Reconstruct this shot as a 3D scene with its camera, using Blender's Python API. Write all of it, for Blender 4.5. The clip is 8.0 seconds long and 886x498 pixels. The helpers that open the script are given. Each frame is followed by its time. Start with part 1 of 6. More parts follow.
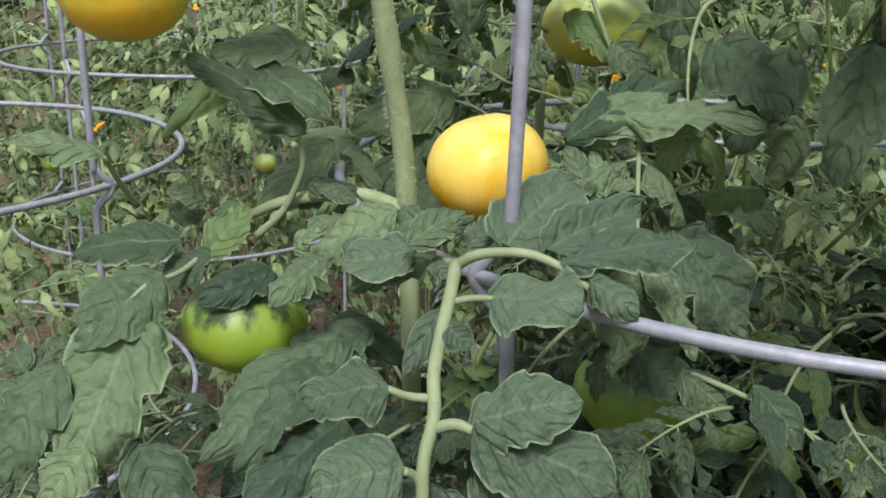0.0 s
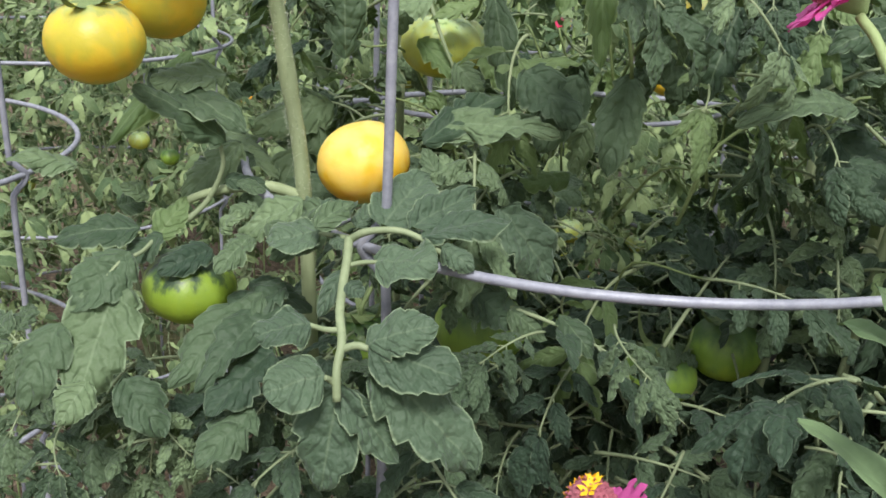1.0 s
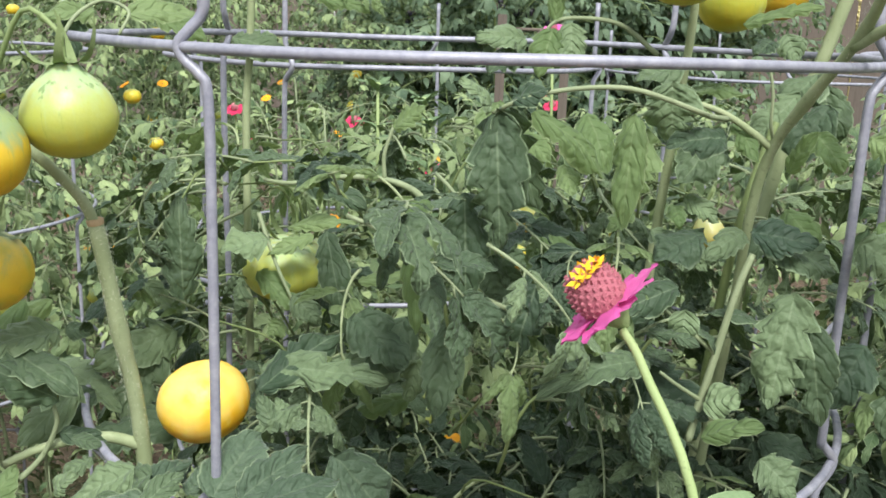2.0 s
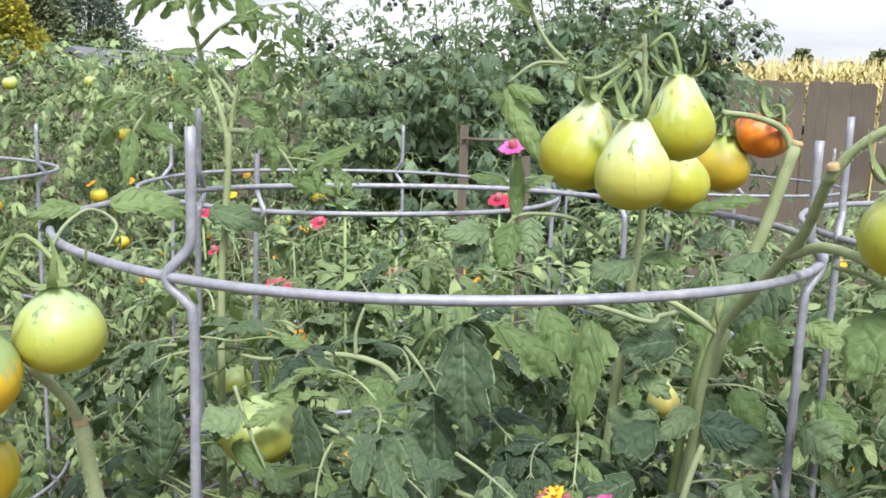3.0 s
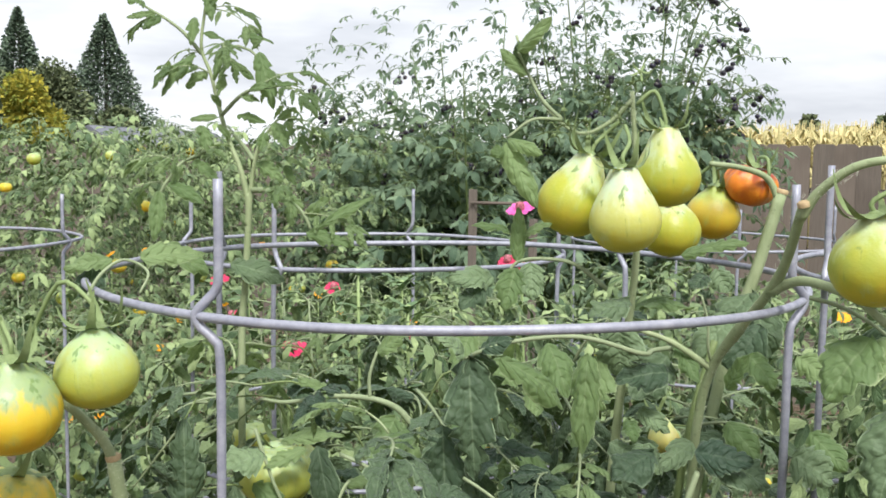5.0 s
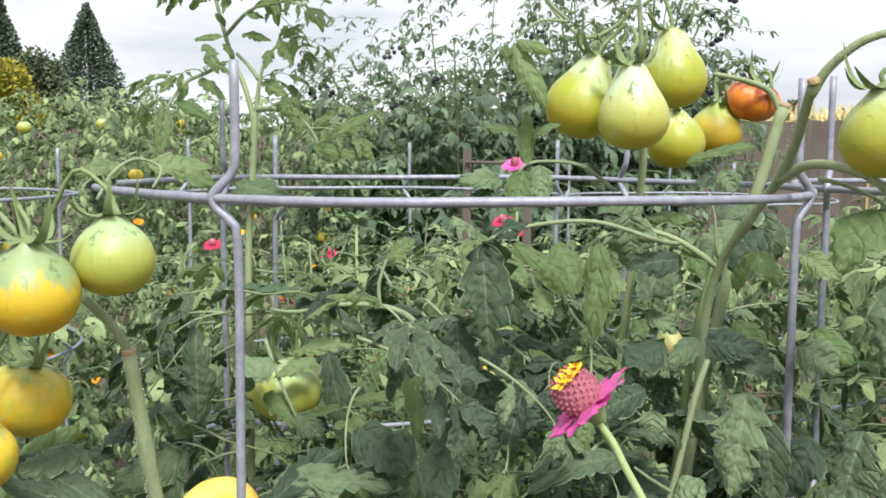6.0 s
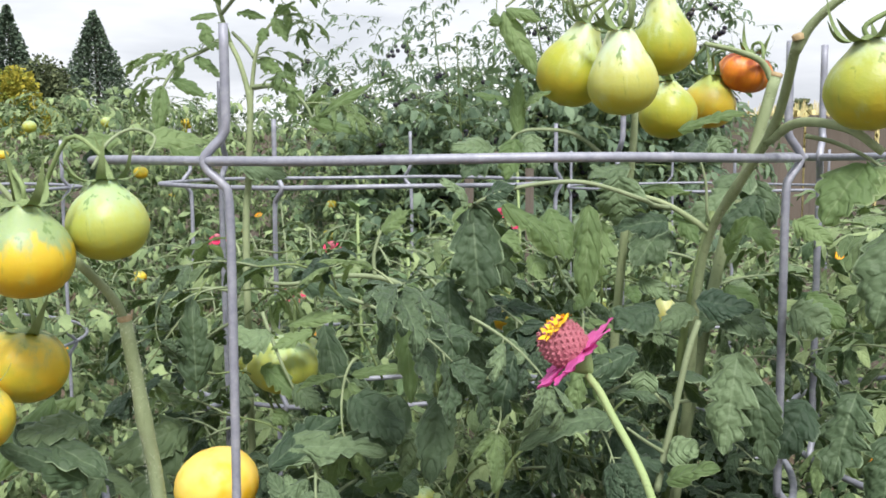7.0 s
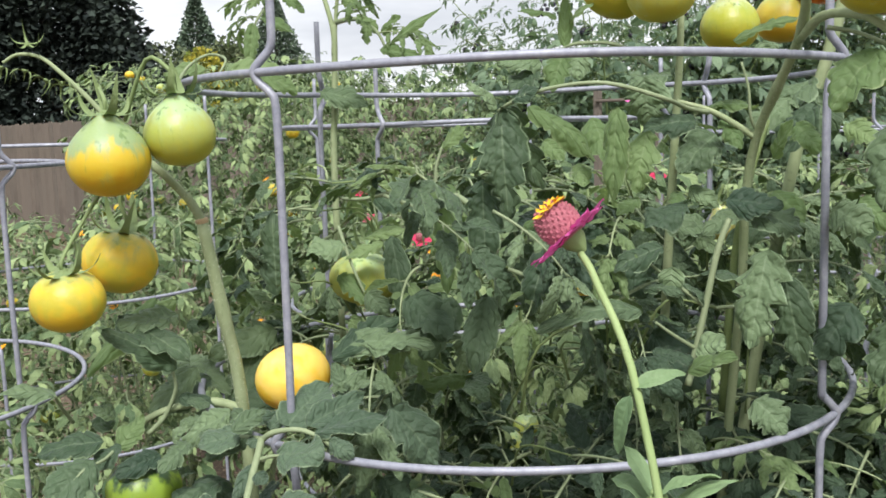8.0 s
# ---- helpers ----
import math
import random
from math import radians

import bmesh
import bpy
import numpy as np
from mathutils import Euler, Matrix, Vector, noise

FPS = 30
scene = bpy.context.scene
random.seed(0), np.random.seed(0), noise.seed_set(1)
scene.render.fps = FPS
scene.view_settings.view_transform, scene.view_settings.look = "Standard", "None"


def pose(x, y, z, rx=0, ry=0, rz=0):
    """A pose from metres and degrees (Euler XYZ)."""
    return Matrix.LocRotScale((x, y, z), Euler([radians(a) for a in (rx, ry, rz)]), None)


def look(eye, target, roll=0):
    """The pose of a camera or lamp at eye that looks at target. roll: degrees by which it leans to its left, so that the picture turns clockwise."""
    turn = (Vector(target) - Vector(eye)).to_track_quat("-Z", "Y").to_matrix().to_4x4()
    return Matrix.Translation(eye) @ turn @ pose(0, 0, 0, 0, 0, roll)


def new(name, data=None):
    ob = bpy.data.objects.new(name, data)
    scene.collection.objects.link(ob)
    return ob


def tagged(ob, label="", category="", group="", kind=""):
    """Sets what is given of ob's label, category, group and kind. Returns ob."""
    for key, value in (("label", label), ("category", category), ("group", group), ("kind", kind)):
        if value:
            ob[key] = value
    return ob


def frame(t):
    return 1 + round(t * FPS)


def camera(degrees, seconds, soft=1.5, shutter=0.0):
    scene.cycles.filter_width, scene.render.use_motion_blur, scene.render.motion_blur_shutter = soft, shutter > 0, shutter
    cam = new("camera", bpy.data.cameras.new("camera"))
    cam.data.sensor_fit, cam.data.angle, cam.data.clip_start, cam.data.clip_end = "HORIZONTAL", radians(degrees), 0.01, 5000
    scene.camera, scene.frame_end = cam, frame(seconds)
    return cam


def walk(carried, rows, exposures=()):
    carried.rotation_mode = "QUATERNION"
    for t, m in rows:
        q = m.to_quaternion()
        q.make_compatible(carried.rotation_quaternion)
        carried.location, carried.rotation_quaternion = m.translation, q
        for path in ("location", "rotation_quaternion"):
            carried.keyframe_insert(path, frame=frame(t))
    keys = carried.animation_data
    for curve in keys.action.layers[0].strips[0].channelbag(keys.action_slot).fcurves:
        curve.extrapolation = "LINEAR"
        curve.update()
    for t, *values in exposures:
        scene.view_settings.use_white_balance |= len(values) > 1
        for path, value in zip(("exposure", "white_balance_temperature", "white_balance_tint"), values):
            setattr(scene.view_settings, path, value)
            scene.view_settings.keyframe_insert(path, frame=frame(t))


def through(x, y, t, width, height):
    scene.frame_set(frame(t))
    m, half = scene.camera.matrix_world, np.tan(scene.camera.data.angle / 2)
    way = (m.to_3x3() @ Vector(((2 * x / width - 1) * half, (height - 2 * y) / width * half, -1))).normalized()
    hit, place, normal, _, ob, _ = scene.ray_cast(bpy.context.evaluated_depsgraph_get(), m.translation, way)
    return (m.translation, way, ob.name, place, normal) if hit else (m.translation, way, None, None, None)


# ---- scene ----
cam = camera(51.0, 8.0, soft=1.7)
PATH = [
    (0, (0.151, -0.600, 1.354), (-0.995, 0.921, 0.743), 1.7),
    (0.5, (0.197, -0.674, 1.374), (-0.871, 0.875, 0.695), 2.0),
    (1, (0.225, -0.734, 1.413), (-0.652, 0.930, 0.732), 2.7),
    (1.5, (0.252, -0.728, 1.466), (-0.518, 1.012, 0.850), 2.2),
    (2, (0.258, -0.717, 1.516), (-0.444, 1.095, 1.045), 2.0),
    (2.2, (0.250, -0.722, 1.544), (-0.410, 1.108, 1.080), 2.5),
    (3.3, (0.265, -0.741, 1.612), (-0.390, 1.128, 1.331), 1.7),
    (3.5, (0.268, -0.742, 1.611), (-0.405, 1.123, 1.349), 1.4),
    (4, (0.273, -0.752, 1.608), (-0.406, 1.117, 1.396), 1.0),
    (4.2, (0.278, -0.758, 1.609), (-0.405, 1.111, 1.410), 0.9),
    (5.3, (0.281, -0.791, 1.574), (-0.393, 1.083, 1.395), 0.7),
    (5.5, (0.279, -0.793, 1.546), (-0.390, 1.083, 1.364), 0.6),
    (6, (0.269, -0.802, 1.528), (-0.383, 1.078, 1.325), 0.4),
    (6.5, (0.273, -0.800, 1.519), (-0.365, 1.083, 1.301), -0.0),
    (7, (0.283, -0.806, 1.501), (-0.386, 1.069, 1.305), -0.3),
    (7.5, (0.332, -0.806, 1.485), (-0.431, 1.028, 1.255), -1.2),
    (8, (0.393, -0.814, 1.455), (-0.607, 0.899, 1.201), -1.8),
]
walk(cam, [(t, look(eye, target, roll)) for t, eye, target, roll in PATH], tuple((t, stops, 6400, 11) for t, stops in ((0, -0.20), (0.5, -0.19), (1, -0.05), (1.5, 0.04), (2, 0.20), (3.5, 0.25), (4, 0.18), (5.5, 0.10), (7, 0.06), (8, 0.03))))

# ---- light ----
world = bpy.data.worlds.new("overcast_sky")
scene.world = world
world.use_nodes = True
wt = world.node_tree
wt.nodes.clear()


def wnode(kind, **kw):
    n = wt.nodes.new(kind)
    for k, v in kw.items():
        n.inputs[k].default_value = v
    return n


sky = wt.nodes.new("ShaderNodeTexSky")
sky.sky_type = "NISHITA"
sky.sun_disc = False
sky.sun_elevation = radians(52)
sky.sun_rotation = radians(150)
sky.air_density, sky.dust_density = 1.0, 4.0
sky_gain = wnode("ShaderNodeVectorMath")
sky_gain.operation = "SCALE"
sky_gain.inputs["Scale"].default_value = 0.10
wt.links.new(sky.outputs[0], sky_gain.inputs[0])
w_coord = wt.nodes.new("ShaderNodeTexCoord")
w_map = wnode("ShaderNodeMapping")
w_map.inputs["Scale"].default_value = (1.2, 1.2, 5.0)
w_noise = wnode("ShaderNodeTexNoise", Scale=2.2, Detail=5.0, Roughness=0.55)
w_ramp = wt.nodes.new("ShaderNodeValToRGB")
w_ramp.color_ramp.elements[0].position = 0.32
w_ramp.color_ramp.elements[0].color = (0.66, 0.69, 0.74, 1)
w_ramp.color_ramp.elements[1].position = 0.62
w_ramp.color_ramp.elements[1].color = (1.10, 1.12, 1.14, 1)
wt.links.new(w_coord.outputs["Generated"], w_map.inputs["Vector"])
wt.links.new(w_map.outputs[0], w_noise.inputs["Vector"])
wt.links.new(w_noise.outputs["Fac"], w_ramp.inputs["Fac"])
w_mix = wt.nodes.new("ShaderNodeMix")
w_mix.data_type = "RGBA"
w_mix.inputs[0].default_value = 0.88
wt.links.new(sky_gain.outputs[0], w_mix.inputs[6])
wt.links.new(w_ramp.outputs[0], w_mix.inputs[7])
w_bg = wnode("ShaderNodeBackground", Strength=1.08)
w_out = wt.nodes.new("ShaderNodeOutputWorld")
wt.links.new(w_mix.outputs[2], w_bg.inputs["Color"])
wt.links.new(w_bg.outputs[0], w_out.inputs["Surface"])

sun_data = bpy.data.lights.new("sun", "SUN")
sun_data.energy, sun_data.angle, sun_data.color = 5.0, radians(16), (1.0, 0.97, 0.92)
sun = new("sun", sun_data)
sun.matrix_world = look((1.2, -2.0, 3.6), (0, 0, 0.6))


# ---- materials ----
class Nodes:
    """A small wrapper to write node trees in few words."""

    def __init__(self, name):
        self.mat = bpy.data.materials.new(name)
        self.mat.use_nodes = True
        self.t = self.mat.node_tree
        self.t.nodes.clear()

    def n(self, kind, **kw):
        node = self.t.nodes.new(kind)
        for k, v in kw.items():
            self.put(node, k.replace("_", " "), v)
        return node

    def put(self, node, key, v):
        sock = node.inputs[key]
        if isinstance(v, bpy.types.NodeSocket):
            self.t.links.new(v, sock)
        else:
            sock.default_value = v

    def math(self, op, a, b=0.0, c=0.0):
        node = self.t.nodes.new("ShaderNodeMath")
        node.operation = op
        for i, v in enumerate((a, b, c)):
            self.put(node, i, v)
        return node.outputs[0]

    def mix(self, fac, a, b, blend="MIX"):
        node = self.t.nodes.new("ShaderNodeMix")
        node.data_type = "RGBA"
        node.blend_type = blend
        for i, v in ((0, fac), (6, a), (7, b)):
            self.put(node, i, v)
        return node.outputs[2]

    def ramp(self, fac, *stops):
        node = self.t.nodes.new("ShaderNodeValToRGB")
        els = node.color_ramp.elements
        while len(els) < len(stops):
            els.new(0.5)
        for e, (p, c) in zip(els, stops):
            e.position, e.color = p, (*c, 1) if len(c) == 3 else c
        self.put(node, "Fac", fac)
        return node.outputs[0]

    def smooth(self, v, lo, hi, a=0.0, b=1.0):
        node = self.t.nodes.new("ShaderNodeMapRange")
        node.interpolation_type = "SMOOTHSTEP"
        for i, x in enumerate((v, lo, hi, a, b)):
            self.put(node, i, x)
        return node.outputs[0]

    def noise(self, scale, detail=3.0, rough=0.55, vec=None):
        node = self.n("ShaderNodeTexNoise", Scale=scale, Detail=detail, Roughness=rough)
        if vec is not None:
            self.put(node, "Vector", vec)
        return node.outputs["Fac"]

    def coord(self, which="Object"):
        return self.n("ShaderNodeTexCoord").outputs[which]

    def random(self):
        return self.n("ShaderNodeObjectInfo").outputs["Random"]

    def island(self):
        return self.n("ShaderNodeNewGeometry").outputs["Random Per Island"]

    def bump(self, height, strength=0.3, distance=0.001):
        return self.n("ShaderNodeBump", Height=height, Strength=strength, Distance=distance).outputs[0]

    def out(self, shader):
        self.t.links.new(shader, self.n("ShaderNodeOutputMaterial").inputs[0])
        return self.mat

    def surface(self, color, rough=0.5, normal=None, metal=0.0, spec=0.5, glow_through=None, amount=0.25):
        p = self.n("ShaderNodeBsdfPrincipled", Base_Color=color, Roughness=rough, Metallic=metal)
        p.inputs["Specular IOR Level"].default_value = spec
        if normal is not None:
            self.put(p, "Normal", normal)
        if glow_through is None:
            return self.out(p.outputs[0])
        tr = self.n("ShaderNodeBsdfTranslucent", Color=glow_through)
        mx = self.n("ShaderNodeMixShader", Fac=amount)
        self.t.links.new(p.outputs[0], mx.inputs[1])
        self.t.links.new(tr.outputs[0], mx.inputs[2])
        return self.out(mx.outputs[0])


def leaf_material(name, dark, light, margin, veins=4.6, vein_tint=0.5, through=(0.16, 0.26, 0.05, 1), per_island=False, spec=0.22, thin=0.12, fuzz=0.08, relief=1.0, crinkle=0.0):
    """A downy tomato leaf: sunken side veins, small blisters between them, a pale thin margin."""
    m = Nodes(name)
    body = m.coord("Object")
    uv = m.n("ShaderNodeSeparateXYZ", Vector=m.coord("UV"))
    side = m.math("ABSOLUTE", m.math("MULTIPLY_ADD", uv.outputs[0], 2.0, -1.0))
    along = uv.outputs[1]
    wobble = m.math("MULTIPLY", m.noise(60.0, 2.0, 0.5, body), 1.5)
    phase = m.math("ADD", m.math("SUBTRACT", m.math("MULTIPLY", along, veins), m.math("MULTIPLY", m.math("POWER", side, 1.3), veins * 0.36)), wobble)
    saw = m.math("PINGPONG", phase, 0.5)
    lateral = m.smooth(saw, 0.0, 0.06, 1.0, 0.0)
    mid = m.smooth(side, 0.012, 0.06, 1.0, 0.0)
    vein = m.math("MAXIMUM", m.math("MULTIPLY", lateral, 0.16), m.math("MULTIPLY", mid, 0.6))
    rnd = m.island() if per_island else m.random()
    blotch = m.math("SUBTRACT", m.noise(30.0, 3.0, 0.55, body), 0.45)
    tone = m.math("ADD", m.math("POWER", rnd, 1.5), m.math("MULTIPLY", blotch, 0.6))
    base = m.mix(tone, dark, light)
    fine = m.noise(700.0, 3.0, 0.6, body)
    base = m.mix(m.math("MULTIPLY", fine, 0.10), base, (0.20, 0.25, 0.17, 1))
    base = m.mix(m.math("MULTIPLY", vein, vein_tint), base, margin)
    base = m.mix(m.smooth(side, 0.90, 0.99, 0.0, 0.8), base, margin)
    cell = m.n("ShaderNodeTexVoronoi", Vector=body, Scale=125.0)
    blister = m.smooth(cell.outputs["Distance"], 0.0, 0.75, 1.0, 0.0)
    pucker = m.noise(70.0, 2.0, 0.5, body)
    sunk = m.math("MULTIPLY", m.smooth(saw, 0.0, 0.24), 0.28)
    if crinkle:
        pucker = m.math("ADD", pucker, m.math("MULTIPLY", m.noise(170.0, 2.0, 0.45, body), crinkle))
    height = m.math("ADD", m.math("ADD", m.math("MULTIPLY", blister, 0.50), sunk), m.math("ADD", m.math("MULTIPLY", pucker, 1.0), m.math("MULTIPLY", fine, 0.10)))
    p = m.n("ShaderNodeBsdfPrincipled", Base_Color=base, Roughness=m.math("MULTIPLY_ADD", fine, 0.2, 0.46), Normal=m.bump(height, relief, 0.0027))
    p.inputs["Specular IOR Level"].default_value = spec
    p.inputs["Sheen Weight"].default_value = fuzz
    p.inputs["Sheen Roughness"].default_value = 0.45
    p.inputs["Sheen Tint"].default_value = (0.80, 0.95, 0.86, 1)
    tr = m.n("ShaderNodeBsdfTranslucent", Color=through)
    mx = m.n("ShaderNodeMixShader", Fac=thin)
    m.t.links.new(p.outputs[0], mx.inputs[1])
    m.t.links.new(tr.outputs[0], mx.inputs[2])
    return m.out(mx.outputs[0])


def stem_material(name, a, b, scale=60.0):
    m = Nodes(name)
    v = m.coord()
    st = m.n("ShaderNodeMapping", Vector=v)
    st.inputs["Scale"].default_value = (1.0, 1.0, 0.12)
    streak = m.noise(scale * 2, 4.0, 0.6, st.outputs[0])
    blot = m.noise(scale * 0.7, 3.0, 0.55, v)
    col = m.mix(m.math("MULTIPLY_ADD", m.math("ADD", streak, blot), 0.9, -0.4), a, b)
    col = m.mix(m.smooth(m.noise(230.0, 2.0, 0.55, v), 0.62, 0.72, 0.0, 0.3), col, (0.07, 0.09, 0.03, 1))
    return m.surface(col, 0.6, m.bump(m.math("ADD", streak, m.noise(700.0, 2.0, 0.55, v)), 0.35, 0.0008), spec=0.3)


LEAF = leaf_material("tomato_leaf", (0.026, 0.053, 0.028, 1), (0.165, 0.236, 0.120, 1), (0.25, 0.33, 0.20, 1), crinkle=0.6)
# Dark leaf green; also the painted shade of the low and inner leaves.
LEAF_DARK = leaf_material("tomato_leaf_dark_and_shaded", (0.020, 0.044, 0.027, 1), (0.074, 0.118, 0.062, 1), (0.14, 0.19, 0.12, 1), vein_tint=0.35, crinkle=0.6)
LEAF_MID = leaf_material("tomato_leaf_downy", (0.048, 0.082, 0.050, 1), (0.098, 0.150, 0.090, 1), (0.24, 0.31, 0.19, 1), vein_tint=0.35, fuzz=0.14, crinkle=1.1)
LEAF_PALE = leaf_material("tomato_leaf_young", (0.11, 0.18, 0.070, 1), (0.22, 0.31, 0.135, 1), (0.36, 0.44, 0.24, 1), thin=0.38, through=(0.30, 0.42, 0.13, 1))
LEAF_FAR = leaf_material("tomato_leaf_far", (0.045, 0.088, 0.036, 1), (0.31, 0.40, 0.18, 1), (0.28, 0.36, 0.20, 1), per_island=True, relief=0.6)
LEAF_BERRY = leaf_material("berry_tomato_leaf", (0.060, 0.108, 0.070, 1), (0.22, 0.31, 0.19, 1), (0.28, 0.35, 0.24, 1), per_island=True, thin=0.30, through=(0.22, 0.33, 0.14, 1))
LEAF_ZINNIA = leaf_material("zinnia_leaf", (0.09, 0.155, 0.072, 1), (0.18, 0.27, 0.13, 1), (0.25, 0.35, 0.18, 1), veins=2.0, vein_tint=0.3, relief=0.35)
STEM = stem_material("tomato_stem", (0.185, 0.24, 0.115, 1), (0.36, 0.415, 0.245, 1))
STALK = stem_material("leaf_stalk", (0.155, 0.20, 0.105, 1), (0.29, 0.345, 0.205, 1))
STEM_DARK = stem_material("tomato_stem_dark", (0.11, 0.16, 0.06, 1), (0.22, 0.28, 0.11, 1))
STEM_ZINNIA = stem_material("zinnia_stem", (0.22, 0.31, 0.12, 1), (0.33, 0.42, 0.19, 1))
SEPAL = stem_material("tomato_sepal", (0.12, 0.18, 0.065, 1), (0.25, 0.32, 0.14, 1))
CUT = stem_material("dry_cut_end", (0.30, 0.20, 0.10, 1), (0.48, 0.38, 0.22, 1), 200.0)


def wire_material():
    m = Nodes("galvanised_wire")
    v = m.coord()
    blot = m.noise(90.0, 5.0, 0.65, v)
    fine = m.noise(900.0, 2.0, 0.6, v)
    col = m.ramp(blot, (0.25, (0.19, 0.20, 0.25)), (0.55, (0.30, 0.31, 0.365)), (0.8, (0.43, 0.435, 0.48)))
    rough = m.smooth(blot, 0.3, 0.8, 0.62, 0.46)
    return m.surface(col, rough, m.bump(m.math("ADD", blot, fine), 0.3, 0.0006), metal=0.25)


WIRE = wire_material()


def fruit_material(name, low, mid, shoulder, z_mid=0.1, z_top=0.7, streaks=0.55, flush=None, blush=0.0, dashes=0.0, flesh=0.5):
    """low, mid, shoulder: colours from the blossom end to the stem end; streaks of the shoulder colour run down."""
    m = Nodes(name)
    v = m.coord()
    xyz = m.n("ShaderNodeSeparateXYZ", Vector=v)
    st = m.n("ShaderNodeMapping", Vector=v)
    st.inputs["Scale"].default_value = (1.0, 1.0, 0.22)
    streak = m.noise(2.6, 4.0, 0.6, st.outputs[0])
    soft = m.noise(1.3, 2.0, 0.5, v)
    h = m.math("ADD", xyz.outputs[2], m.math("MULTIPLY", m.math("SUBTRACT", streak, 0.5), streaks * 1.8))
    col = m.mix(m.smooth(h, -0.75, z_mid), low, mid)
    col = m.mix(m.smooth(h, z_mid, z_top), col, shoulder)
    col = m.mix(m.math("MULTIPLY", m.smooth(streak, 0.55, 0.70), 0.36), col, shoulder)
    st2 = m.n("ShaderNodeMapping", Vector=v)
    st2.inputs["Scale"].default_value = (1.0, 1.0, 0.14)
    line = m.noise(4.6, 3.0, 0.5, st2.outputs[0])
    band = m.math("MULTIPLY", m.smooth(xyz.outputs[2], -0.55, 0.15), m.smooth(xyz.outputs[2], 0.75, 1.35, 1.0, 0.35))
    col = m.mix(m.math("MULTIPLY", m.smooth(line, 0.61, 0.70, 0.0, dashes), band), col, (0.11, 0.20, 0.05, 1))
    if flush:
        col = m.mix(m.smooth(soft, 0.42, 0.62, 0.0, blush), col, flush)
    speck = m.noise(26.0, 2.0, 0.5, v)
    col = m.mix(m.smooth(speck, 0.66, 0.74, 0.0, 0.18), col, (0.45, 0.40, 0.2, 1))
    p_rough = m.math("MULTIPLY_ADD", speck, 0.2, 0.34)
    p = m.n("ShaderNodeBsdfPrincipled", Base_Color=col, Roughness=p_rough, Normal=m.bump(m.math("ADD", m.noise(9.0, 3.0, 0.5, v), soft), 0.05, 0.02))
    p.inputs["Subsurface Weight"].default_value = flesh
    p.inputs["Subsurface Radius"].default_value = (1.0, 0.8, 0.25)
    p.inputs["Subsurface Scale"].default_value = 0.012
    return m.out(p.outputs[0])


PEAR = fruit_material("pear_tomato_skin", (0.47, 0.39, 0.03, 1), (0.32, 0.36, 0.045, 1), (0.45, 0.53, 0.31, 1), 0.25, 1.2, 0.8, (0.46, 0.44, 0.04, 1), 0.35, 0.85)
PEAR_PALE = fruit_material("pale_pear_tomato_skin", (0.48, 0.42, 0.045, 1), (0.44, 0.45, 0.11, 1), (0.50, 0.60, 0.40, 1), -0.05, 1.15, 0.7, (0.50, 0.46, 0.06, 1), 0.25, 0.9)
PEAR_GOLD = fruit_material("pear_tomato_gold_skin", (0.56, 0.33, 0.02, 1), (0.48, 0.36, 0.03, 1), (0.36, 0.43, 0.12, 1), 0.1, 0.9, 0.5, dashes=0.3)
TURNING = fruit_material("turning_tomato_skin", (0.60, 0.36, 0.012, 1), (0.60, 0.44, 0.03, 1), (0.27, 0.36, 0.165, 1), 0.10, 0.50, 0.95, dashes=0.7)
YELLOW = fruit_material("yellow_tomato_skin", (0.66, 0.41, 0.018, 1), (0.68, 0.50, 0.04, 1), (0.30, 0.37, 0.14, 1), 0.42, 0.90, 0.5, (0.44, 0.41, 0.04, 1), 0.75, 0.35)
# The two greens are darkened to put shade from the leaves into the skin.
DARK_TOP = fruit_material("green_tomato_dark_shoulder_skin", (0.23, 0.32, 0.02, 1), (0.20, 0.30, 0.03, 1), (0.030, 0.062, 0.026, 1), 0.25, 0.6, 0.9)
CREAM = fruit_material("cream_tomato_skin", (0.60, 0.50, 0.12, 1), (0.62, 0.57, 0.20, 1), (0.50, 0.54, 0.24, 1), 0.0, 1.0, 0.3)
LEMON = fruit_material("lemon_tomato_skin", (0.78, 0.42, 0.012, 1), (0.84, 0.53, 0.025, 1), (0.84, 0.64, 0.16, 1), 0.25, 1.0, 0.9, (0.88, 0.68, 0.20, 1), 0.55)
GREEN = fruit_material("green_tomato_skin", (0.30, 0.40, 0.04, 1), (0.20, 0.32, 0.05, 1), (0.07, 0.14, 0.04, 1), 0.0, 0.7, 0.7)
PALE_GREEN = fruit_material("pale_green_tomato_skin", (0.45, 0.43, 0.05, 1), (0.38, 0.42, 0.09, 1), (0.36, 0.48, 0.24, 1), 0.0, 0.9, 0.9, dashes=0.7)
ORANGE = fruit_material("overripe_tomato_skin", (0.55, 0.13, 0.012, 1), (0.66, 0.21, 0.015, 1), (0.30, 0.06, 0.02, 1), 0.15, 0.75, 1.1)
DARK_BERRY = fruit_material("black_cherry_tomato_skin", (0.03, 0.022, 0.04, 1), (0.022, 0.018, 0.035, 1), (0.05, 0.06, 0.03, 1), 0.3, 1.0, 0.3)


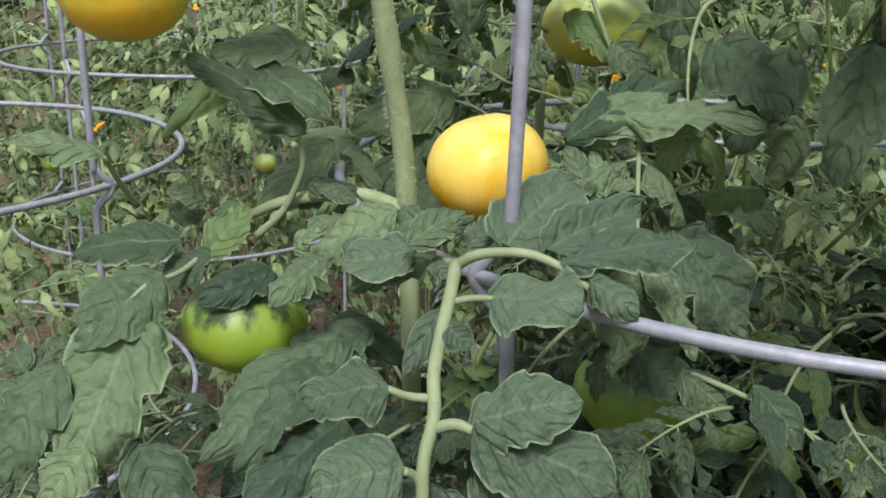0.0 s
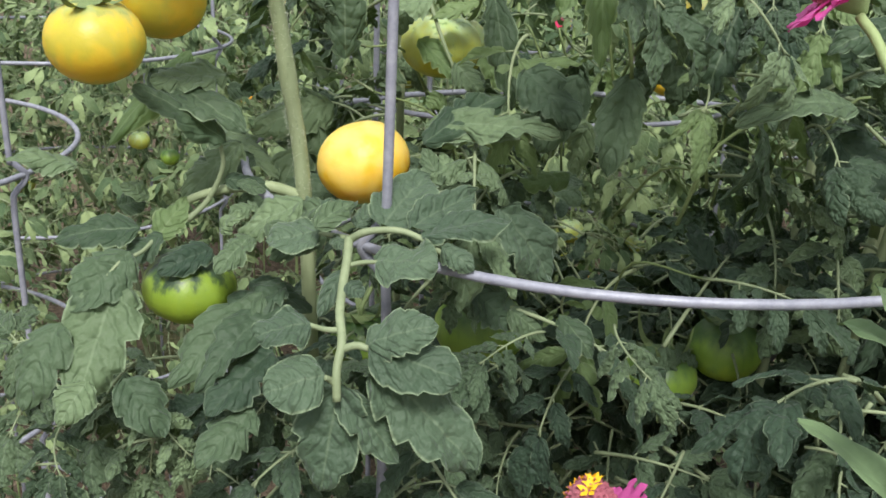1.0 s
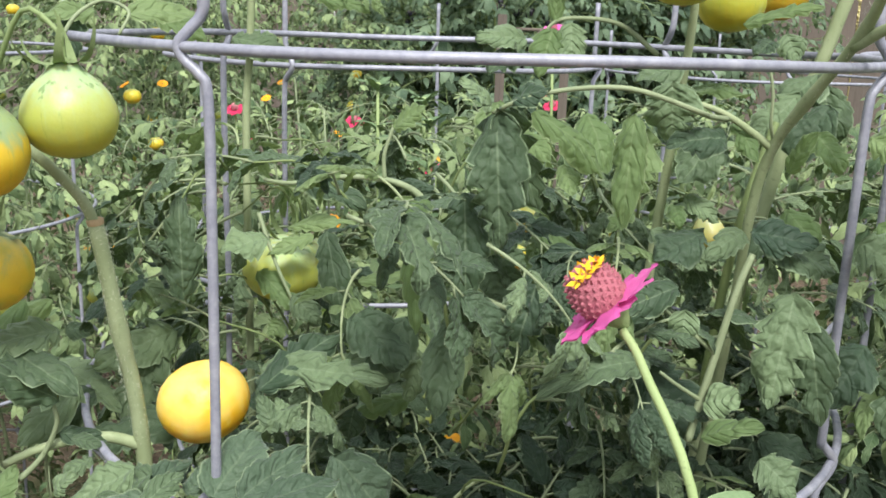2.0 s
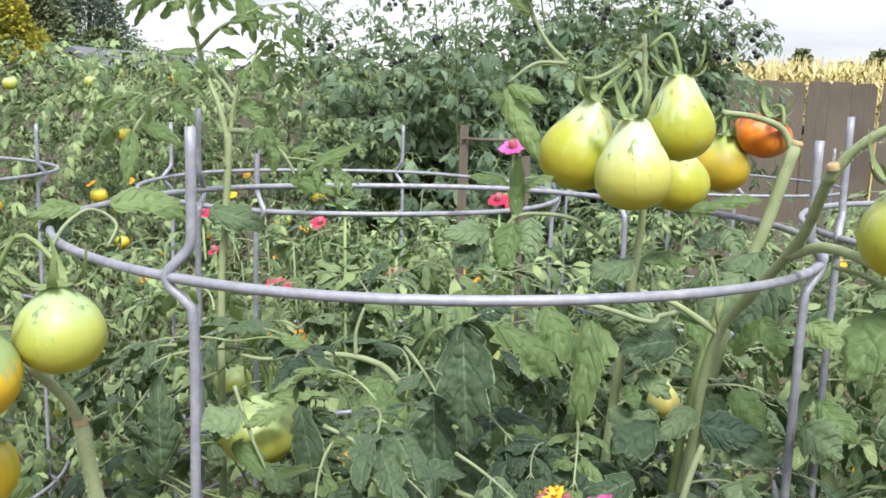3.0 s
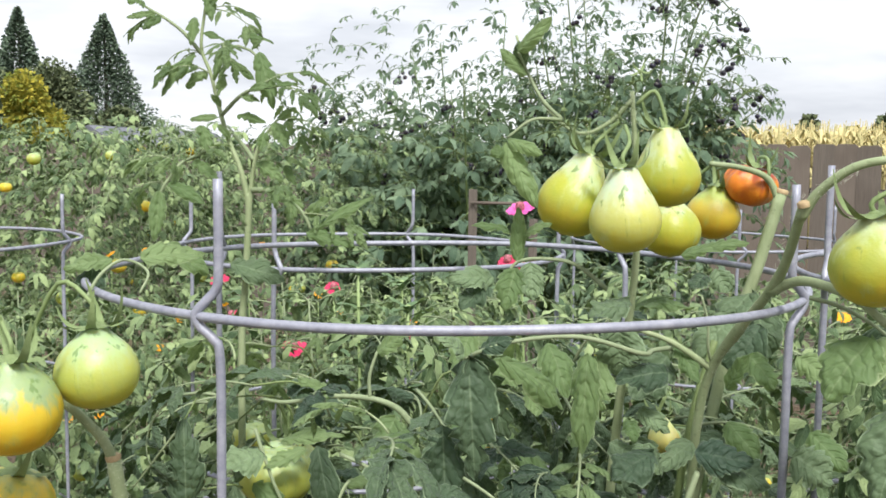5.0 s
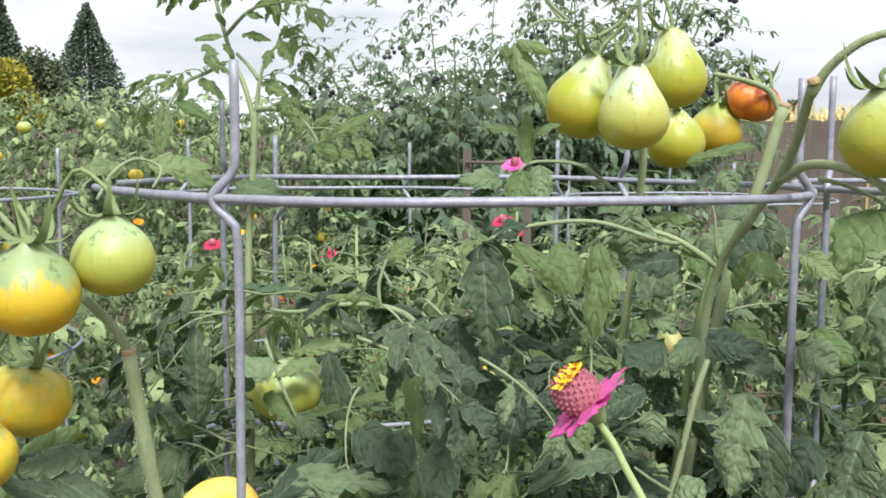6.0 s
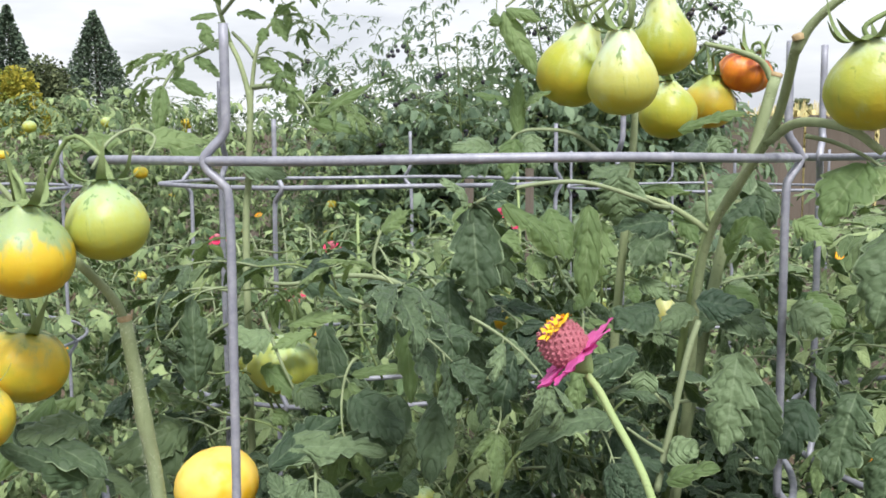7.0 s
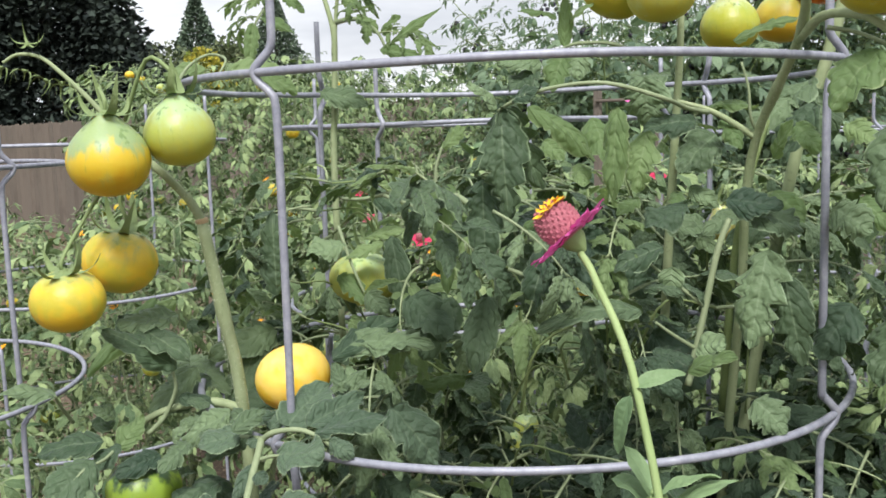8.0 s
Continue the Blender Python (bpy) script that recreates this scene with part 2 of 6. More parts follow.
def plain(name, a, b, scale=80.0, rough=0.6, bump=0.2, through=None):
    m = Nodes(name)
    f = m.noise(scale, 4.0, 0.6, m.coord())
    g = m.noise(scale * 8, 2.0, 0.6, m.coord())
    col = m.mix(m.math("MULTIPLY_ADD", m.math("ADD", f, m.math("MULTIPLY", m.random(), 0.3)), 1.2, -0.35), a, b)
    return m.surface(col, rough, m.bump(m.math("ADD", f, g), bump, 0.001), glow_through=through, amount=0.3)


PETAL = plain("zinnia_petal", (0.72, 0.085, 0.40, 1), (0.95, 0.24, 0.60, 1), 120.0, 0.55, 0.3, (0.7, 0.12, 0.4, 1))
PETAL_RED = plain("red_zinnia_petal", (0.55, 0.02, 0.08, 1), (0.75, 0.06, 0.18, 1), 120.0, 0.55, 0.3, (0.6, 0.05, 0.1, 1))
CONE = plain("zinnia_cone", (0.40, 0.10, 0.15, 1), (0.60, 0.24, 0.26, 1), 300.0, 0.7, 0.6)
FLORET = plain("zinnia_floret", (0.80, 0.42, 0.01, 1), (0.90, 0.60, 0.02, 1), 200.0, 0.6, 0.3)
MARIGOLD = plain("marigold_petal", (0.80, 0.25, 0.005, 1), (0.92, 0.55, 0.01, 1), 100.0, 0.6, 0.3)


def soil_material():
    m = Nodes("garden_soil")
    v = m.coord()
    big = m.noise(1.3, 5.0, 0.6, v)
    fine = m.noise(40.0, 6.0, 0.7, v)
    straw = m.noise(90.0, 3.0, 0.6, v)
    col = m.ramp(fine, (0.3, (0.055, 0.04, 0.028)), (0.55, (0.14, 0.105, 0.075)), (0.75, (0.27, 0.21, 0.15)))
    col = m.mix(m.smooth(straw, 0.55, 0.7, 0.0, 0.6), col, (0.42, 0.33, 0.2, 1))
    col = m.mix(m.smooth(big, 0.52, 0.66, 0.0, 0.5), col, (0.08, 0.12, 0.03, 1))
    return m.surface(col, 0.9, m.bump(m.math("ADD", fine, straw), 0.8, 0.02), spec=0.2)


def board_material():
    m = Nodes("weathered_fence_board")
    v = m.coord()
    shift = m.n("ShaderNodeVectorMath")
    shift.operation = "ADD"
    m.put(shift, 0, v)
    m.put(shift, 1, m.math("MULTIPLY", m.random(), 37.0))
    v = shift.outputs[0]
    st = m.n("ShaderNodeMapping", Vector=v)
    st.inputs["Scale"].default_value = (9.0, 9.0, 0.5)
    grain = m.noise(14.0, 6.0, 0.7, st.outputs[0])
    damp = m.noise(1.4, 3.0, 0.6, v)
    col = m.mix(grain, (0.065, 0.055, 0.046, 1), (0.22, 0.19, 0.16, 1))
    col = m.mix(m.math("MULTIPLY", m.random(), 0.55), col, (0.20, 0.165, 0.135, 1))
    col = m.mix(m.smooth(damp, 0.5, 0.7, 0.0, 0.35), col, (0.07, 0.055, 0.045, 1))
    return m.surface(col, 0.85, m.bump(grain, 0.5, 0.004), spec=0.2)


def tint_material(name, a, b, rough=0.75, through=None):
    """Foliage far off, whose leaves differ one by one."""
    m = Nodes(name)
    col = m.mix(m.island(), a, b)
    return m.surface(col, rough, spec=0.2, glow_through=through, amount=0.25)


SOIL = soil_material()
BOARD = board_material()
# Needle colour lightened to stand in for haze over the distance.
NEEDLES = tint_material("conifer_needles", (0.055, 0.085, 0.062, 1), (0.15, 0.205, 0.135, 1))
NEEDLES_DARK = tint_material("dark_conifer_needles", (0.014, 0.020, 0.019, 1), (0.045, 0.062, 0.048, 1))
BROADLEAF = tint_material("broadleaf_foliage", (0.06, 0.085, 0.045, 1), (0.17, 0.20, 0.10, 1))
MAPLE_LEAF = tint_material("yellowing_foliage", (0.14, 0.20, 0.04, 1), (0.50, 0.42, 0.06, 1), through=(0.5, 0.48, 0.10, 1))
CORN_LEAF = tint_material("dry_corn", (0.38, 0.36, 0.17, 1), (0.64, 0.54, 0.27, 1))
BARK = plain("bark", (0.05, 0.04, 0.03, 1), (0.13, 0.10, 0.08, 1), 20.0, 0.9, 0.6)
SHINGLE = plain("roof_shingle", (0.10, 0.11, 0.13, 1), (0.17, 0.18, 0.21, 1), 6.0, 0.9, 0.3)
SIDING = plain("house_siding", (0.30, 0.29, 0.28, 1), (0.38, 0.36, 0.34, 1), 2.0, 0.8, 0.1)


# ---- geometry helpers ----
class Geo:
    """Collects vertices, faces, uv and material numbers of one mesh."""

    def __init__(self):
        self.v, self.f, self.uv, self.m = [], [], [], []

    def add(self, v, f, uv=None, mat=0, matrix=None):
        k = len(self.v)
        if matrix is not None:
            v = [matrix @ Vector(p) for p in v]
        self.v += [tuple(p) for p in v]
        self.uv += uv if uv else [(0.5, 0.5)] * len(v)
        self.f += [tuple(i + k for i in face) for face in f]
        self.m += [mat] * len(f)
        return self

    def mesh(self, name, mats, smooth=True):
        me = bpy.data.meshes.new(name)
        me.from_pydata(self.v, [], self.f)
        for mat in mats:
            me.materials.append(mat)
        if len(mats) > 1:
            me.polygons.foreach_set("material_index", self.m)
        me.polygons.foreach_set("use_smooth", [smooth] * len(self.f))
        layer = me.uv_layers.new(name="UVMap")
        loops = np.empty(len(me.loops), dtype=np.int32)
        me.loops.foreach_get("vertex_index", loops)
        layer.data.foreach_set("uv", np.array(self.uv, dtype=np.float32)[loops].ravel())
        me.update()
        return me


def thing(name, label, category, at=(0, 0, 0), group="", kind=""):
    ob = new(name)
    ob.matrix_world = Matrix.Translation(at)
    return tagged(ob, label, category, group, kind)


def part(name, mesh, parent, m=None, label=""):
    ob = new(name, mesh)
    ob.parent = parent
    inv = Matrix.Translation(parent.matrix_world.translation).inverted() if parent.parent is None else Matrix()
    if m is not None:
        ob.matrix_basis = inv @ m
    else:
        ob.matrix_basis = inv
    return tagged(ob, label)


def smooth_line(points, steps=6):
    """A Catmull-Rom line through the points."""
    p = [Vector(q) for q in points]
    p = [2 * p[0] - p[1]] + p + [2 * p[-1] - p[-2]]
    out = []
    for i in range(1, len(p) - 2):
        a, b, c, d = p[i - 1 : i + 3]
        for s in range(steps):
            t = s / steps
            out.append(0.5 * (2 * b + (c - a) * t + (2 * a - 5 * b + 4 * c - d) * t * t + (3 * b - a - 3 * c + d) * t**3))
    return out + [p[-2]]


def tube(points, r0, r1=None, sides=8, steps=6, bumps=0.0, seed=0, closed=False, knots=()):
    """Vertices, faces and uv of a tapering tube along a smooth line."""
    line = smooth_line(points, steps) if steps else [Vector(q) for q in points]
    r1 = r0 if r1 is None else r1
    rng = random.Random(seed)
    n = len(line)
    v, f, uv = [], [], []
    up = Vector((0.31, 0.17, 0.93))
    for i, q in enumerate(line):
        if closed:
            d = line[(i + 1) % n] - line[i - 1]
        else:
            d = line[min(i + 1, n - 1)] - line[max(i - 1, 0)]
        d = d.normalized() if d.length > 1e-9 else Vector((0, 0, 1))
        a = d.cross(up)
        a = a.normalized() if a.length > 0.05 else d.cross(Vector((1, 0, 0))).normalized()
        b = a.cross(d).normalized()
        up = b
        s = i / max(n - 1, 1)
        r = r0 + (r1 - r0) * s
        for k, g in knots:
            r *= 1 + g * math.exp(-((s - k) / 0.035) ** 2)
        for j in range(sides):
            w = 2 * math.pi * j / sides
            rr = r * (1 + bumps * rng.uniform(-1, 1))
            v.append(q + (a * math.cos(w) + b * math.sin(w)) * rr)
            uv.append((j / sides, s))
    rings = n if closed else n - 1
    for i in range(rings):
        for j in range(sides):
            f.append((i * sides + j, i * sides + (j + 1) % sides, ((i + 1) % n) * sides + (j + 1) % sides, ((i + 1) % n) * sides + j))
    if not closed:
        f.append(tuple(reversed(range(sides))))
        f.append(tuple(range((n - 1) * sides, n * sides)))
    return v, f, uv


def tube_mesh(name, mat, *a, **k):
    return Geo().add(*tube(*a, **k)).mesh(name, [mat])


def lathe(profile, sides=24, ribs=0, rib_depth=0.0, wobble=0.0, seed=0):
    """A body of revolution from (radius, height) pairs; ribs run from pole to pole."""
    rng = random.Random(seed)
    ph = [rng.uniform(0, 6.28) for _ in range(4)]
    v, f, uv = [], [], []
    n = len(profile)
    for i, (r, z) in enumerate(profile):
        for j in range(sides):
            a = 2 * math.pi * j / sides
            k = 1 + rib_depth * math.cos(ribs * a + ph[0]) * (0.4 + 0.6 * max(z, 0)) + wobble * (math.sin(a + ph[1]) + 0.6 * math.sin(2 * a + ph[2] + z))
            v.append((r * k * math.cos(a), r * k * math.sin(a), z))
            uv.append((j / sides, i / (n - 1)))
    for i in range(n - 1):
        for j in range(sides):
            f.append((i * sides + j, i * sides + (j + 1) % sides, (i + 1) * sides + (j + 1) % sides, (i + 1) * sides + j))
    return v, f, uv


# ---- leaves ----
def leaflet(length, width, rng, n=14, m=3, lobes=3, notch=0.22, droop=0.5, fold=0.25, curl=0.35, wave=0.10, round_=0.0):
    """One leaflet from the origin along +y, its upper side to +z."""
    v, f, uv = [], [], []
    ph = rng.uniform(0, 6.28)
    y = z = 0.0
    e0, e1 = 0.50 - 0.12 * round_, 0.78 - 0.22 * round_
    sp = e0 / (e0 + e1)
    peak = 1.72 * sp**e0 * (1 - sp) ** e1
    jag = [rng.choice((0.25, 0.6, 0.9, 1.2, 1.5)) for _ in range(2 * lobes + 8)]
    for i in range(n + 1):
        s = i / n
        th = droop * (s**1.3) * 1.4
        if i:
            y += length / n * math.cos(th)
            z -= length / n * math.sin(th)
        w = s**e0 * max(1 - s, 0.0) ** e1 * 1.72 / peak
        for j in range(-m, m + 1):
            u = j / m
            warped = s + 0.055 * math.sin(s * 7.0 + ph * 3 + (2.0 if j > 0 else 0.0)) * (1 - s) * 2
            cell = max(warped, 0.0) * lobes + (0.21 if j > 0 else 0.0)
            tooth = (cell % 1.0)
            cut = 1 - notch * jag[int(cell) + (lobes + 4 if j > 0 else 0)] * (1 - tooth) ** 1.6 * (1 if 0.12 < s < 0.97 else 0)
            ww = 0.5 * width * w * (1 + (cut - 1) * abs(u) ** 1.0)
            x = ww * u
            lift = fold * abs(x) - curl * ww * abs(u) ** 2.6 + wave * width * math.sin(s * 9 + ph + (1.9 if j > 0 else 0)) * abs(u) ** 2
            lift += width * 0.13 * noise.noise((3.2 * x / width + ph * 7, 3.0 * s + ph, ph)) * (0.3 + 0.7 * abs(u)) + width * 0.055 * noise.noise((8 * x / width + ph * 3, 9 * s, ph))
            v.append((x * math.cos(fold * 0.8), y + lift * math.sin(th) + 0.12 * abs(x) * (1 - s), z + lift * math.cos(th)))
            uv.append((0.5 + 0.5 * u, s))
    row = 2 * m + 1
    for i in range(n):
        for j in range(row - 1):
            f.append((i * row + j, i * row + j + 1, (i + 1) * row + j + 1, (i + 1) * row + j))
    return v, f, uv


SHAPES = {}


def compound_leaf(name, mats, seed, size=0.2, pairs=3, rough=False, droop=0.9, curl=0.4, fold=0.3, notch=0.24, small=True, wide=0.58):
    """A tomato leaf: a stalk along +y with paired leaflets, small ones between them, and one at its end. mats: blade, stalk."""
    rng = random.Random(seed)
    g = Geo()
    n, m = (6, 1) if rough else (18, 3)
    line = []
    y = z = 0.0
    sway = rng.uniform(-0.25, 0.25)
    for i in range(9):
        s = i / 8
        th = -0.25 + droop * s**1.2
        if i:
            y += size * 0.72 / 8 * math.cos(th)
            z -= size * 0.72 / 8 * math.sin(th)
        line.append(Vector((sway * size * s * s, y, z)))
    g.add(*tube(line, size * 0.013, size * 0.006, 4 if rough else 6, 0 if rough else 2), mat=1)

    def at(s):
        k = min(int(s * 8), 7)
        p = line[k].lerp(line[k + 1], s * 8 - k)
        d = (line[k + 1] - line[k]).normalized()
        return p, math.atan2(-d.z, d.y)

    for k in range(pairs):
        s = 0.38 + 0.56 * k / max(pairs - 1, 1) * 0.98
        big = size * (0.30 + 0.08 * k / max(pairs - 1, 1)) * rng.uniform(0.85, 1.15)
        for side in (-1, 1):
            p, th = at(min(s + rng.uniform(-0.03, 0.03), 0.96))
            ang = side * rng.uniform(0.85, 1.2) * (1 - 0.22 * k)
            mt = Matrix.Translation(p) @ Matrix.Rotation(-th, 4, "X") @ Matrix.Rotation(-ang, 4, "Z") @ Matrix.Rotation(rng.uniform(-0.45, 0.3), 4, "X") @ Matrix.Rotation(side * rng.uniform(-0.2, 0.5), 4, "Y")
            stalk = big * rng.uniform(0.12, 0.2)
            g.add(*tube([(0, 0, 0), (0, stalk, 0.0)], size * 0.007, size * 0.005, 4, 1), mat=1, matrix=mt)
            lf = leaflet(big, big * wide * rng.uniform(0.8, 1.0), rng, n, m, rng.choice((2, 3)) if rough else rng.choice((3, 4, 5)), notch * rng.uniform(0.8, 1.8), rng.uniform(0.2, 0.9), fold * rng.uniform(0.4, 1.4), curl * rng.uniform(0.3, 1.5), rng.uniform(0.04, 0.14))
            g.add(*lf, matrix=mt @ Matrix.Translation((0, stalk * 0.9, 0)))
        if small and k < pairs - 1 and not rough:
            for side in (-1, 1):
                p, th = at(s + 0.28 / pairs * 1.4)
                mt = Matrix.Translation(p) @ Matrix.Rotation(-th, 4, "X") @ Matrix.Rotation(-side * rng.uniform(1.0, 1.5), 4, "Z")
                g.add(*leaflet(size * rng.uniform(0.07, 0.13), size * 0.07, rng, 7, 2, 1, 0.1, 0.4, 0.2, 0.2), matrix=mt)
    p, th = at(1.0)
    big = size * 0.42 * rng.uniform(0.9, 1.15)
    mt = Matrix.Translation(p) @ Matrix.Rotation(-th, 4, "X")
    g.add(*leaflet(big, big * (wide + 0.06), rng, n + (0 if rough else 2), m, 3 if rough else 5, notch * 1.6, rng.uniform(0.4, 1.0), fold, curl, 0.1), matrix=mt)
    me = g.mesh(name, mats)
    SHAPES[me.name] = g
    return me


def joined_leaves(name, mats, placed):
    """One mesh of many leaves: placed holds pairs of a leaf mesh and a pose."""
    v, f, uv, mi = [], [], [], []
    k = 0
    for me, m in placed:
        g = SHAPES[me.name]
        a = np.array(g.v) @ np.array(m.to_3x3()).T + np.array(m.translation)
        v.append(a)
        f += [tuple(i + k for i in face) for face in g.f]
        uv += g.uv
        mi += g.m
        k += len(g.v)
    all_ = Geo()
    all_.v, all_.f, all_.uv, all_.m = np.concatenate(v).tolist(), f, uv, mi
    return all_.mesh(name, mats)


LEAVES = [compound_leaf("leaf", [LEAF, STALK], 10 + i, 0.2, 3 if i % 3 else 2, False, 0.5 + 0.25 * (i % 5), 0.35 + 0.26 * (i % 4), 0.30 + 0.22 * (i % 3), 0.30 + 0.06 * (i % 4), wide=0.50) for i in range(12)]
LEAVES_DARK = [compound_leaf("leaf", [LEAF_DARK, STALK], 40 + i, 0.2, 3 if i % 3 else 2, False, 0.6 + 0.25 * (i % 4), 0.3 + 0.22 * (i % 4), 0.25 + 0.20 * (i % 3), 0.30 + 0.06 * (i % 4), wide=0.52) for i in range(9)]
LEAVES_PALE = [compound_leaf("leaf", [LEAF_PALE, STEM], 70 + i, 0.2, 2 + i % 2, False, 0.8 + 0.25 * (i % 3), 1.1, 0.7, 0.32, wide=0.38) for i in range(6)]
LEAVES_FAR = [compound_leaf("leaf", [LEAF_FAR, STALK], 90 + i, 0.2, 3 if i % 2 else 2, True, 0.4 + 0.3 * (i % 4), 0.5, 0.5, 0.32, wide=0.44) for i in range(10)]
LEAVES_BERRY = [compound_leaf("leaf", [LEAF_BERRY, STEM_DARK], 120 + i, 0.2, 2, True, 0.5 + 0.25 * (i % 4), 0.3, 0.3, 0.2, wide=0.42) for i in range(6)]


def leaf_pose(base, toward, up=(0, 0, 1), scale=1.0):
    """A pose at base whose +y runs toward a direction and whose +z leans to up."""
    y = Vector(toward).normalized()
    x = y.cross(Vector(up))
    x = x.normalized() if x.length > 1e-3 else Vector((1, 0, 0))
    z = x.cross(y)
    m = Matrix((x, y, z)).transposed().to_4x4()
    return Matrix.Translation(base) @ m @ Matrix.Diagonal((scale, scale, scale, 1))


def away(p, seen, reach, radius):
    """Whether p keeps clear of the open air between the places in seen and the path side of the bed."""
    for c, r in seen:
        c = Vector(c)
        d = PATH_SIDE - c
        far = min(d.length, reach)
        d.normalize()
        s = max(-0.01, min((Vector(p) - c).dot(d), far))
        if (Vector(p) - c - d * s).length < radius + r:
            return False
    return True


PATH_SIDE = Vector((0.24, -0.80, 1.50))


# ---- wire cages ----
def ring_mesh(radius, wire=0.0031, lap=0.0):
    """A wire ring a touch out of round, whose ends lap over each other."""
    pts = []
    for i in range(72):
        a = 2 * math.pi * i / 72
        pts.append((radius * math.cos(a), radius * math.sin(a), 0.0008 * math.sin(5 * a)))
    return Geo().add(*tube(pts, wire, sides=10, steps=0, closed=True)).mesh("ring", [WIRE])


RING = ring_mesh(0.305)


def leg_mesh(top, rings, along, out, low=0.0):
    """An upright wire. At each ring it makes a hook that goes sideways and grips the ring."""
    side, outward = Vector(along), Vector(out)
    line = [Vector((0, 0, top))]
    for z in rings:
        line += [Vector((0, 0, z + 0.030)), Vector((0, 0, z + 0.017)) + side * 0.002, Vector((0, 0, z + 0.009)) + side * 0.007 + outward * 0.004,
                 Vector((0, 0, z + 0.001)) + side * 0.0125 + outward * 0.0075, Vector((0, 0, z - 0.007)) + side * 0.010 + outward * 0.006,
                 Vector((0, 0, z - 0.015)) + side * 0.0025 + outward * 0.002, Vector((0, 0, z - 0.028)) - side * 0.001]
        line += [Vector((0, 0, z - 0.10)) - side * 0.0015]
    line.append(Vector((0, 0, low)) - side * 0.0015)
    return Geo().add(*tube(line, 0.0031, sides=10, steps=4)).mesh("leg", [WIRE])


def wire_cage(centre, top, angles, gaps=(0.0, 0.278, 0.555, 0.84), stub=0.085, label="round galvanised wire tomato cage round a leafy tomato plant", flip=()):
    x, y = centre
    cage = thing("tomato_cage", label, "plant cage", (x, y, 0), "wire tomato cages")
    heights = [top - g for g in gaps]
    for z in heights:
        part("ring", RING, cage, Matrix.Translation((x, y, z)))
    for i, a in enumerate(angles):
        a = radians(a)
        out = Vector((math.cos(a), math.sin(a), 0))
        side = Vector((-math.sin(a), math.cos(a), 0)) * (-1 if i in flip else 1)
        me = leg_mesh(top + stub, heights, side, out)
        part("leg", me, cage, Matrix.Translation(Vector((x, y, 0)) + out * 0.2985 - side * 0.0125))
    return cage


# ---- ground ----
def ground_mesh():
    g = Geo()
    v, f, uv = [], [], []
    edges = [-900, -300, -100, -40, -15] + [-8 + 0.5 * i for i in range(45)] + [18, 30, 60, 150, 400, 900]
    n = len(edges)
    for yy in edges:
        for xx in edges:
            near = max(0.0, 1 - math.hypot(xx, yy - 2) / 14)
            v.append((xx, yy, near * 0.05 * noise.noise((xx * 1.3, yy * 1.3, 0))))
            uv.append((0, 0))
    for j in range(n - 1):
        for i in range(n - 1):
            f.append((j * n + i, j * n + i + 1, (j + 1) * n + i + 1, (j + 1) * n + i))
    return g.add(v, f, uv).mesh("ground", [SOIL])


ground = tagged(new("ground", ground_mesh()), "brown garden soil with straw mulch and weeds", "ground", kind="structure")

# ---- the fence and what stands behind it ----
FENCE_A, FENCE_B = Vector((-16.5, 9.95, 0)), Vector((6.0, 4.47, 0))


def board_mesh(h, seed):
    rng = random.Random(seed)
    w, t, c = 0.0722, 0.009, 0.022
    out = [(-w, 0.02), (w, 0.02), (w, h - c), (w - c, h + rng.uniform(-0.004, 0.004)), (-w + c, h), (-w, h - c)]
    v = [(x, -t, z) for x, z in out] + [(x, t, z) for x, z in out]
    n = len(out)
    f = [tuple(range(n)), tuple(reversed(range(n, 2 * n)))] + [(i, i + n, (i + 1) % n + n, (i + 1) % n) for i in range(n)]
    return Geo().add(v, f).mesh("board", [BOARD], smooth=False)


def fence():
    ob = thing("wooden_fence", "tall weathered grey-brown wooden board fence behind the garden", "fence", FENCE_A)
    rng = random.Random(4)
    d = (FENCE_B - FENCE_A)
    length = d.length
    d.normalize()
    turn = math.atan2(d.y, d.x)
    boards = [board_mesh(1.765 + 0.012 * i, i) for i in range(3)]
    k = 0
    s = 0.07
    while s < length:
        p = FENCE_A + d * s
        part("board", boards[rng.randrange(3)], ob, Matrix.Translation((p.x, p.y, -0.01)) @ Matrix.Rotation(turn, 4, "Z") @ Matrix.Rotation(rng.uniform(-0.012, 0.012), 4, "Y") @ Matrix.Translation((0, rng.uniform(-0.004, 0.004), 0)))
        s += 0.1455
        k += 1
    nrm = Vector((-d.y, d.x, 0))
    for z in (0.35, 1.45):
        a, b = FENCE_A + nrm * 0.035, FENCE_B + nrm * 0.035
        part("rail", Geo().add(*tube([(a.x, a.y, z), (b.x, b.y, z)], 0.03, sides=4, steps=1)).mesh("rail", [BOARD], False), ob)
    s = 0.5
    while s < length:
        p = FENCE_A + d * s + nrm * 0.10
        part("post", Geo().add(*tube([(p.x, p.y, 0), (p.x, p.y, 1.65)], 0.06, sides=4, steps=1)).mesh("post", [BOARD], False), ob)
        s += 2.4
    return ob


fence()


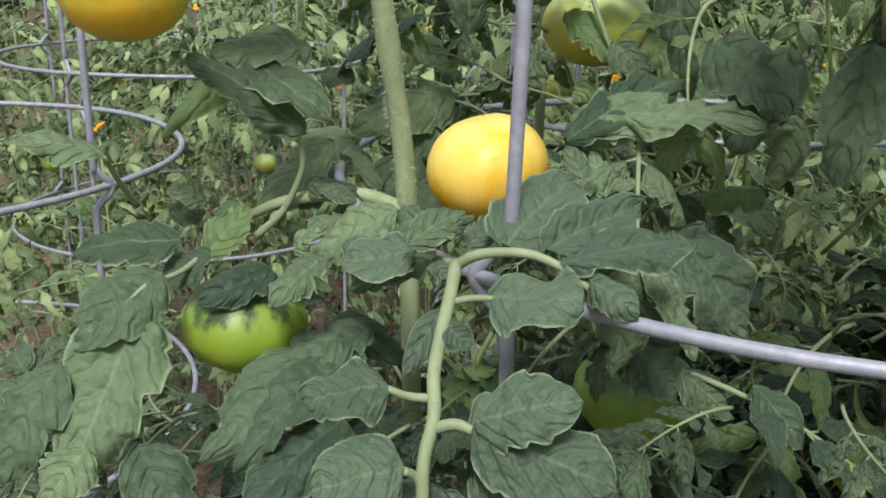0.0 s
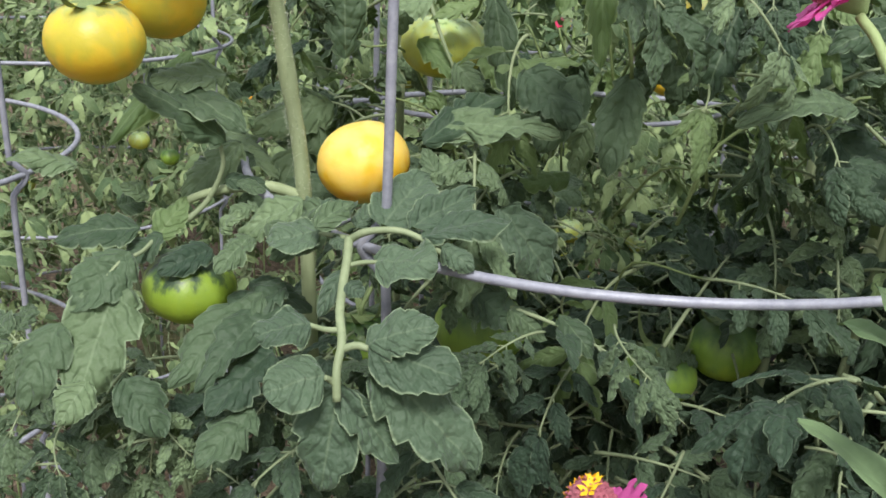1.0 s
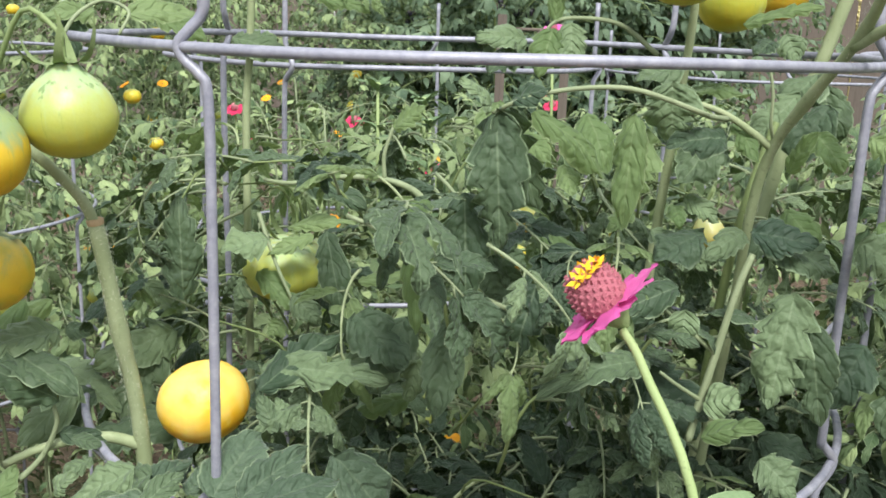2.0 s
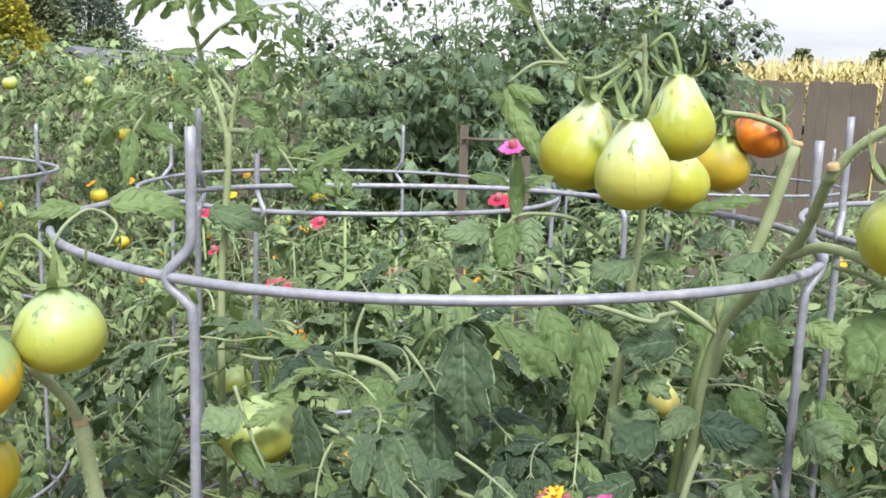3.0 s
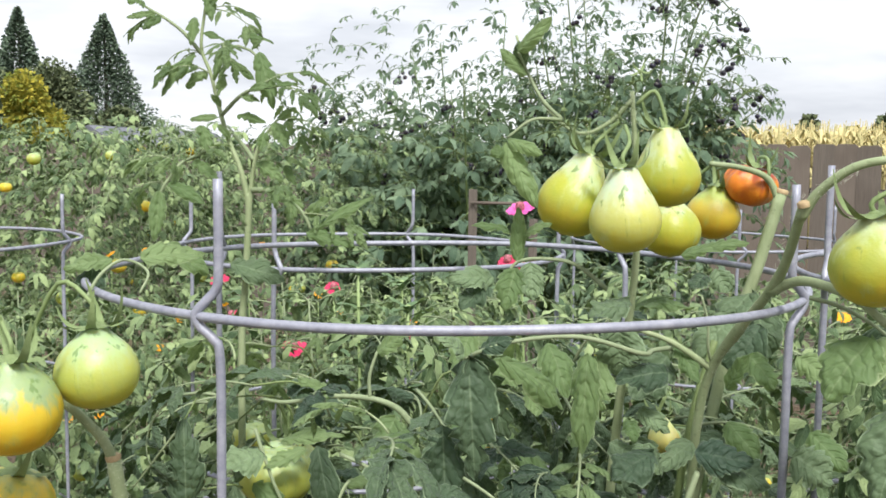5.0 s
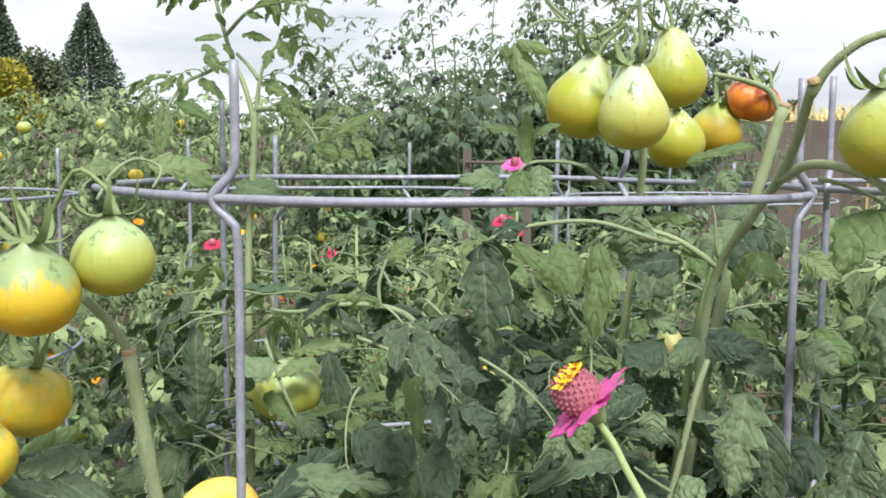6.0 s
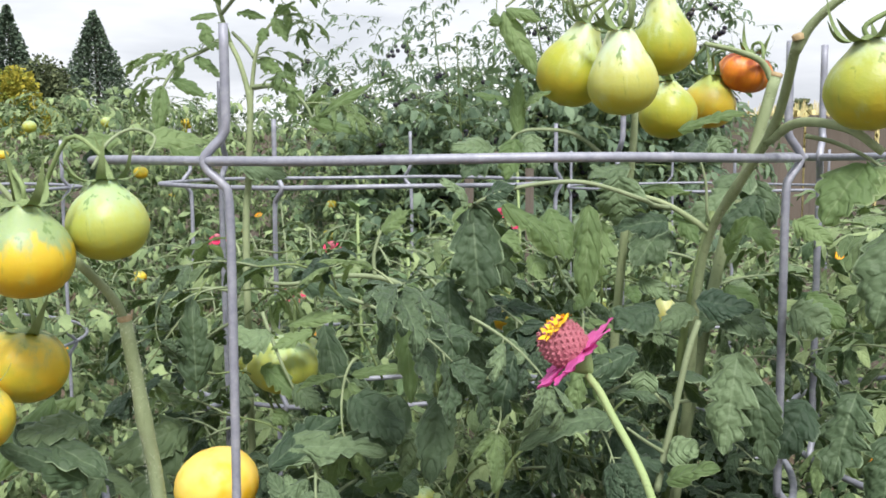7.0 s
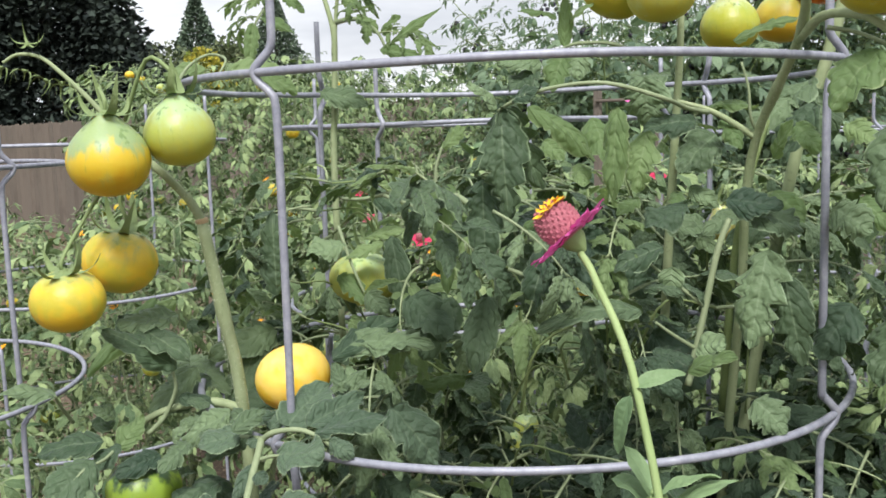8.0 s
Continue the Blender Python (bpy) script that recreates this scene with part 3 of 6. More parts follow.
def crown_cards(points, size, rng, droop=0.0):
    """Many small leaf shapes of four corners round the given points."""
    g = Geo()
    for p, d in points:
        y = Vector(d).normalized()
        x = y.cross(Vector((rng.uniform(-1, 1), rng.uniform(-1, 1), rng.uniform(-1, 1)))).normalized()
        z = x.cross(y)
        s = size * rng.uniform(0.6, 1.4)
        p = Vector(p)
        g.add([p - x * s * 0.15, p + y * s * 0.5 - x * s * 0.42 + z * s * 0.08, p + y * s - z * s * 0.1, p + y * s * 0.5 + x * s * 0.42 + z * s * 0.08], [(0, 3, 2, 1)])
    return g


def conifer(at, height, radius, seed, label="tall dark green conifer tree beyond the fence", mat=NEEDLES, count=24000):
    rng = random.Random(seed)
    tree = thing("conifer_tree", label, "tree", at, "far trees")
    part("trunk", tube_mesh("trunk", BARK, [at, Vector(at) + Vector((0.1, 0, height * 0.5)), Vector(at) + Vector((0, 0, height))], height * 0.022, 0.02, 8, 4), tree)
    pts = []
    for i in range(count):
        s = rng.random() ** 0.62
        z = height * (0.08 + 0.92 * (1 - s))
        r_out = radius * s * (0.75 + 0.35 * abs(noise.noise((math.floor(z * 1.7) * 3.1, seed, 0))) + 0.25 * rng.random())
        a = rng.uniform(0, 6.283)
        lobe = 0.78 + 0.30 * noise.noise((math.cos(a) * 2.2, math.sin(a) * 2.2, z * 0.9 + seed))
        r = r_out * lobe * (1 - 0.8 * rng.random() ** 1.7)
        p = Vector(at) + Vector((r * math.cos(a), r * math.sin(a), z - 0.14 * r))
        pts.append((p, (math.cos(a) + rng.uniform(-0.6, 0.6), math.sin(a) + rng.uniform(-0.6, 0.6), rng.uniform(-0.5, 0.35))))
    part("crown", crown_cards(pts, height * 0.0155, rng).mesh("crown", [mat], False), tree)
    return tree


def broad_tree(at, height, radius, seed, mat, label, name="broadleaf_tree", leaf=0.13, count=13000, squash=0.8):
    rng = random.Random(seed)
    tree = thing(name, label, "tree", at, "far trees")
    base = Vector(at)
    g = Geo().add(*tube([base, base + Vector((0.05, 0.1, height * 0.3)), base + Vector((0, 0, height * 0.7))], height * 0.03, height * 0.012, 8, 4))
    centres = []
    for i in range(14):
        a, z = rng.uniform(0, 6.28), rng.uniform(0.30, 0.95)
        r = radius * rng.uniform(0.2, 0.75) * math.sin(min(z * 1.15, 1.0) * 2.8 + 0.2)
        c = base + Vector((r * math.cos(a), r * math.sin(a), height * z))
        centres.append((c, radius * rng.uniform(0.28, 0.5)))
        g.add(*tube([base + Vector((0, 0, height * z * 0.55)), base.lerp(c, 0.5) + Vector((0, 0, height * z * 0.3)), c], height * 0.012, 0.02, 5, 3))
    part("trunk", g.mesh("trunk", [BARK]), tree)
    pts = []
    for i in range(count):
        c, r = rng.choice(centres)
        d = Vector((rng.gauss(0, 1), rng.gauss(0, 1), rng.gauss(0, 1) * squash)).normalized()
        p = c + d * r * (0.55 + 0.55 * rng.random())
        pts.append((p, d + Vector((rng.uniform(-1, 1), rng.uniform(-1, 1), rng.uniform(-1, 0.3)))))
    part("crown", crown_cards(pts, leaf, rng).mesh("crown", [mat], False), tree)
    return tree


conifer((-25.35, 29.9, 0), 7.4, 4.1, 1)
conifer((-25.4, 25.5, 0), 6.95, 3.3, 2)
conifer((-18.9, 13.9, 0), 11.0, 4.3, 3, "broad dark conifer tree beyond the fence", NEEDLES_DARK, 46000)
conifer((-21.5, 8.0, 0), 11.0, 4.6, 5, "broad dark conifer tree beyond the fence", NEEDLES_DARK, 46000)
broad_tree((-17.1, 17.3, 0), 3.55, 1.25, 7, MAPLE_LEAF, "small yellowing maple tree beyond the fence", leaf=0.11, count=11000)
broad_tree((-21.4, 22.7, 0), 4.35, 1.5, 8, BROADLEAF, "green broadleaf tree beyond the fence")
broad_tree((-23.2, 21.6, 0), 4.5, 1.9, 9, BROADLEAF, "green broadleaf tree beyond the fence")
broad_tree((-18.6, 22.4, 0), 2.9, 1.5, 10, BROADLEAF, "low green broadleaf tree beyond the fence")
for i, (x, y) in enumerate(((5.3, 83.0), (7.9, 82.0), (10.4, 83.0), (2.2, 84.0))):
    broad_tree((x, y, 0), 5.7 + 0.4 * (i % 2), 1.5, 20 + i, BROADLEAF, "round tree on the horizon past the corn", leaf=0.5, count=1500)


def house():
    ob = thing("house", "distant house with a grey shingle roof", "house", (-16.0, 20.8, 0))
    x, y = -16.0, 20.8
    w, d, h, r = 1.6, 2.4, 1.5, 2.3
    v = [(x + a, y + b, z) for z in (0, h) for a, b in ((-w, -d), (w, -d), (w, d), (-w, d))]
    v += [(x, y - d, r), (x, y + d, r)]
    part("wall", Geo().add(v, [(0, 1, 5, 8, 4), (1, 2, 6, 5), (2, 3, 7, 9, 6), (3, 0, 4, 7), (0, 3, 2, 1)]).mesh("wall", [SIDING], False), ob)
    e = 0.35
    s = (r - h) / w
    rv = []
    for k in (-d - e, d + e):
        rv += [(x - w - e, y + k, h - e * s + 0.02), (x, y + k, r + 0.02), (x + w + e, y + k, h - e * s + 0.02), (x + w + e, y + k, h - e * s + 0.14), (x, y + k, r + 0.16), (x - w - e, y + k, h - e * s + 0.14)]
    rf = [(0, 1, 7, 6), (1, 2, 8, 7), (2, 3, 9, 8), (3, 4, 10, 9), (4, 5, 11, 10), (5, 0, 6, 11), (5, 4, 1, 0), (4, 3, 2, 1), (6, 7, 10, 11), (7, 8, 9, 10)]
    part("roof", Geo().add(rv, rf).mesh("roof", [SHINGLE], False), ob)


house()


def corn_field():
    rng = random.Random(31)
    g = Geo()
    for i in range(4200):
        a = rng.random()
        x = -4 + 24 * rng.random()
        y = 17 + 16 * a * a
        h = rng.uniform(2.25, 2.5) + 0.035 * (y - 17)
        for k in range(4):
            w = rng.uniform(0, 6.28)
            z = h * rng.uniform(0.55, 0.92)
            d = Vector((math.cos(w), math.sin(w), 0))
            s = Vector((-d.y, d.x, 0)) * 0.032
            p = Vector((x, y, z))
            q = p + d * 0.15 + Vector((0, 0, 0.14))
            r = p + d * 0.32 + Vector((0, 0, rng.uniform(-0.15, 0.12)))
            g.add([p - s * 0.6, p + s * 0.6, q + s, r, q - s], [(0, 1, 2, 4), (4, 2, 3)])
        g.add(*tube([(x, y, 0), (x + 0.03, y, h)], 0.018, 0.008, 3, 1))
    return tagged(new("corn_field", g.mesh("corn_field", [CORN_LEAF], False)), "field of dry yellow corn beyond the fence", "crop", kind="stuff")


corn_field()

# ---- cages ----
def ang(x, y):
    return math.degrees(math.atan2(y, x))


wire_cage((0, 0), 1.5, (ang(-0.057, -0.296), -10.4, ang(-0.291, 0.09), ang(0.108, 0.285)), (0.0, 0.2735, 0.555, 0.84), flip=(0, 2))
wire_cage((-0.32, 0.52), 1.465, (8, 100, 188, 275))
wire_cage((0.116, 1.45), 1.43, (20, 110, 200, 290))
wire_cage((-0.85, -0.23), 1.428, (16, 106, 196, 286), stub=0.10)
wire_cage((-1.19, 0.43), 1.45, (20, 110, 200, 290))
wire_cage((0.60, 0.22), 1.50, (204, 297, 27, 117), stub=0.10)


# ---- tomatoes ----
def round_profile(flat=0.86, dip=0.10, n=14):
    out = []
    for i in range(n + 1):
        a = math.pi * i / n
        r = math.sin(a)
        z = -math.cos(a) * flat
        z -= dip * math.exp(-((r / 0.28) ** 2)) * (1 if i > n / 2 else -0.25)
        out.append((max(r, 0.002), z))
    return out


def pear_profile(shoulders, tall=1.4, n=10):
    """A round bottom that runs up through a shoulder into a narrow neck; shoulders: radii at even steps from the widest place up."""
    out = []
    for i in range(n):
        a = math.pi / 2 * i / n
        out.append((max(math.sin(a) ** 0.86, 0.002), -0.88 * math.cos(a)))
    line = smooth_line([(r, 0, tall * k / (len(shoulders) - 1)) for k, r in enumerate(shoulders)], 3)
    out += [(p.x, p.z) for p in line]
    return out + [(shoulders[-1] * 0.55, tall + 0.015), (0.002, tall - 0.02)]


BODY = {
    "round": [lathe(round_profile(0.88, 0.10), 28, 5, 0.02, 0.012, i) for i in range(3)],
    "flat": [lathe(round_profile(0.78, 0.14), 32, 7, 0.045, 0.02, i) for i in range(2)],
    "pear": [lathe(pear_profile((1.0, 0.96, 0.865, 0.735, 0.60, 0.475, 0.36), 1.48), 28, 5, 0.014, 0.010, i) for i in range(3)],
    "onion": [lathe(pear_profile((1.0, 0.97, 0.90, 0.79, 0.62, 0.42, 0.26), 1.10), 28, 5, 0.02, 0.012, i) for i in range(3)],
    "rotten": [lathe(round_profile(0.8, 0.3), 40, 5, 0.24, 0.06, i) for i in range(1)],
    "berry": [lathe(round_profile(0.95, 0.04, 6), 8, 0, 0, 0.0, i) for i in range(1)],
}
BODY_MESH = {}


def sepal_mesh(seed):
    """A pointed sepal along +x that sweeps out and curls up at its tip."""
    rng = random.Random(seed)
    curl, twist = rng.uniform(0.5, 1.7), rng.uniform(-0.35, 0.35)
    rows = []
    for i in range(8):
        t = i / 7
        p = Vector((0.05 + 0.92 * t - 0.25 * abs(curl) * t**3, twist * t * t, 0.06 - 0.12 * math.sin(t * 2.6) + curl * 0.55 * t**2.4))
        w = 0.125 * (1 - t) ** 0.75 * (0.7 + 0.9 * min(t * 4, 1) * 0.5) + 0.012
        rows.append((p + Vector((0, -w, 0.015)), p + Vector((0, 0, 0.035)), p + Vector((0, w, 0.015))))
    v = [q for r in rows for q in r]
    f = [(i * 3 + k, i * 3 + k + 1, i * 3 + k + 4, i * 3 + k + 3) for i in range(7) for k in range(2)]
    return Geo().add(v, f).mesh("sepal", [SEPAL])


SEPALS = [sepal_mesh(i) for i in range(5)]
CALYX = Geo().add(*lathe([(0.02, 0.14), (0.10, 0.10), (0.15, 0.03), (0.12, -0.03), (0.0, -0.03)], 8)).mesh("calyx", [SEPAL])


def tomato(at, radius, mat, shape="round", tilt=(0, 0), stalk=None, label="", seed=0, top=None, scar=True, group="tomatoes on the vines", sepals=True):
    """A hanging fruit: body, calyx and pedicel. stalk: the points of its stalk after the calyx."""
    fruit = thing("tomato", label, "tomato", at, group)
    key = (shape, seed % len(BODY[shape]), mat.name)
    if key not in BODY_MESH:
        BODY_MESH[key] = Geo().add(*BODY[shape][key[1]]).mesh("body", [mat])
    m = Matrix.Translation(at) @ Matrix.Rotation(radians(tilt[0]), 4, "X") @ Matrix.Rotation(radians(tilt[1]), 4, "Y") @ Matrix.Rotation(seed * 1.3, 4, "Z")
    sc = Matrix.Diagonal((radius, radius, radius, 1))
    part("body", BODY_MESH[key], fruit, m @ sc)
    h = BODY[shape][0][0][-1][2] if top is None else top
    if sepals:
        k = max(radius * 1.2, 0.02)
        cm = m @ Matrix.Translation((0, 0, radius * (h - 0.02))) @ Matrix.Diagonal((k, k, k, 1))
        calyx = part("calyx", CALYX, fruit, cm)
        if scar:
            for n in range(6):
                sp = new("sepal", SEPALS[(n + seed) % 5])
                sp.parent = calyx
                sp.matrix_basis = Matrix.Rotation(2 * math.pi * n / 6 + 0.3 * math.sin(n * 5.0 + seed), 4, "Z")
        start = m @ Vector((0, 0, radius * (h + 0.05)))
        pts = [start, m @ Vector((0, 0, radius * (h + 0.35)))] + [Vector(p) for p in (stalk or [m @ Vector((0.1 * radius, 0, radius * (h + 0.8)))])]
        part("pedicel", tube_mesh("pedicel", SEPAL, pts, 0.0015, 0.0017, 6, 4), fruit)
    if scar:
        low = BODY[shape][0][0][0][2]
        part("blossom_scar", Geo().add(*lathe([(0.09, -0.01), (0.10, 0.015), (0.04, 0.03), (0.0, 0.028)], 8, wobble=0.15, seed=seed)).mesh("blossom_scar", [CUT]), fruit, m @ Matrix.Translation((0, 0, radius * low)) @ Matrix.Rotation(math.pi, 4, "X") @ sc)
    return fruit


# ---- the tomato plant in the near cage ----
near_plant = thing("tomato_plant", "tall tomato plant with grey-green lobed leaves growing through a wire cage", "tomato plant", (0.0, -0.05, 0))


def stem(points, r0, r1, name="stem", mat=STEM, parent=None, knots=(), label=""):
    mat = STALK if name == "leafstalk" else mat
    return part(name, tube_mesh(name, mat, points, r0, r1, 10, 6, 0.03, 3, knots=knots), parent or near_plant, None, label)


def cut_end(at, axis, r, parent=None):
    part("cut_end", Geo().add(*lathe([(r * 1.02, -0.001), (r * 1.08, 0.002), (r * 0.7, 0.003), (0.0, 0.0015)], 10, wobble=0.05)).mesh("cut_end", [CUT]), parent or near_plant,
         Matrix.Translation(at) @ Vector((0, 0, 1)).rotation_difference(Vector(axis)).to_matrix().to_4x4(), "dry brown pruned end")


def hairs(line, r, count, seed):
    """Fine pale hairs that stand off a stem."""
    rng = random.Random(seed)
    pts = smooth_line(line, 12)
    g = Geo()
    for i in range(count):
        k = rng.randrange(len(pts) - 1)
        p = pts[k].lerp(pts[k + 1], rng.random())
        d = (pts[k + 1] - pts[k]).normalized()
        o = d.cross(Vector((rng.gauss(0, 1), rng.gauss(0, 1), rng.gauss(0, 1)))).normalized()
        s = o.cross(d) * 0.00009
        tip = p + o * (r + rng.uniform(0.0010, 0.0022)) - d * rng.uniform(-0.0004, 0.0006)
        q = p + o * r * 0.9
        g.add([q - s, q + s, tip, q + d * 0.00012], [(0, 1, 2), (1, 3, 2), (3, 0, 2)])
    tagged(part("hairs", g.mesh("hairs", [HAIR], False), near_plant, None, "fine pale hairs"), kind="stuff")


HAIR = plain("stem_hair", (0.5, 0.53, 0.4, 1), (0.7, 0.72, 0.6, 1), 300.0, 0.6, 0.0)
hairs([(-0.150, -0.233, 1.225), (-0.150, -0.250, 1.31), (-0.149, -0.268, 1.387)], 0.0054, 700, 1)
hairs([(-0.146, -0.265, 1.375), (-0.152, -0.272, 1.40), (-0.168, -0.285, 1.425), (-0.19, -0.30, 1.45)], 0.0042, 300, 2)
hairs([(0.226, -0.036, 1.389), (0.236, -0.047, 1.440), (0.276, -0.104, 1.510), (0.294, -0.174, 1.573), (0.322, -0.185, 1.598)], 0.0034, 600, 3)
hairs([(0.168, -0.045, 1.648), (0.150, -0.045, 1.630), (0.128, -0.050, 1.622), (0.105, -0.055, 1.640), (0.085, -0.055, 1.672)], 0.0015, 700, 4)
hairs([(0.172, -0.04, 1.60), (0.168, -0.045, 1.655)], 0.0018, 260, 5)

# left stem: up to its pruned end, where a thinner shoot carries the fruit
stem([(-0.06, -0.10, 0.0), (-0.10, -0.16, 0.5), (-0.142, -0.217, 0.95), (-0.150, -0.233, 1.225), (-0.150, -0.250, 1.31), (-0.149, -0.268, 1.387)], 0.0060, 0.0050, knots=((0.80, 0.2),))
cut_end((-0.149, -0.268, 1.388), (-0.05, -0.15, 1), 0.0052)
stem([(-0.149, -0.265, 1.375), (-0.153, -0.272, 1.40), (-0.168, -0.285, 1.425), (-0.19, -0.30, 1.45), (-0.197, -0.306, 1.461)], 0.0037, 0.0028, "shoot")
stem([(-0.195, -0.304, 1.457), (-0.209, -0.315, 1.483), (-0.230, -0.328, 1.509), (-0.243, -0.336, 1.521), (-0.256, -0.345, 1.523), (-0.265, -0.352, 1.517)], 0.0021, 0.0011, "truss")
stem([(-0.150, -0.233, 1.222), (-0.168, -0.246, 1.230), (-0.188, -0.260, 1.229), (-0.206, -0.273, 1.224), (-0.226, -0.282, 1.213)], 0.0044, 0.0024, "branch")
# right stem
stem([(0.08, -0.02, 0.0), (0.16, 0.0, 0.7), (0.215, -0.02, 1.25), (0.226, -0.036, 1.389), (0.236, -0.047, 1.440), (0.255, -0.072, 1.476), (0.276, -0.104, 1.510), (0.286, -0.135, 1.535), (0.294, -0.174, 1.573)], 0.0041, 0.0032, knots=((0.62, 0.25), (0.8, 0.2)))
cut_end((0.2945, -0.177, 1.574), (-0.25, -0.2, 1), 0.0035)
stem([(0.293, -0.172, 1.566), (0.303, -0.178, 1.583), (0.322, -0.185, 1.598), (0.345, -0.188, 1.602), (0.356, -0.188, 1.592)], 0.0033, 0.0020, "shoot")
stem([(0.277, -0.106, 1.511), (0.297, -0.135, 1.523), (0.325, -0.165, 1.518), (0.345, -0.175, 1.503)], 0.0036, 0.0026, "branch")
stem([(0.236, -0.047, 1.441), (0.222, -0.055, 1.452), (0.203, -0.062, 1.464), (0.180, -0.07, 1.472)], 0.0029, 0.0018, "branch")
stem([(0.237, -0.047, 1.444), (0.234, -0.058, 1.458), (0.233, -0.062, 1.480), (0.228, -0.064, 1.500)], 0.0013, 0.0009, "leafstalk")
stem([(0.20, 0.0, 1.2), (0.212, -0.015, 1.33), (0.222, -0.01, 1.40), (0.235, 0.0, 1.455)], 0.0036, 0.0030, "side_stem", STEM_DARK)
# back stem with its pruned stub, which carries the pear cluster
stem([(0.10, 0.05, 0.3), (0.19, 0.10, 1.1), (0.235, 0.115, 1.40), (0.262, 0.118, 1.50), (0.281, 0.120, 1.574)], 0.0056, 0.0056)
cut_end((0.2815, 0.120, 1.575), (0.25, 0.0, 1), 0.0058)
stem([(0.279, 0.120, 1.568), (0.268, 0.115, 1.588), (0.245, 0.095, 1.597), (0.222, 0.06, 1.60)], 0.0034, 0.0022, "truss")
stem([(0.13, 0.0, 0.9), (0.155, -0.02, 1.3), (0.168, -0.035, 1.45), (0.176, -0.048, 1.53), (0.172, -0.04, 1.60), (0.168, -0.045, 1.655)], 0.0046, 0.0018, "side_stem")
stem([(0.168, -0.045, 1.648), (0.150, -0.045, 1.630), (0.128, -0.050, 1.622), (0.105, -0.055, 1.640), (0.085, -0.055, 1.672), (0.075, -0.05, 1.70)], 0.0018, 0.0011, "truss")



def dried_flower(at, size=0.012, tilt=(0, 0)):
    """A withered blossom: a small cup with thin curled sepals."""
    m = Matrix.Translation(at) @ Matrix.Rotation(radians(tilt[0]), 4, "X") @ Matrix.Rotation(radians(tilt[1]), 4, "Y") @ Matrix.Scale(size, 4)
    cup = part("dried_flower", CALYX, near_plant, m)
    for n in range(5):
        sp = new("sepal", SEPALS[n])
        sp.parent = cup
        sp.matrix_basis = Matrix.Rotation(1.257 * n, 4, "Z") @ Matrix.Diagonal((1, 0.5, 1, 1))


for at, tilt in (((0.168, -0.046, 1.662), (150, 20)), ((0.150, -0.052, 1.650), (120, -30)), ((0.135, -0.06, 1.632), (160, 0)), ((0.112, -0.07, 1.620), (170, 20)), ((0.158, -0.06, 1.640), (140, 50)), ((0.142, -0.078, 1.618), (165, 15)), ((0.126, -0.082, 1.628), (150, -15)), ((0.176, -0.06, 1.668), (60, 20)), ((0.118, -0.062, 1.640), (100, -40)),
                 ((-0.266, -0.353, 1.514), (165, 0)), ((-0.247, -0.342, 1.530), (20, 30)), ((-0.236, -0.336, 1.503), (150, -20)), ((-0.250, -0.344, 1.511), (170, -10)), ((-0.224, -0.332, 1.500), (160, 20))):
    dried_flower(at, 0.015 if at[0] > 0 else 0.017, tilt)

# pear-shaped fruit in the truss
GREEN_PEAR = "smooth yellow-green pear-shaped tomato hanging in a cluster"
tomato((0.173, -0.091, 1.556), 0.0268, PEAR_PALE, "pear", (4, -3), [(0.172, -0.075, 1.615), (0.165, -0.055, 1.628)], GREEN_PEAR, 0)
tomato((0.197, -0.043, 1.588), 0.0258, PEAR, "pear", (0, -4), [(0.185, -0.042, 1.655), (0.172, -0.045, 1.645)], GREEN_PEAR, 1)
tomato((0.127, -0.064, 1.566), 0.0278, PEAR, "pear", (-8, 18), [(0.150, -0.052, 1.622), (0.160, -0.050, 1.632)], "large yellow-green pear-shaped tomato with a golden flush", 2)
tomato((0.190, 0.060, 1.540), 0.0262, PEAR, "onion", (0, 0), [(0.205, 0.07, 1.585), (0.222, 0.065, 1.598)], GREEN_PEAR, 4)
tomato((0.220, 0.141, 1.551), 0.0258, PEAR_GOLD, "onion", (0, 6), [(0.225, 0.115, 1.595), (0.235, 0.095, 1.597)], "golden ripening pear tomato behind the green cluster", 3)
tomato((0.254, 0.141, 1.580), 0.0240, ORANGE, "rotten", (10, 14), [(0.268, 0.125, 1.605), (0.270, 0.117, 1.59)], "wrinkled overripe orange tomato on the vine", 0, top=0.80)
tomato((0.336, -0.188, 1.540), 0.0272, PEAR, "onion", (4, -6), [(0.352, -0.188, 1.59), (0.356, -0.188, 1.594)], "large yellow-green tomato hanging from an arched shoot", 5)

# the turning fruit on the other side
tomato((-0.133, -0.301, 1.458), 0.0270, PALE_GREEN, "onion", (2, -2), [(-0.135, -0.305, 1.505), (-0.16, -0.305, 1.515), (-0.19, -0.303, 1.470)], "pale green tomato with darker streaks", 0)
tomato((-0.158, -0.348, 1.441), 0.0300, TURNING, "onion", (4, 4), [(-0.165, -0.345, 1.490), (-0.185, -0.33, 1.495), (-0.20, -0.312, 1.475)], "half-ripe tomato, yellow below and green at its shoulder", 1)
tomato((-0.208, -0.302, 1.358), 0.0300, YELLOW, "round", (-6, 10), [(-0.205, -0.30, 1.41), (-0.185, -0.295, 1.43)], "ripening yellow tomato in a hanging cluster", 2)
tomato((-0.192, -0.367, 1.338), 0.0272, YELLOW, "round", (8, 4), [(-0.195, -0.35, 1.39), (-0.19, -0.31, 1.44)], "ripe yellow tomato in a hanging cluster", 3)
tomato((-0.130, -0.189, 1.242), 0.0335, LEMON, "round", (10, -12), [(-0.131, -0.176, 1.289)], "ripe pale yellow tomato low inside the cage", 4, sepals=False)
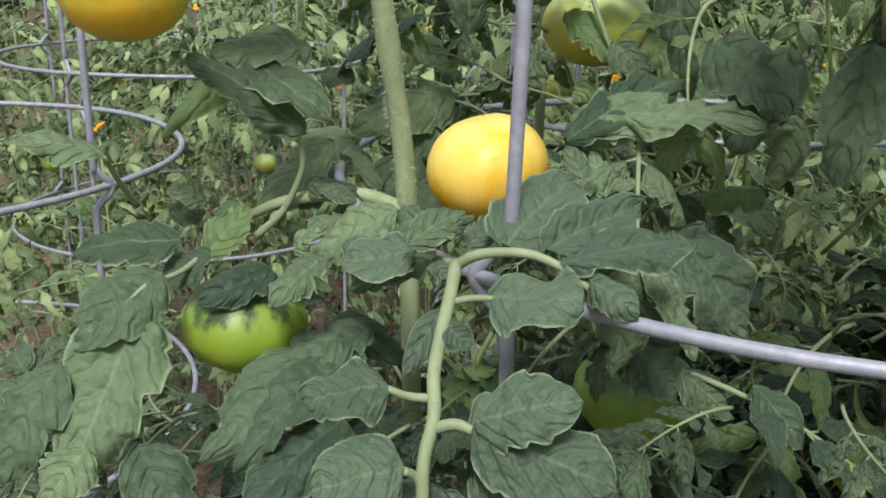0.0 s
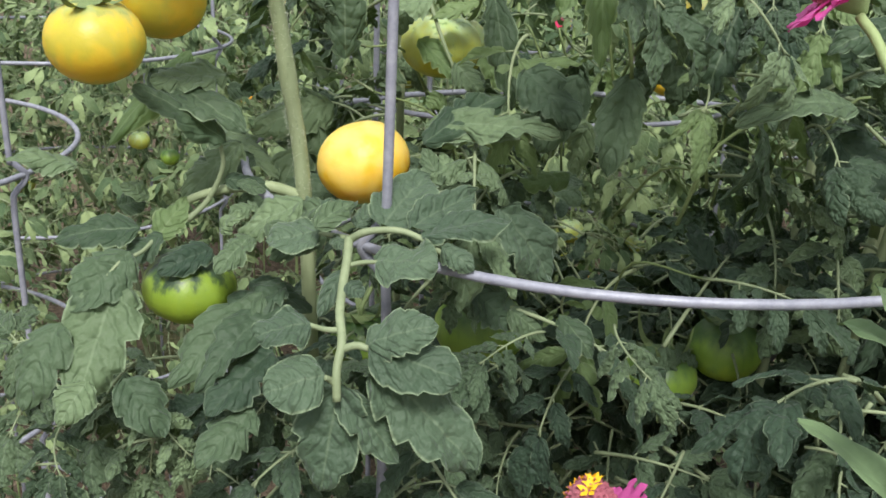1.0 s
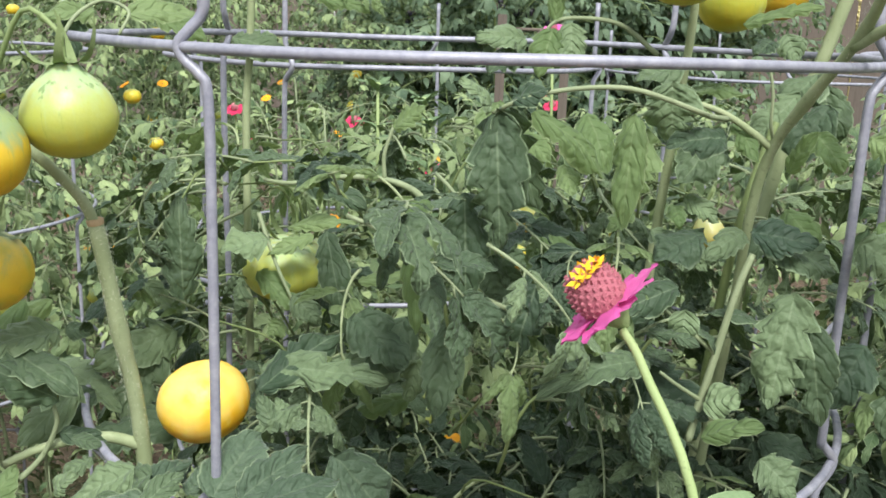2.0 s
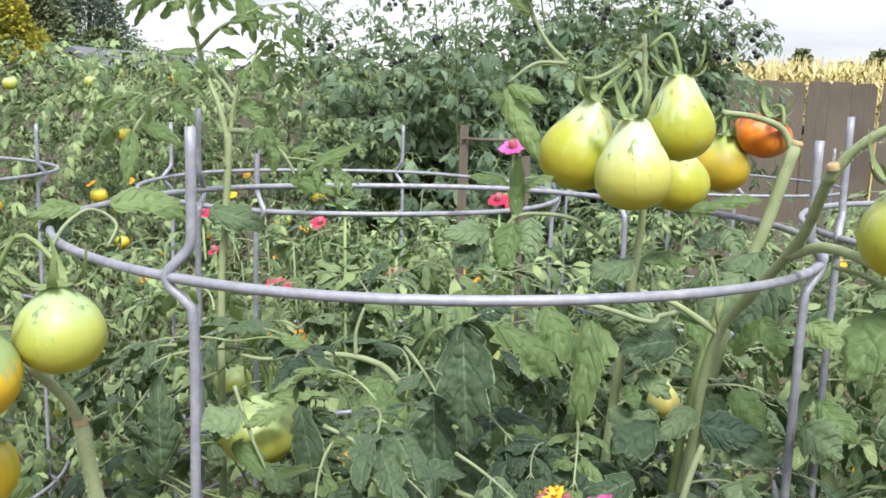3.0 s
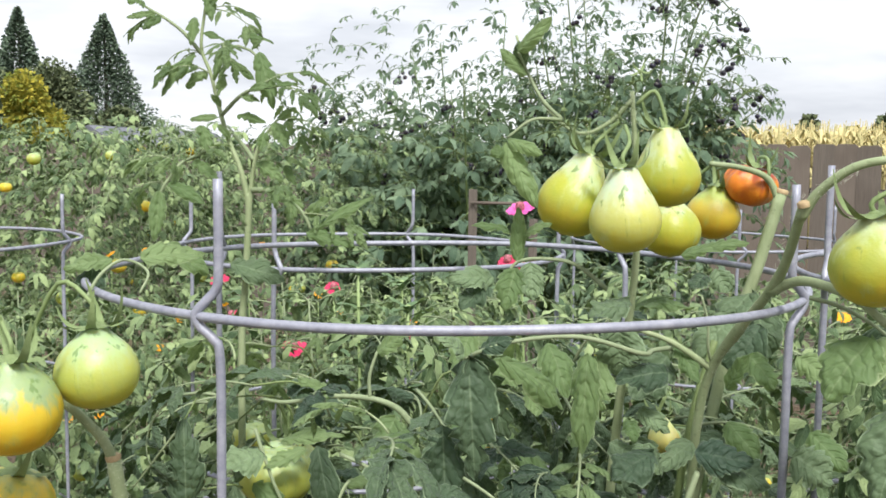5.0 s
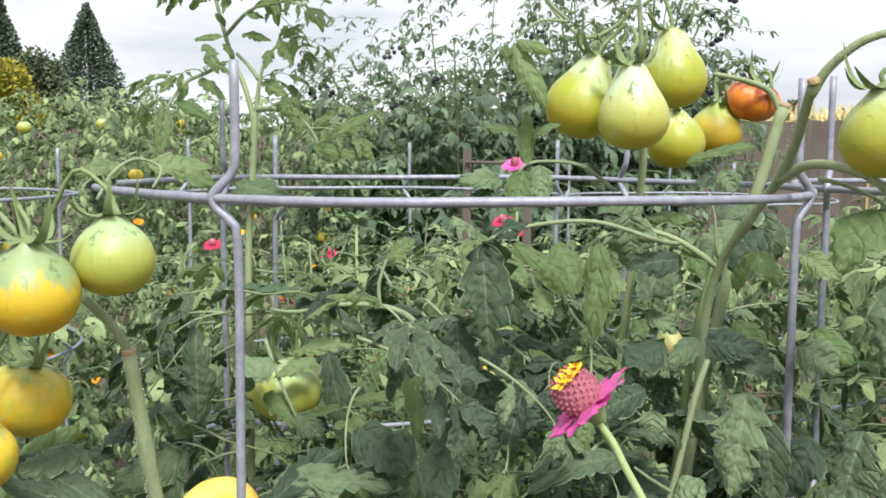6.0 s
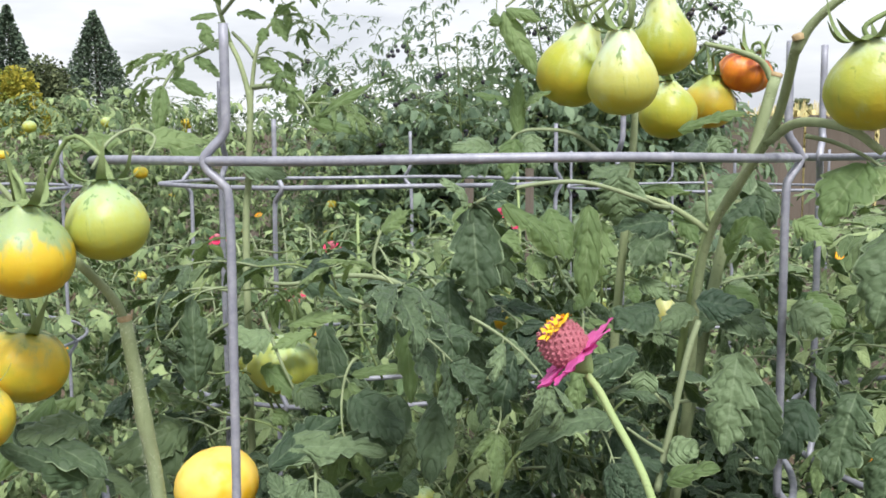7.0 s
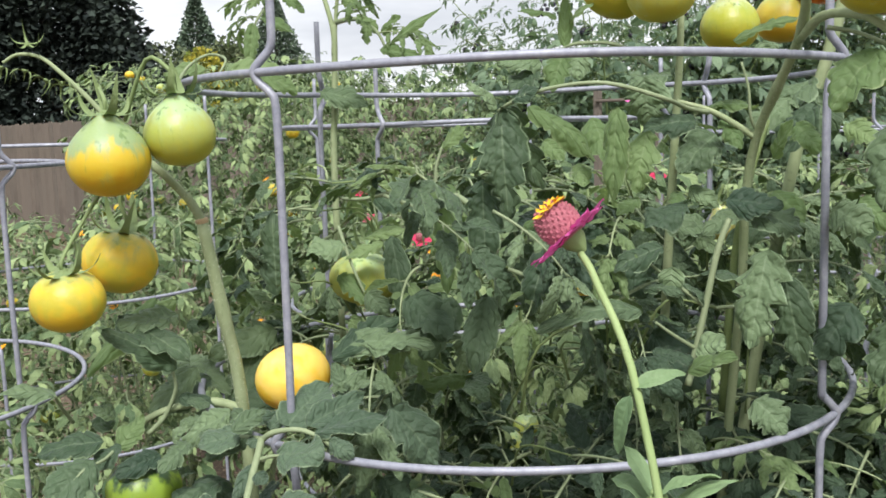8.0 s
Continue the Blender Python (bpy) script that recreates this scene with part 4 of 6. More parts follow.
tomato((-0.136, -0.067, 1.312), 0.0330, PALE_GREEN, "flat", (0, 0), [(-0.14, -0.06, 1.36)], "unripe green tomato with a ribbed shoulder", 5, sepals=False)
tomato((-0.163, -0.334, 1.187), 0.0285, DARK_TOP, "flat", (0, 8), [(-0.18, -0.30, 1.22)], "unripe green tomato, dark at its shoulder", 6, sepals=False)
tomato((-0.150, -0.025, 1.308), 0.0330, PALE_GREEN, "flat", (0, 5), [(-0.15, -0.02, 1.36)], "unripe pale green tomato among the leaves", 7)
tomato((-0.108, -0.222, 1.120), 0.0230, GREEN, "round", (0, 0), [(-0.11, -0.2, 1.16)], "small unripe green tomato among the leaves", 8)
tomato((-0.054, -0.136, 1.111), 0.036, GREEN, "flat", (0, 0), [(-0.09, -0.08, 1.14)], "large unripe green tomato deep in the plant", 9)
tomato((0.018, 0.132, 1.335), 0.0185, PEAR_GOLD, "pear", (0, 14), [(0.02, 0.14, 1.39)], "yellow pear tomato half hidden by leaves", 2)
tomato((0.195, 0.020, 1.362), 0.0135, CREAM, "pear", (0, -12), [(0.195, 0.02, 1.40)], "small pale yellow pear tomato among the leaves", 1)
tomato((0.112, -0.023, 1.093), 0.030, GREEN, "round", (0, 0), [(0.112, -0.015, 1.14)], "unripe green tomato low among the leaves", 10)
tomato((0.070, -0.055, 1.071), 0.030, GREEN, "flat", (0, 0), [(0.07, -0.05, 1.11)], "unripe green tomato low among the leaves", 11)

SEEN = [((-0.128, -0.309, 1.457), 0.028), ((-0.14, -0.362, 1.441), 0.028), ((-0.208, -0.302, 1.358), 0.030), ((-0.192, -0.367, 1.338), 0.028), ((-0.134, -0.173, 1.245), 0.026),
        ((-0.146, -0.268, 1.36), 0.012), ((-0.142, -0.23, 1.27), 0.012), ((0.173, -0.09, 1.556), 0.03), ((0.197, -0.043, 1.59), 0.03), ((0.127, -0.064, 1.566), 0.03), ((0.19, 0.06, 1.54), 0.02),
        ((0.22, 0.141, 1.551), 0.025), ((0.336, -0.188, 1.54), 0.03), ((0.185, -0.30, 1.39), 0.04), ((0.215, -0.32, 1.32), 0.01), ((0.235, -0.08, 1.42), 0.012), ((0.27, -0.14, 1.50), 0.012), ((-0.06, -0.29, 1.40), 0.012),
        ((0.29, -0.09, 1.40), 0.012), ((0.29, -0.09, 1.30), 0.012), ((-0.06, -0.29, 1.30), 0.012), ((0.05, -0.30, 1.5), 0.006), ((0.2, -0.23, 1.5), 0.006), ((0.1, -0.285, 1.24), 0.004), ((0.2, -0.23, 1.24), 0.004)]


GAPS = (((0.0, -0.05, 1.218), (-0.13, 0.5, 1.08), 0.06), ((0.03, -0.07, 1.24), (-0.12, 0.66, 1.09), 0.05), ((0.02, -0.06, 1.30), (-0.14, 0.68, 1.25), 0.045))  # open air between the stems
SEEN += [((-0.136, -0.067, 1.32), 0.016), ((-0.162, -0.333, 1.172), 0.024), ((0.195, 0.02, 1.37), 0.004), ((-0.145, -0.25, 1.28), 0.012), ((-0.146, -0.26, 1.335), 0.012)]
SEEN += [((-0.141, -0.232, 1.245), 0.012), ((-0.144, -0.24, 1.31), 0.012), ((-0.16, -0.232, 1.222), 0.01), ((-0.19, -0.242, 1.222), 0.01)]
SEEN += [((0.305 * math.cos(a / 10), 0.305 * math.sin(a / 10), z), 0.003) for z in (1.222, 1.5) for a in range(-14, 0)]


def in_gap(q):
    for a, b, r in GAPS:
        a, d = Vector(a), Vector(b) - Vector(a)
        if (q - a - d * max(0, min(1, (q - a).dot(d) / d.length_squared))).length < r:
            return True
    return False


def leafy(parent, count, seed, sets, where, scale, clear=True, limit=0.33, centre=(0, 0), lift=(-0.5, 0.4), margin=0.034):
    """Leaves on a plant: each hangs outward from the plant's middle."""
    rng = random.Random(seed)
    made = tries = 0
    while made < count and tries < count * 12:
        tries += 1
        p = Vector(where(rng))
        out = Vector((p.x - centre[0], p.y - centre[1], 0))
        out = out.normalized() if out.length > 1e-4 else Vector((1, 0, 0))
        d = out * 0.8 + Vector((rng.uniform(-1, 1), rng.uniform(-1, 1), rng.uniform(*lift)))
        d.normalize()
        s = rng.uniform(*scale)
        ends = [p + d * 0.2 * s * k + Vector((0, 0, -0.10 * s * k * k)) for k in (0.15, 0.5, 0.8, 1.05)]
        if clear:
            front = [q for q in ends if q.y < -0.10 and math.hypot(q.x, q.y) > limit]
            if any(in_gap(q) for q in ends):
                continue
            if front or not all(away(q, SEEN, 0.6, margin * s + 0.012) for q in ends):
                continue
        up = Vector((rng.uniform(-0.5, 0.5), rng.uniform(-0.7, 0.3), 1))
        # low down, the last set, mostly the dark one, paints in shade
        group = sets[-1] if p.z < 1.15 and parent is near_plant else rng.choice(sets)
        part("leaf", group[rng.randrange(len(group))], parent, leaf_pose(p, d, up, s))
        made += 1
        if parent is near_plant and made % 2 and p.z > 1.18 and math.hypot(p.x, p.y) < 0.24:
            root = p - d * rng.uniform(0.03, 0.06)
            low_end = root - d * 0.02 + Vector((rng.uniform(-0.02, 0.02), 0.02, -rng.uniform(0.03, 0.07)))
            if all(away(q, SEEN, 0.6, 0.006) and math.hypot(q.x, q.y) < 0.29 for q in (p, root, low_end)):
                part("leafstalk", tube_mesh("leafstalk", STEM_DARK, [p, root, low_end], 0.0008, 0.0013, 6, 4), parent)


def foliage(parent, count, seed, leaves, where, scale, centre):
    """The many leaves of a plant further back, as one mesh."""
    rng = random.Random(seed)
    placed = []
    for k in range(count):
        p = Vector(where(rng))
        d = Vector((p.x - centre[0] + rng.uniform(-0.3, 0.3), p.y - centre[1] + rng.uniform(-0.3, 0.3), rng.uniform(-0.15, 0.15))).normalized()
        placed.append((leaves[rng.randrange(len(leaves))], leaf_pose(p, d, (rng.uniform(-0.5, 0.5), rng.uniform(-0.7, 0.3), 1), rng.uniform(*scale))))
    mats = list(leaves[0].materials)
    ob = part("foliage", joined_leaves("foliage", mats, placed), parent)
    tagged(ob, kind="stuff")
    return ob


def inside(radius, z0, z1, power=1.0, cx=0.0, cy=0.0):
    def pick(rng):
        a, r = rng.uniform(0, 6.2832), radius * rng.random() ** 0.5
        return cx + r * math.cos(a), cy + r * math.sin(a), z0 + (z1 - z0) * rng.random() ** power
    return pick


def blade(base, tip, width, mat=LEAF, notch=0.2, fold=0.40, curl=0.50, round_=0.20, droop=None, parent=None):
    """One large leaflet from its base to its tip, its upper side turned up and to the path."""
    a, b = Vector(base), Vector(tip)
    d = b - a
    rng = random.Random(int(abs(a.x * 7919 + a.y * 104729 + a.z * 1299709 + b.x * 3571) * 1000) % 100003)
    droop = rng.uniform(0.15, 0.5) if droop is None else droop
    chord = 1.0 - 0.10 * droop
    side = d.normalized().cross(Vector((0, 0, 1)))
    up = (PATH_SIDE - a).normalized() * 0.8 + Vector((0, 0, 0.75)) + side * rng.uniform(-0.3, 0.3)
    me = Geo().add(*leaflet(d.length / chord, width * 1.06, rng, 24, 4, rng.choice((5, 6)) if round_ < 0.6 else 4, notch * 1.7, droop, fold, curl, rng.uniform(0.05, 0.13), round_)).mesh("leaflet", [mat])
    pose_ = leaf_pose(a, d, up)
    return part("leaflet", me, parent or near_plant, pose_ @ Matrix.Rotation(droop * 0.55, 4, "X"))


# the broad leaf that arches over the low ring
stem([(-0.057, -0.315, 1.235), (-0.048, -0.330, 1.229), (-0.039, -0.348, 1.218), (-0.030, -0.363, 1.211), (-0.021, -0.374, 1.203), (-0.018, -0.383, 1.191), (-0.015, -0.387, 1.176)], 0.0027, 0.0023, "leafstalk")
stem([(-0.057, -0.315, 1.234), (-0.044, -0.316, 1.242), (-0.027, -0.309, 1.244), (-0.011, -0.306, 1.240), (0.000, -0.307, 1.235)], 0.0024, 0.0014, "leafstalk")
stem([(-0.057, -0.315, 1.235), (-0.068, -0.316, 1.235), (-0.077, -0.316, 1.234)], 0.0016, 0.0012, "leafstalk")
stem([(-0.046, -0.332, 1.226), (-0.038, -0.330, 1.229), (-0.029, -0.329, 1.231)], 0.0016, 0.0012, "leafstalk")
stem([(-0.026, -0.369, 1.206), (-0.031, -0.376, 1.208), (-0.036, -0.381, 1.211)], 0.0017, 0.0013, "leafstalk")
stem([(-0.019, -0.376, 1.200), (-0.012, -0.374, 1.203), (-0.006, -0.372, 1.202)], 0.0022, 0.0018, "leafstalk")
stem([(-0.017, -0.385, 1.184), (-0.019, -0.387, 1.187), (-0.020, -0.391, 1.190)], 0.0018, 0.0015, "leafstalk")
blade((-0.077, -0.315, 1.235), (-0.098, -0.338, 1.231), 0.028, mat=LEAF_MID, round_=0.95, notch=0.012, fold=0.12, curl=0.22)
blade((-0.030, -0.329, 1.231), (0.005, -0.323, 1.236), 0.033, mat=LEAF_MID, round_=0.95, notch=0.012, fold=0.12, curl=0.22)
blade((-0.036, -0.380, 1.211), (-0.055, -0.401, 1.208), 0.027, mat=LEAF_MID, round_=0.95, notch=0.04, fold=0.12, curl=0.22)
blade((-0.007, -0.372, 1.204), (0.024, -0.356, 1.217), 0.026, mat=LEAF_MID, round_=0.95, notch=0.08, fold=0.12, curl=0.22)
blade((-0.006, -0.372, 1.203), (0.039, -0.356, 1.190), 0.034, mat=LEAF_MID, round_=0.95, notch=0.10, fold=0.12, curl=0.22)
blade((-0.020, -0.391, 1.191), (-0.040, -0.413, 1.185), 0.031, mat=LEAF_MID, round_=0.95, notch=0.012, fold=0.12, curl=0.22)
blade((-0.020, -0.377, 1.181), (-0.018, -0.397, 1.127), 0.038, mat=LEAF_MID, round_=0.7, notch=0.14, fold=0.2, curl=0.3, droop=0.25)
blade((-0.006, -0.368, 1.194), (0.046, -0.347, 1.136), 0.044, mat=LEAF_MID, round_=0.6, notch=0.16, fold=0.2, curl=0.3, droop=0.25)
blade((-0.018, -0.378, 1.176), (0.014, -0.372, 1.142), 0.026, mat=LEAF_MID, round_=0.7, notch=0.12, fold=0.2, curl=0.35)
blade((-0.040, -0.307, 1.242), (-0.038, -0.258, 1.263), 0.035, mat=LEAF_MID, round_=0.95, notch=0.10, fold=0.12, curl=0.22)
blade((-0.022, -0.305, 1.246), (-0.009, -0.253, 1.256), 0.027, mat=LEAF_MID, notch=0.14, round_=0.7)
blade((-0.014, -0.308, 1.243), (0.019, -0.263, 1.248), 0.029, mat=LEAF_MID, notch=0.14, round_=0.7)
blade((-0.092, -0.307, 1.236), (-0.087, -0.263, 1.239), 0.019, mat=LEAF_MID, notch=0.1)
blade((-0.063, -0.299, 1.236), (-0.061, -0.281, 1.245), 0.016, mat=LEAF_MID, notch=0.1)
blade((-0.038, -0.345, 1.222), (-0.027, -0.346, 1.217), 0.011, mat=LEAF_MID, round_=0.95, notch=0.012, fold=0.12, curl=0.22)
blade((-0.047, -0.335, 1.225), (-0.047, -0.358, 1.205), 0.012, mat=LEAF_MID, round_=0.6, notch=0.04, curl=0.5)
blade((-0.065, -0.320, 1.236), (-0.056, -0.322, 1.231), 0.009, mat=LEAF_MID, round_=0.95, notch=0.012, fold=0.12, curl=0.22)
blade((-0.001, -0.307, 1.239), (0.020, -0.308, 1.231), 0.017, mat=LEAF_MID, notch=0.1, curl=0.8)
blade((-0.006, -0.220, 1.239), (0.026, -0.204, 1.192), 0.042, mat=LEAF_MID, notch=0.12)
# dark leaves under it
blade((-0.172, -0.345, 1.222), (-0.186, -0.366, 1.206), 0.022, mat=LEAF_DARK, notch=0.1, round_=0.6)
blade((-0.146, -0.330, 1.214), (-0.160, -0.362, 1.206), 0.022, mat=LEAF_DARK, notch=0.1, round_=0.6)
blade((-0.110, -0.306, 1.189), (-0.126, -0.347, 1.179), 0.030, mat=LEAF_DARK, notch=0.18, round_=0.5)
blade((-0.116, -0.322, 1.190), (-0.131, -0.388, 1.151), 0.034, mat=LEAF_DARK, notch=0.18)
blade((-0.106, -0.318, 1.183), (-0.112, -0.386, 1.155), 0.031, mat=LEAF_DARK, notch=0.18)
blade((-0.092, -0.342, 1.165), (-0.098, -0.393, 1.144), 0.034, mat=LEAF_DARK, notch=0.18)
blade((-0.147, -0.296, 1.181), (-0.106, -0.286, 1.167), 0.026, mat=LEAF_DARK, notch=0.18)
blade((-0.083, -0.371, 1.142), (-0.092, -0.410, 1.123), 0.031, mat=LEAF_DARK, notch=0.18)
# the leaves that hang at the near edge on the far left
stem([(-0.180, -0.342, 1.219), (-0.171, -0.363, 1.217), (-0.170, -0.381, 1.216), (-0.171, -0.391, 1.210)], 0.0015, 0.0008, "leafstalk")
blade((-0.182, -0.353, 1.227), (-0.221, -0.383, 1.220), 0.030, notch=0.12)
blade((-0.170, -0.373, 1.220), (-0.176, -0.413, 1.196), 0.035, notch=0.12, mat=LEAF_DARK)
blade((-0.169, -0.384, 1.207), (-0.156, -0.431, 1.151), 0.045, notch=0.12, curl=0.5)
blade((-0.180, -0.418, 1.190), (-0.180, -0.448, 1.149), 0.033, notch=0.12, mat=LEAF_DARK)
blade((-0.155, -0.424, 1.163), (-0.155, -0.445, 1.146), 0.024, notch=0.1)
blade((-0.146, -0.407, 1.159), (-0.116, -0.409, 1.134), 0.029, notch=0.1, round_=0.5, mat=LEAF_DARK)
blade((-0.187, -0.336, 1.213), (-0.183, -0.313, 1.234), 0.022, mat=LEAF_PALE, notch=0.1)
blade((-0.184, -0.337, 1.206), (-0.166, -0.326, 1.202), 0.016, round_=0.95, notch=0.012, fold=0.12, curl=0.22)
blade((-0.239, -0.318, 1.221), (-0.232, -0.300, 1.222), 0.022, notch=0.1)
blade((-0.211, -0.370, 1.265), (-0.228, -0.405, 1.273), 0.021, notch=0.15, curl=0.6)
stem([(-0.236, -0.338, 1.230), (-0.229, -0.352, 1.246), (-0.219, -0.365, 1.261)], 0.0016, 0.0011, "leafstalk")
# leaves round the left stem
stem([(-0.207, -0.288, 1.209), (-0.198, -0.276, 1.223), (-0.188, -0.272, 1.246), (-0.186, -0.276, 1.264)], 0.0022, 0.0014, "leafstalk")
blade((-0.182, -0.274, 1.265), (-0.214, -0.318, 1.304), 0.031, notch=0.2, fold=0.3)
blade((-0.254, -0.227, 1.312), (-0.251, -0.310, 1.261), 0.024, mat=LEAF_PALE, notch=0.05, curl=1.2)
blade((-0.253, -0.203, 1.305), (-0.261, -0.264, 1.294), 0.022, mat=LEAF_PALE, curl=1.0, notch=0.1)
blade((-0.192, -0.266, 1.236), (-0.166, -0.251, 1.230), 0.015, round_=0.95, notch=0.012, fold=0.12, curl=0.22)
blade((-0.248, -0.197, 1.281), (-0.231, -0.186, 1.280), 0.018, round_=0.95, notch=0.012, fold=0.12, curl=0.22)
blade((-0.175, -0.291, 1.209), (-0.160, -0.288, 1.223), 0.017, notch=0.1)
blade((-0.243, -0.120, 1.303), (-0.209, -0.109, 1.273), 0.022, notch=0.2)
# the serrated leaf behind the front upright, and those round it
blade((-0.071, -0.208, 1.268), (-0.039, -0.148, 1.297), 0.031, notch=0.25)
blade((-0.062, -0.201, 1.270), (0.010, -0.122, 1.279), 0.025, notch=0.30, fold=0.35, curl=0.6)
blade((-0.051, -0.217, 1.245), (-0.070, -0.209, 1.265), 0.016, notch=0.2)
blade((-0.045, -0.212, 1.245), (-0.060, -0.203, 1.262), 0.019, notch=0.2)
blade((-0.035, -0.134, 1.233), (-0.036, -0.142, 1.212), 0.024, notch=0.2)
blade((0.007, -0.111, 1.279), (0.006, -0.126, 1.243), 0.023, notch=0.2)
blade((-0.009, -0.091, 1.230), (-0.032, -0.133, 1.230), 0.022, mat=LEAF_PALE, curl=0.8)
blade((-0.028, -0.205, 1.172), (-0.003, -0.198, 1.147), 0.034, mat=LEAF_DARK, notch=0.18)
blade((0.027, -0.185, 1.160), (0.055, -0.188, 1.137), 0.022, notch=0.15)
blade((-0.006, -0.195, 1.160), (0.019, -0.185, 1.140), 0.025, notch=0.15, curl=0.7)
blade((0.043, -0.095, 1.319), (0.035, -0.128, 1.285), 0.025, notch=0.2)
blade((-0.114, -0.104, 1.281), (-0.120, -0.112, 1.271), 0.023, mat=LEAF_PALE)
blade((-0.113, -0.052, 1.312), (-0.078, -0.043, 1.277), 0.028, mat=LEAF_PALE, notch=0.2)
blade((-0.091, -0.018, 1.295), (-0.047, 0.014, 1.299), 0.016, mat=LEAF_PALE, curl=0.5)
# big leaves hanging below the top ring
stem([(0.208, -0.085, 1.462), (0.200, -0.120, 1.466), (0.198, -0.165, 1.472), (0.163, -0.187, 1.484), (0.127, -0.201, 1.482), (0.101, -0.207, 1.474), (0.088, -0.207, 1.467)], 0.0019, 0.0012, "leafstalk")
blade((0.090, -0.206, 1.469), (0.100, -0.218, 1.390), 0.037, notch=0.32, fold=0.25)
blade((0.091, -0.206, 1.471), (0.112, -0.184, 1.410), 0.032, notch=0.3)
blade((0.088, -0.207, 1.469), (0.077, -0.230, 1.487), 0.019, notch=0.15)
blade((0.097, -0.203, 1.474), (0.120, -0.204, 1.482), 0.019, notch=0.15)
blade((0.070, -0.199, 1.418), (0.079, -0.214, 1.353), 0.032, notch=0.34)
blade((0.042, -0.210, 1.407), (0.052, -0.226, 1.334), 0.020, mat=LEAF_PALE, notch=0.2, curl=1.1)
blade((0.051, -0.206, 1.411), (0.035, -0.235, 1.402), 0.022, mat=LEAF_PALE, notch=0.2)
blade((0.262, -0.128, 1.364), (0.255, -0.150, 1.296), 0.040, notch=0.34, fold=0.2)
blade((0.272, -0.121, 1.344), (0.286, -0.124, 1.279), 0.031, notch=0.3)
blade((0.348, -0.031, 1.318), (0.331, -0.057, 1.252), 0.046, notch=0.34)
blade((0.378, -0.024, 1.285), (0.366, -0.047, 1.223), 0.040, notch=0.3)
blade((0.115, -0.177, 1.372), (0.106, -0.198, 1.318), 0.030, notch=0.3)
blade((0.113, -0.208, 1.470), (0.148, -0.167, 1.431), 0.024, mat=LEAF_PALE, notch=0.2, curl=0.9)
blade((0.161, -0.158, 1.468), (0.160, -0.167, 1.401), 0.022, mat=LEAF_PALE, notch=0.15, curl=0.9)
blade((0.181, -0.159, 1.488), (0.183, -0.152, 1.452), 0.036, notch=0.25)
blade((0.213, -0.140, 1.455), (0.182, -0.163, 1.451), 0.028, notch=0.25)
blade((-0.081, -0.187, 1.276), (0.016, -0.192, 1.286), 0.033, notch=0.3, fold=0.35, curl=0.5)
blade((-0.073, -0.109, 1.361), (-0.044, -0.129, 1.284), 0.026, notch=0.3)
# these three dark blades stand in for shaded hollows
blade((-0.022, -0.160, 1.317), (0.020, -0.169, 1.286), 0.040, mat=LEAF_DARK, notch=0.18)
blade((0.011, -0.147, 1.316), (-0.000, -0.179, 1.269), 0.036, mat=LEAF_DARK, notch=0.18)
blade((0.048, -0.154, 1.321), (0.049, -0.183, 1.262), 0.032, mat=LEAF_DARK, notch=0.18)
stem([(0.209, -0.144, 1.261), (0.214, -0.139, 1.290), (0.220, -0.138, 1.320), (0.228, -0.136, 1.361), (0.235, -0.130, 1.385)], 0.0027, 0.0022, "leafstalk")
stem([(0.220, -0.138, 1.320), (0.207, -0.147, 1.333), (0.192, -0.156, 1.347), (0.182, -0.164, 1.358)], 0.0016, 0.001, "leafstalk")
stem([(0.214, -0.139, 1.288), (0.200, -0.153, 1.301), (0.190, -0.162, 1.311)], 0.0016, 0.001, "leafstalk")
blade((0.196, -0.163, 1.367), (0.165, -0.182, 1.351), 0.024, notch=0.2)
blade((0.201, -0.158, 1.352), (0.201, -0.160, 1.332), 0.018, round_=0.95, notch=0.012, fold=0.12, curl=0.22)
blade((0.185, -0.178, 1.323), (0.138, -0.250, 1.321), 0.023, notch=0.2, curl=0.5)
blade((0.216, -0.149, 1.291), (0.238, -0.151, 1.297), 0.024, round_=0.95, notch=0.012, fold=0.12, curl=0.22)
blade((0.220, -0.181, 1.282), (0.253, -0.188, 1.298), 0.017, mat=LEAF_PALE, notch=0.1, round_=0.6)
blade((0.247, -0.114, 1.388), (0.283, -0.113, 1.376), 0.035, notch=0.2)
blade((0.232, -0.129, 1.398), (0.271, -0.126, 1.394), 0.028, mat=LEAF_DARK, notch=0.18)
blade((0.204, -0.130, 1.393), (0.179, -0.152, 1.379), 0.033, mat=LEAF_DARK, notch=0.18)
blade((0.154, -0.131, 1.357), (0.175, -0.128, 1.323), 0.047, mat=LEAF_DARK, notch=0.18)
blade((0.172, -0.112, 1.292), (0.211, -0.113, 1.251), 0.057, mat=LEAF_DARK, notch=0.18)
blade((0.297, -0.074, 1.388), (0.325, -0.076, 1.372), 0.038, notch=0.2)
blade((0.254, -0.129, 1.252), (0.278, -0.133, 1.231), 0.033, notch=0.2)
blade((0.311, -0.057, 1.315), (0.291, -0.080, 1.275), 0.039, mat=LEAF_DARK, notch=0.18)
blade((0.331, -0.135, 1.489), (0.348, -0.152, 1.474), 0.041, notch=0.2)
stem([(0.301, -0.148, 1.514), (0.320, -0.147, 1.509), (0.341, -0.151, 1.498), (0.361, -0.157, 1.481)], 0.0016, 0.001, "leafstalk")
blade((0.360, -0.167, 1.492), (0.317, -0.185, 1.472), 0.032, mat=LEAF_PALE, notch=0.2)
blade((0.362, -0.180, 1.461), (0.341, -0.207, 1.401), 0.045, notch=0.2)
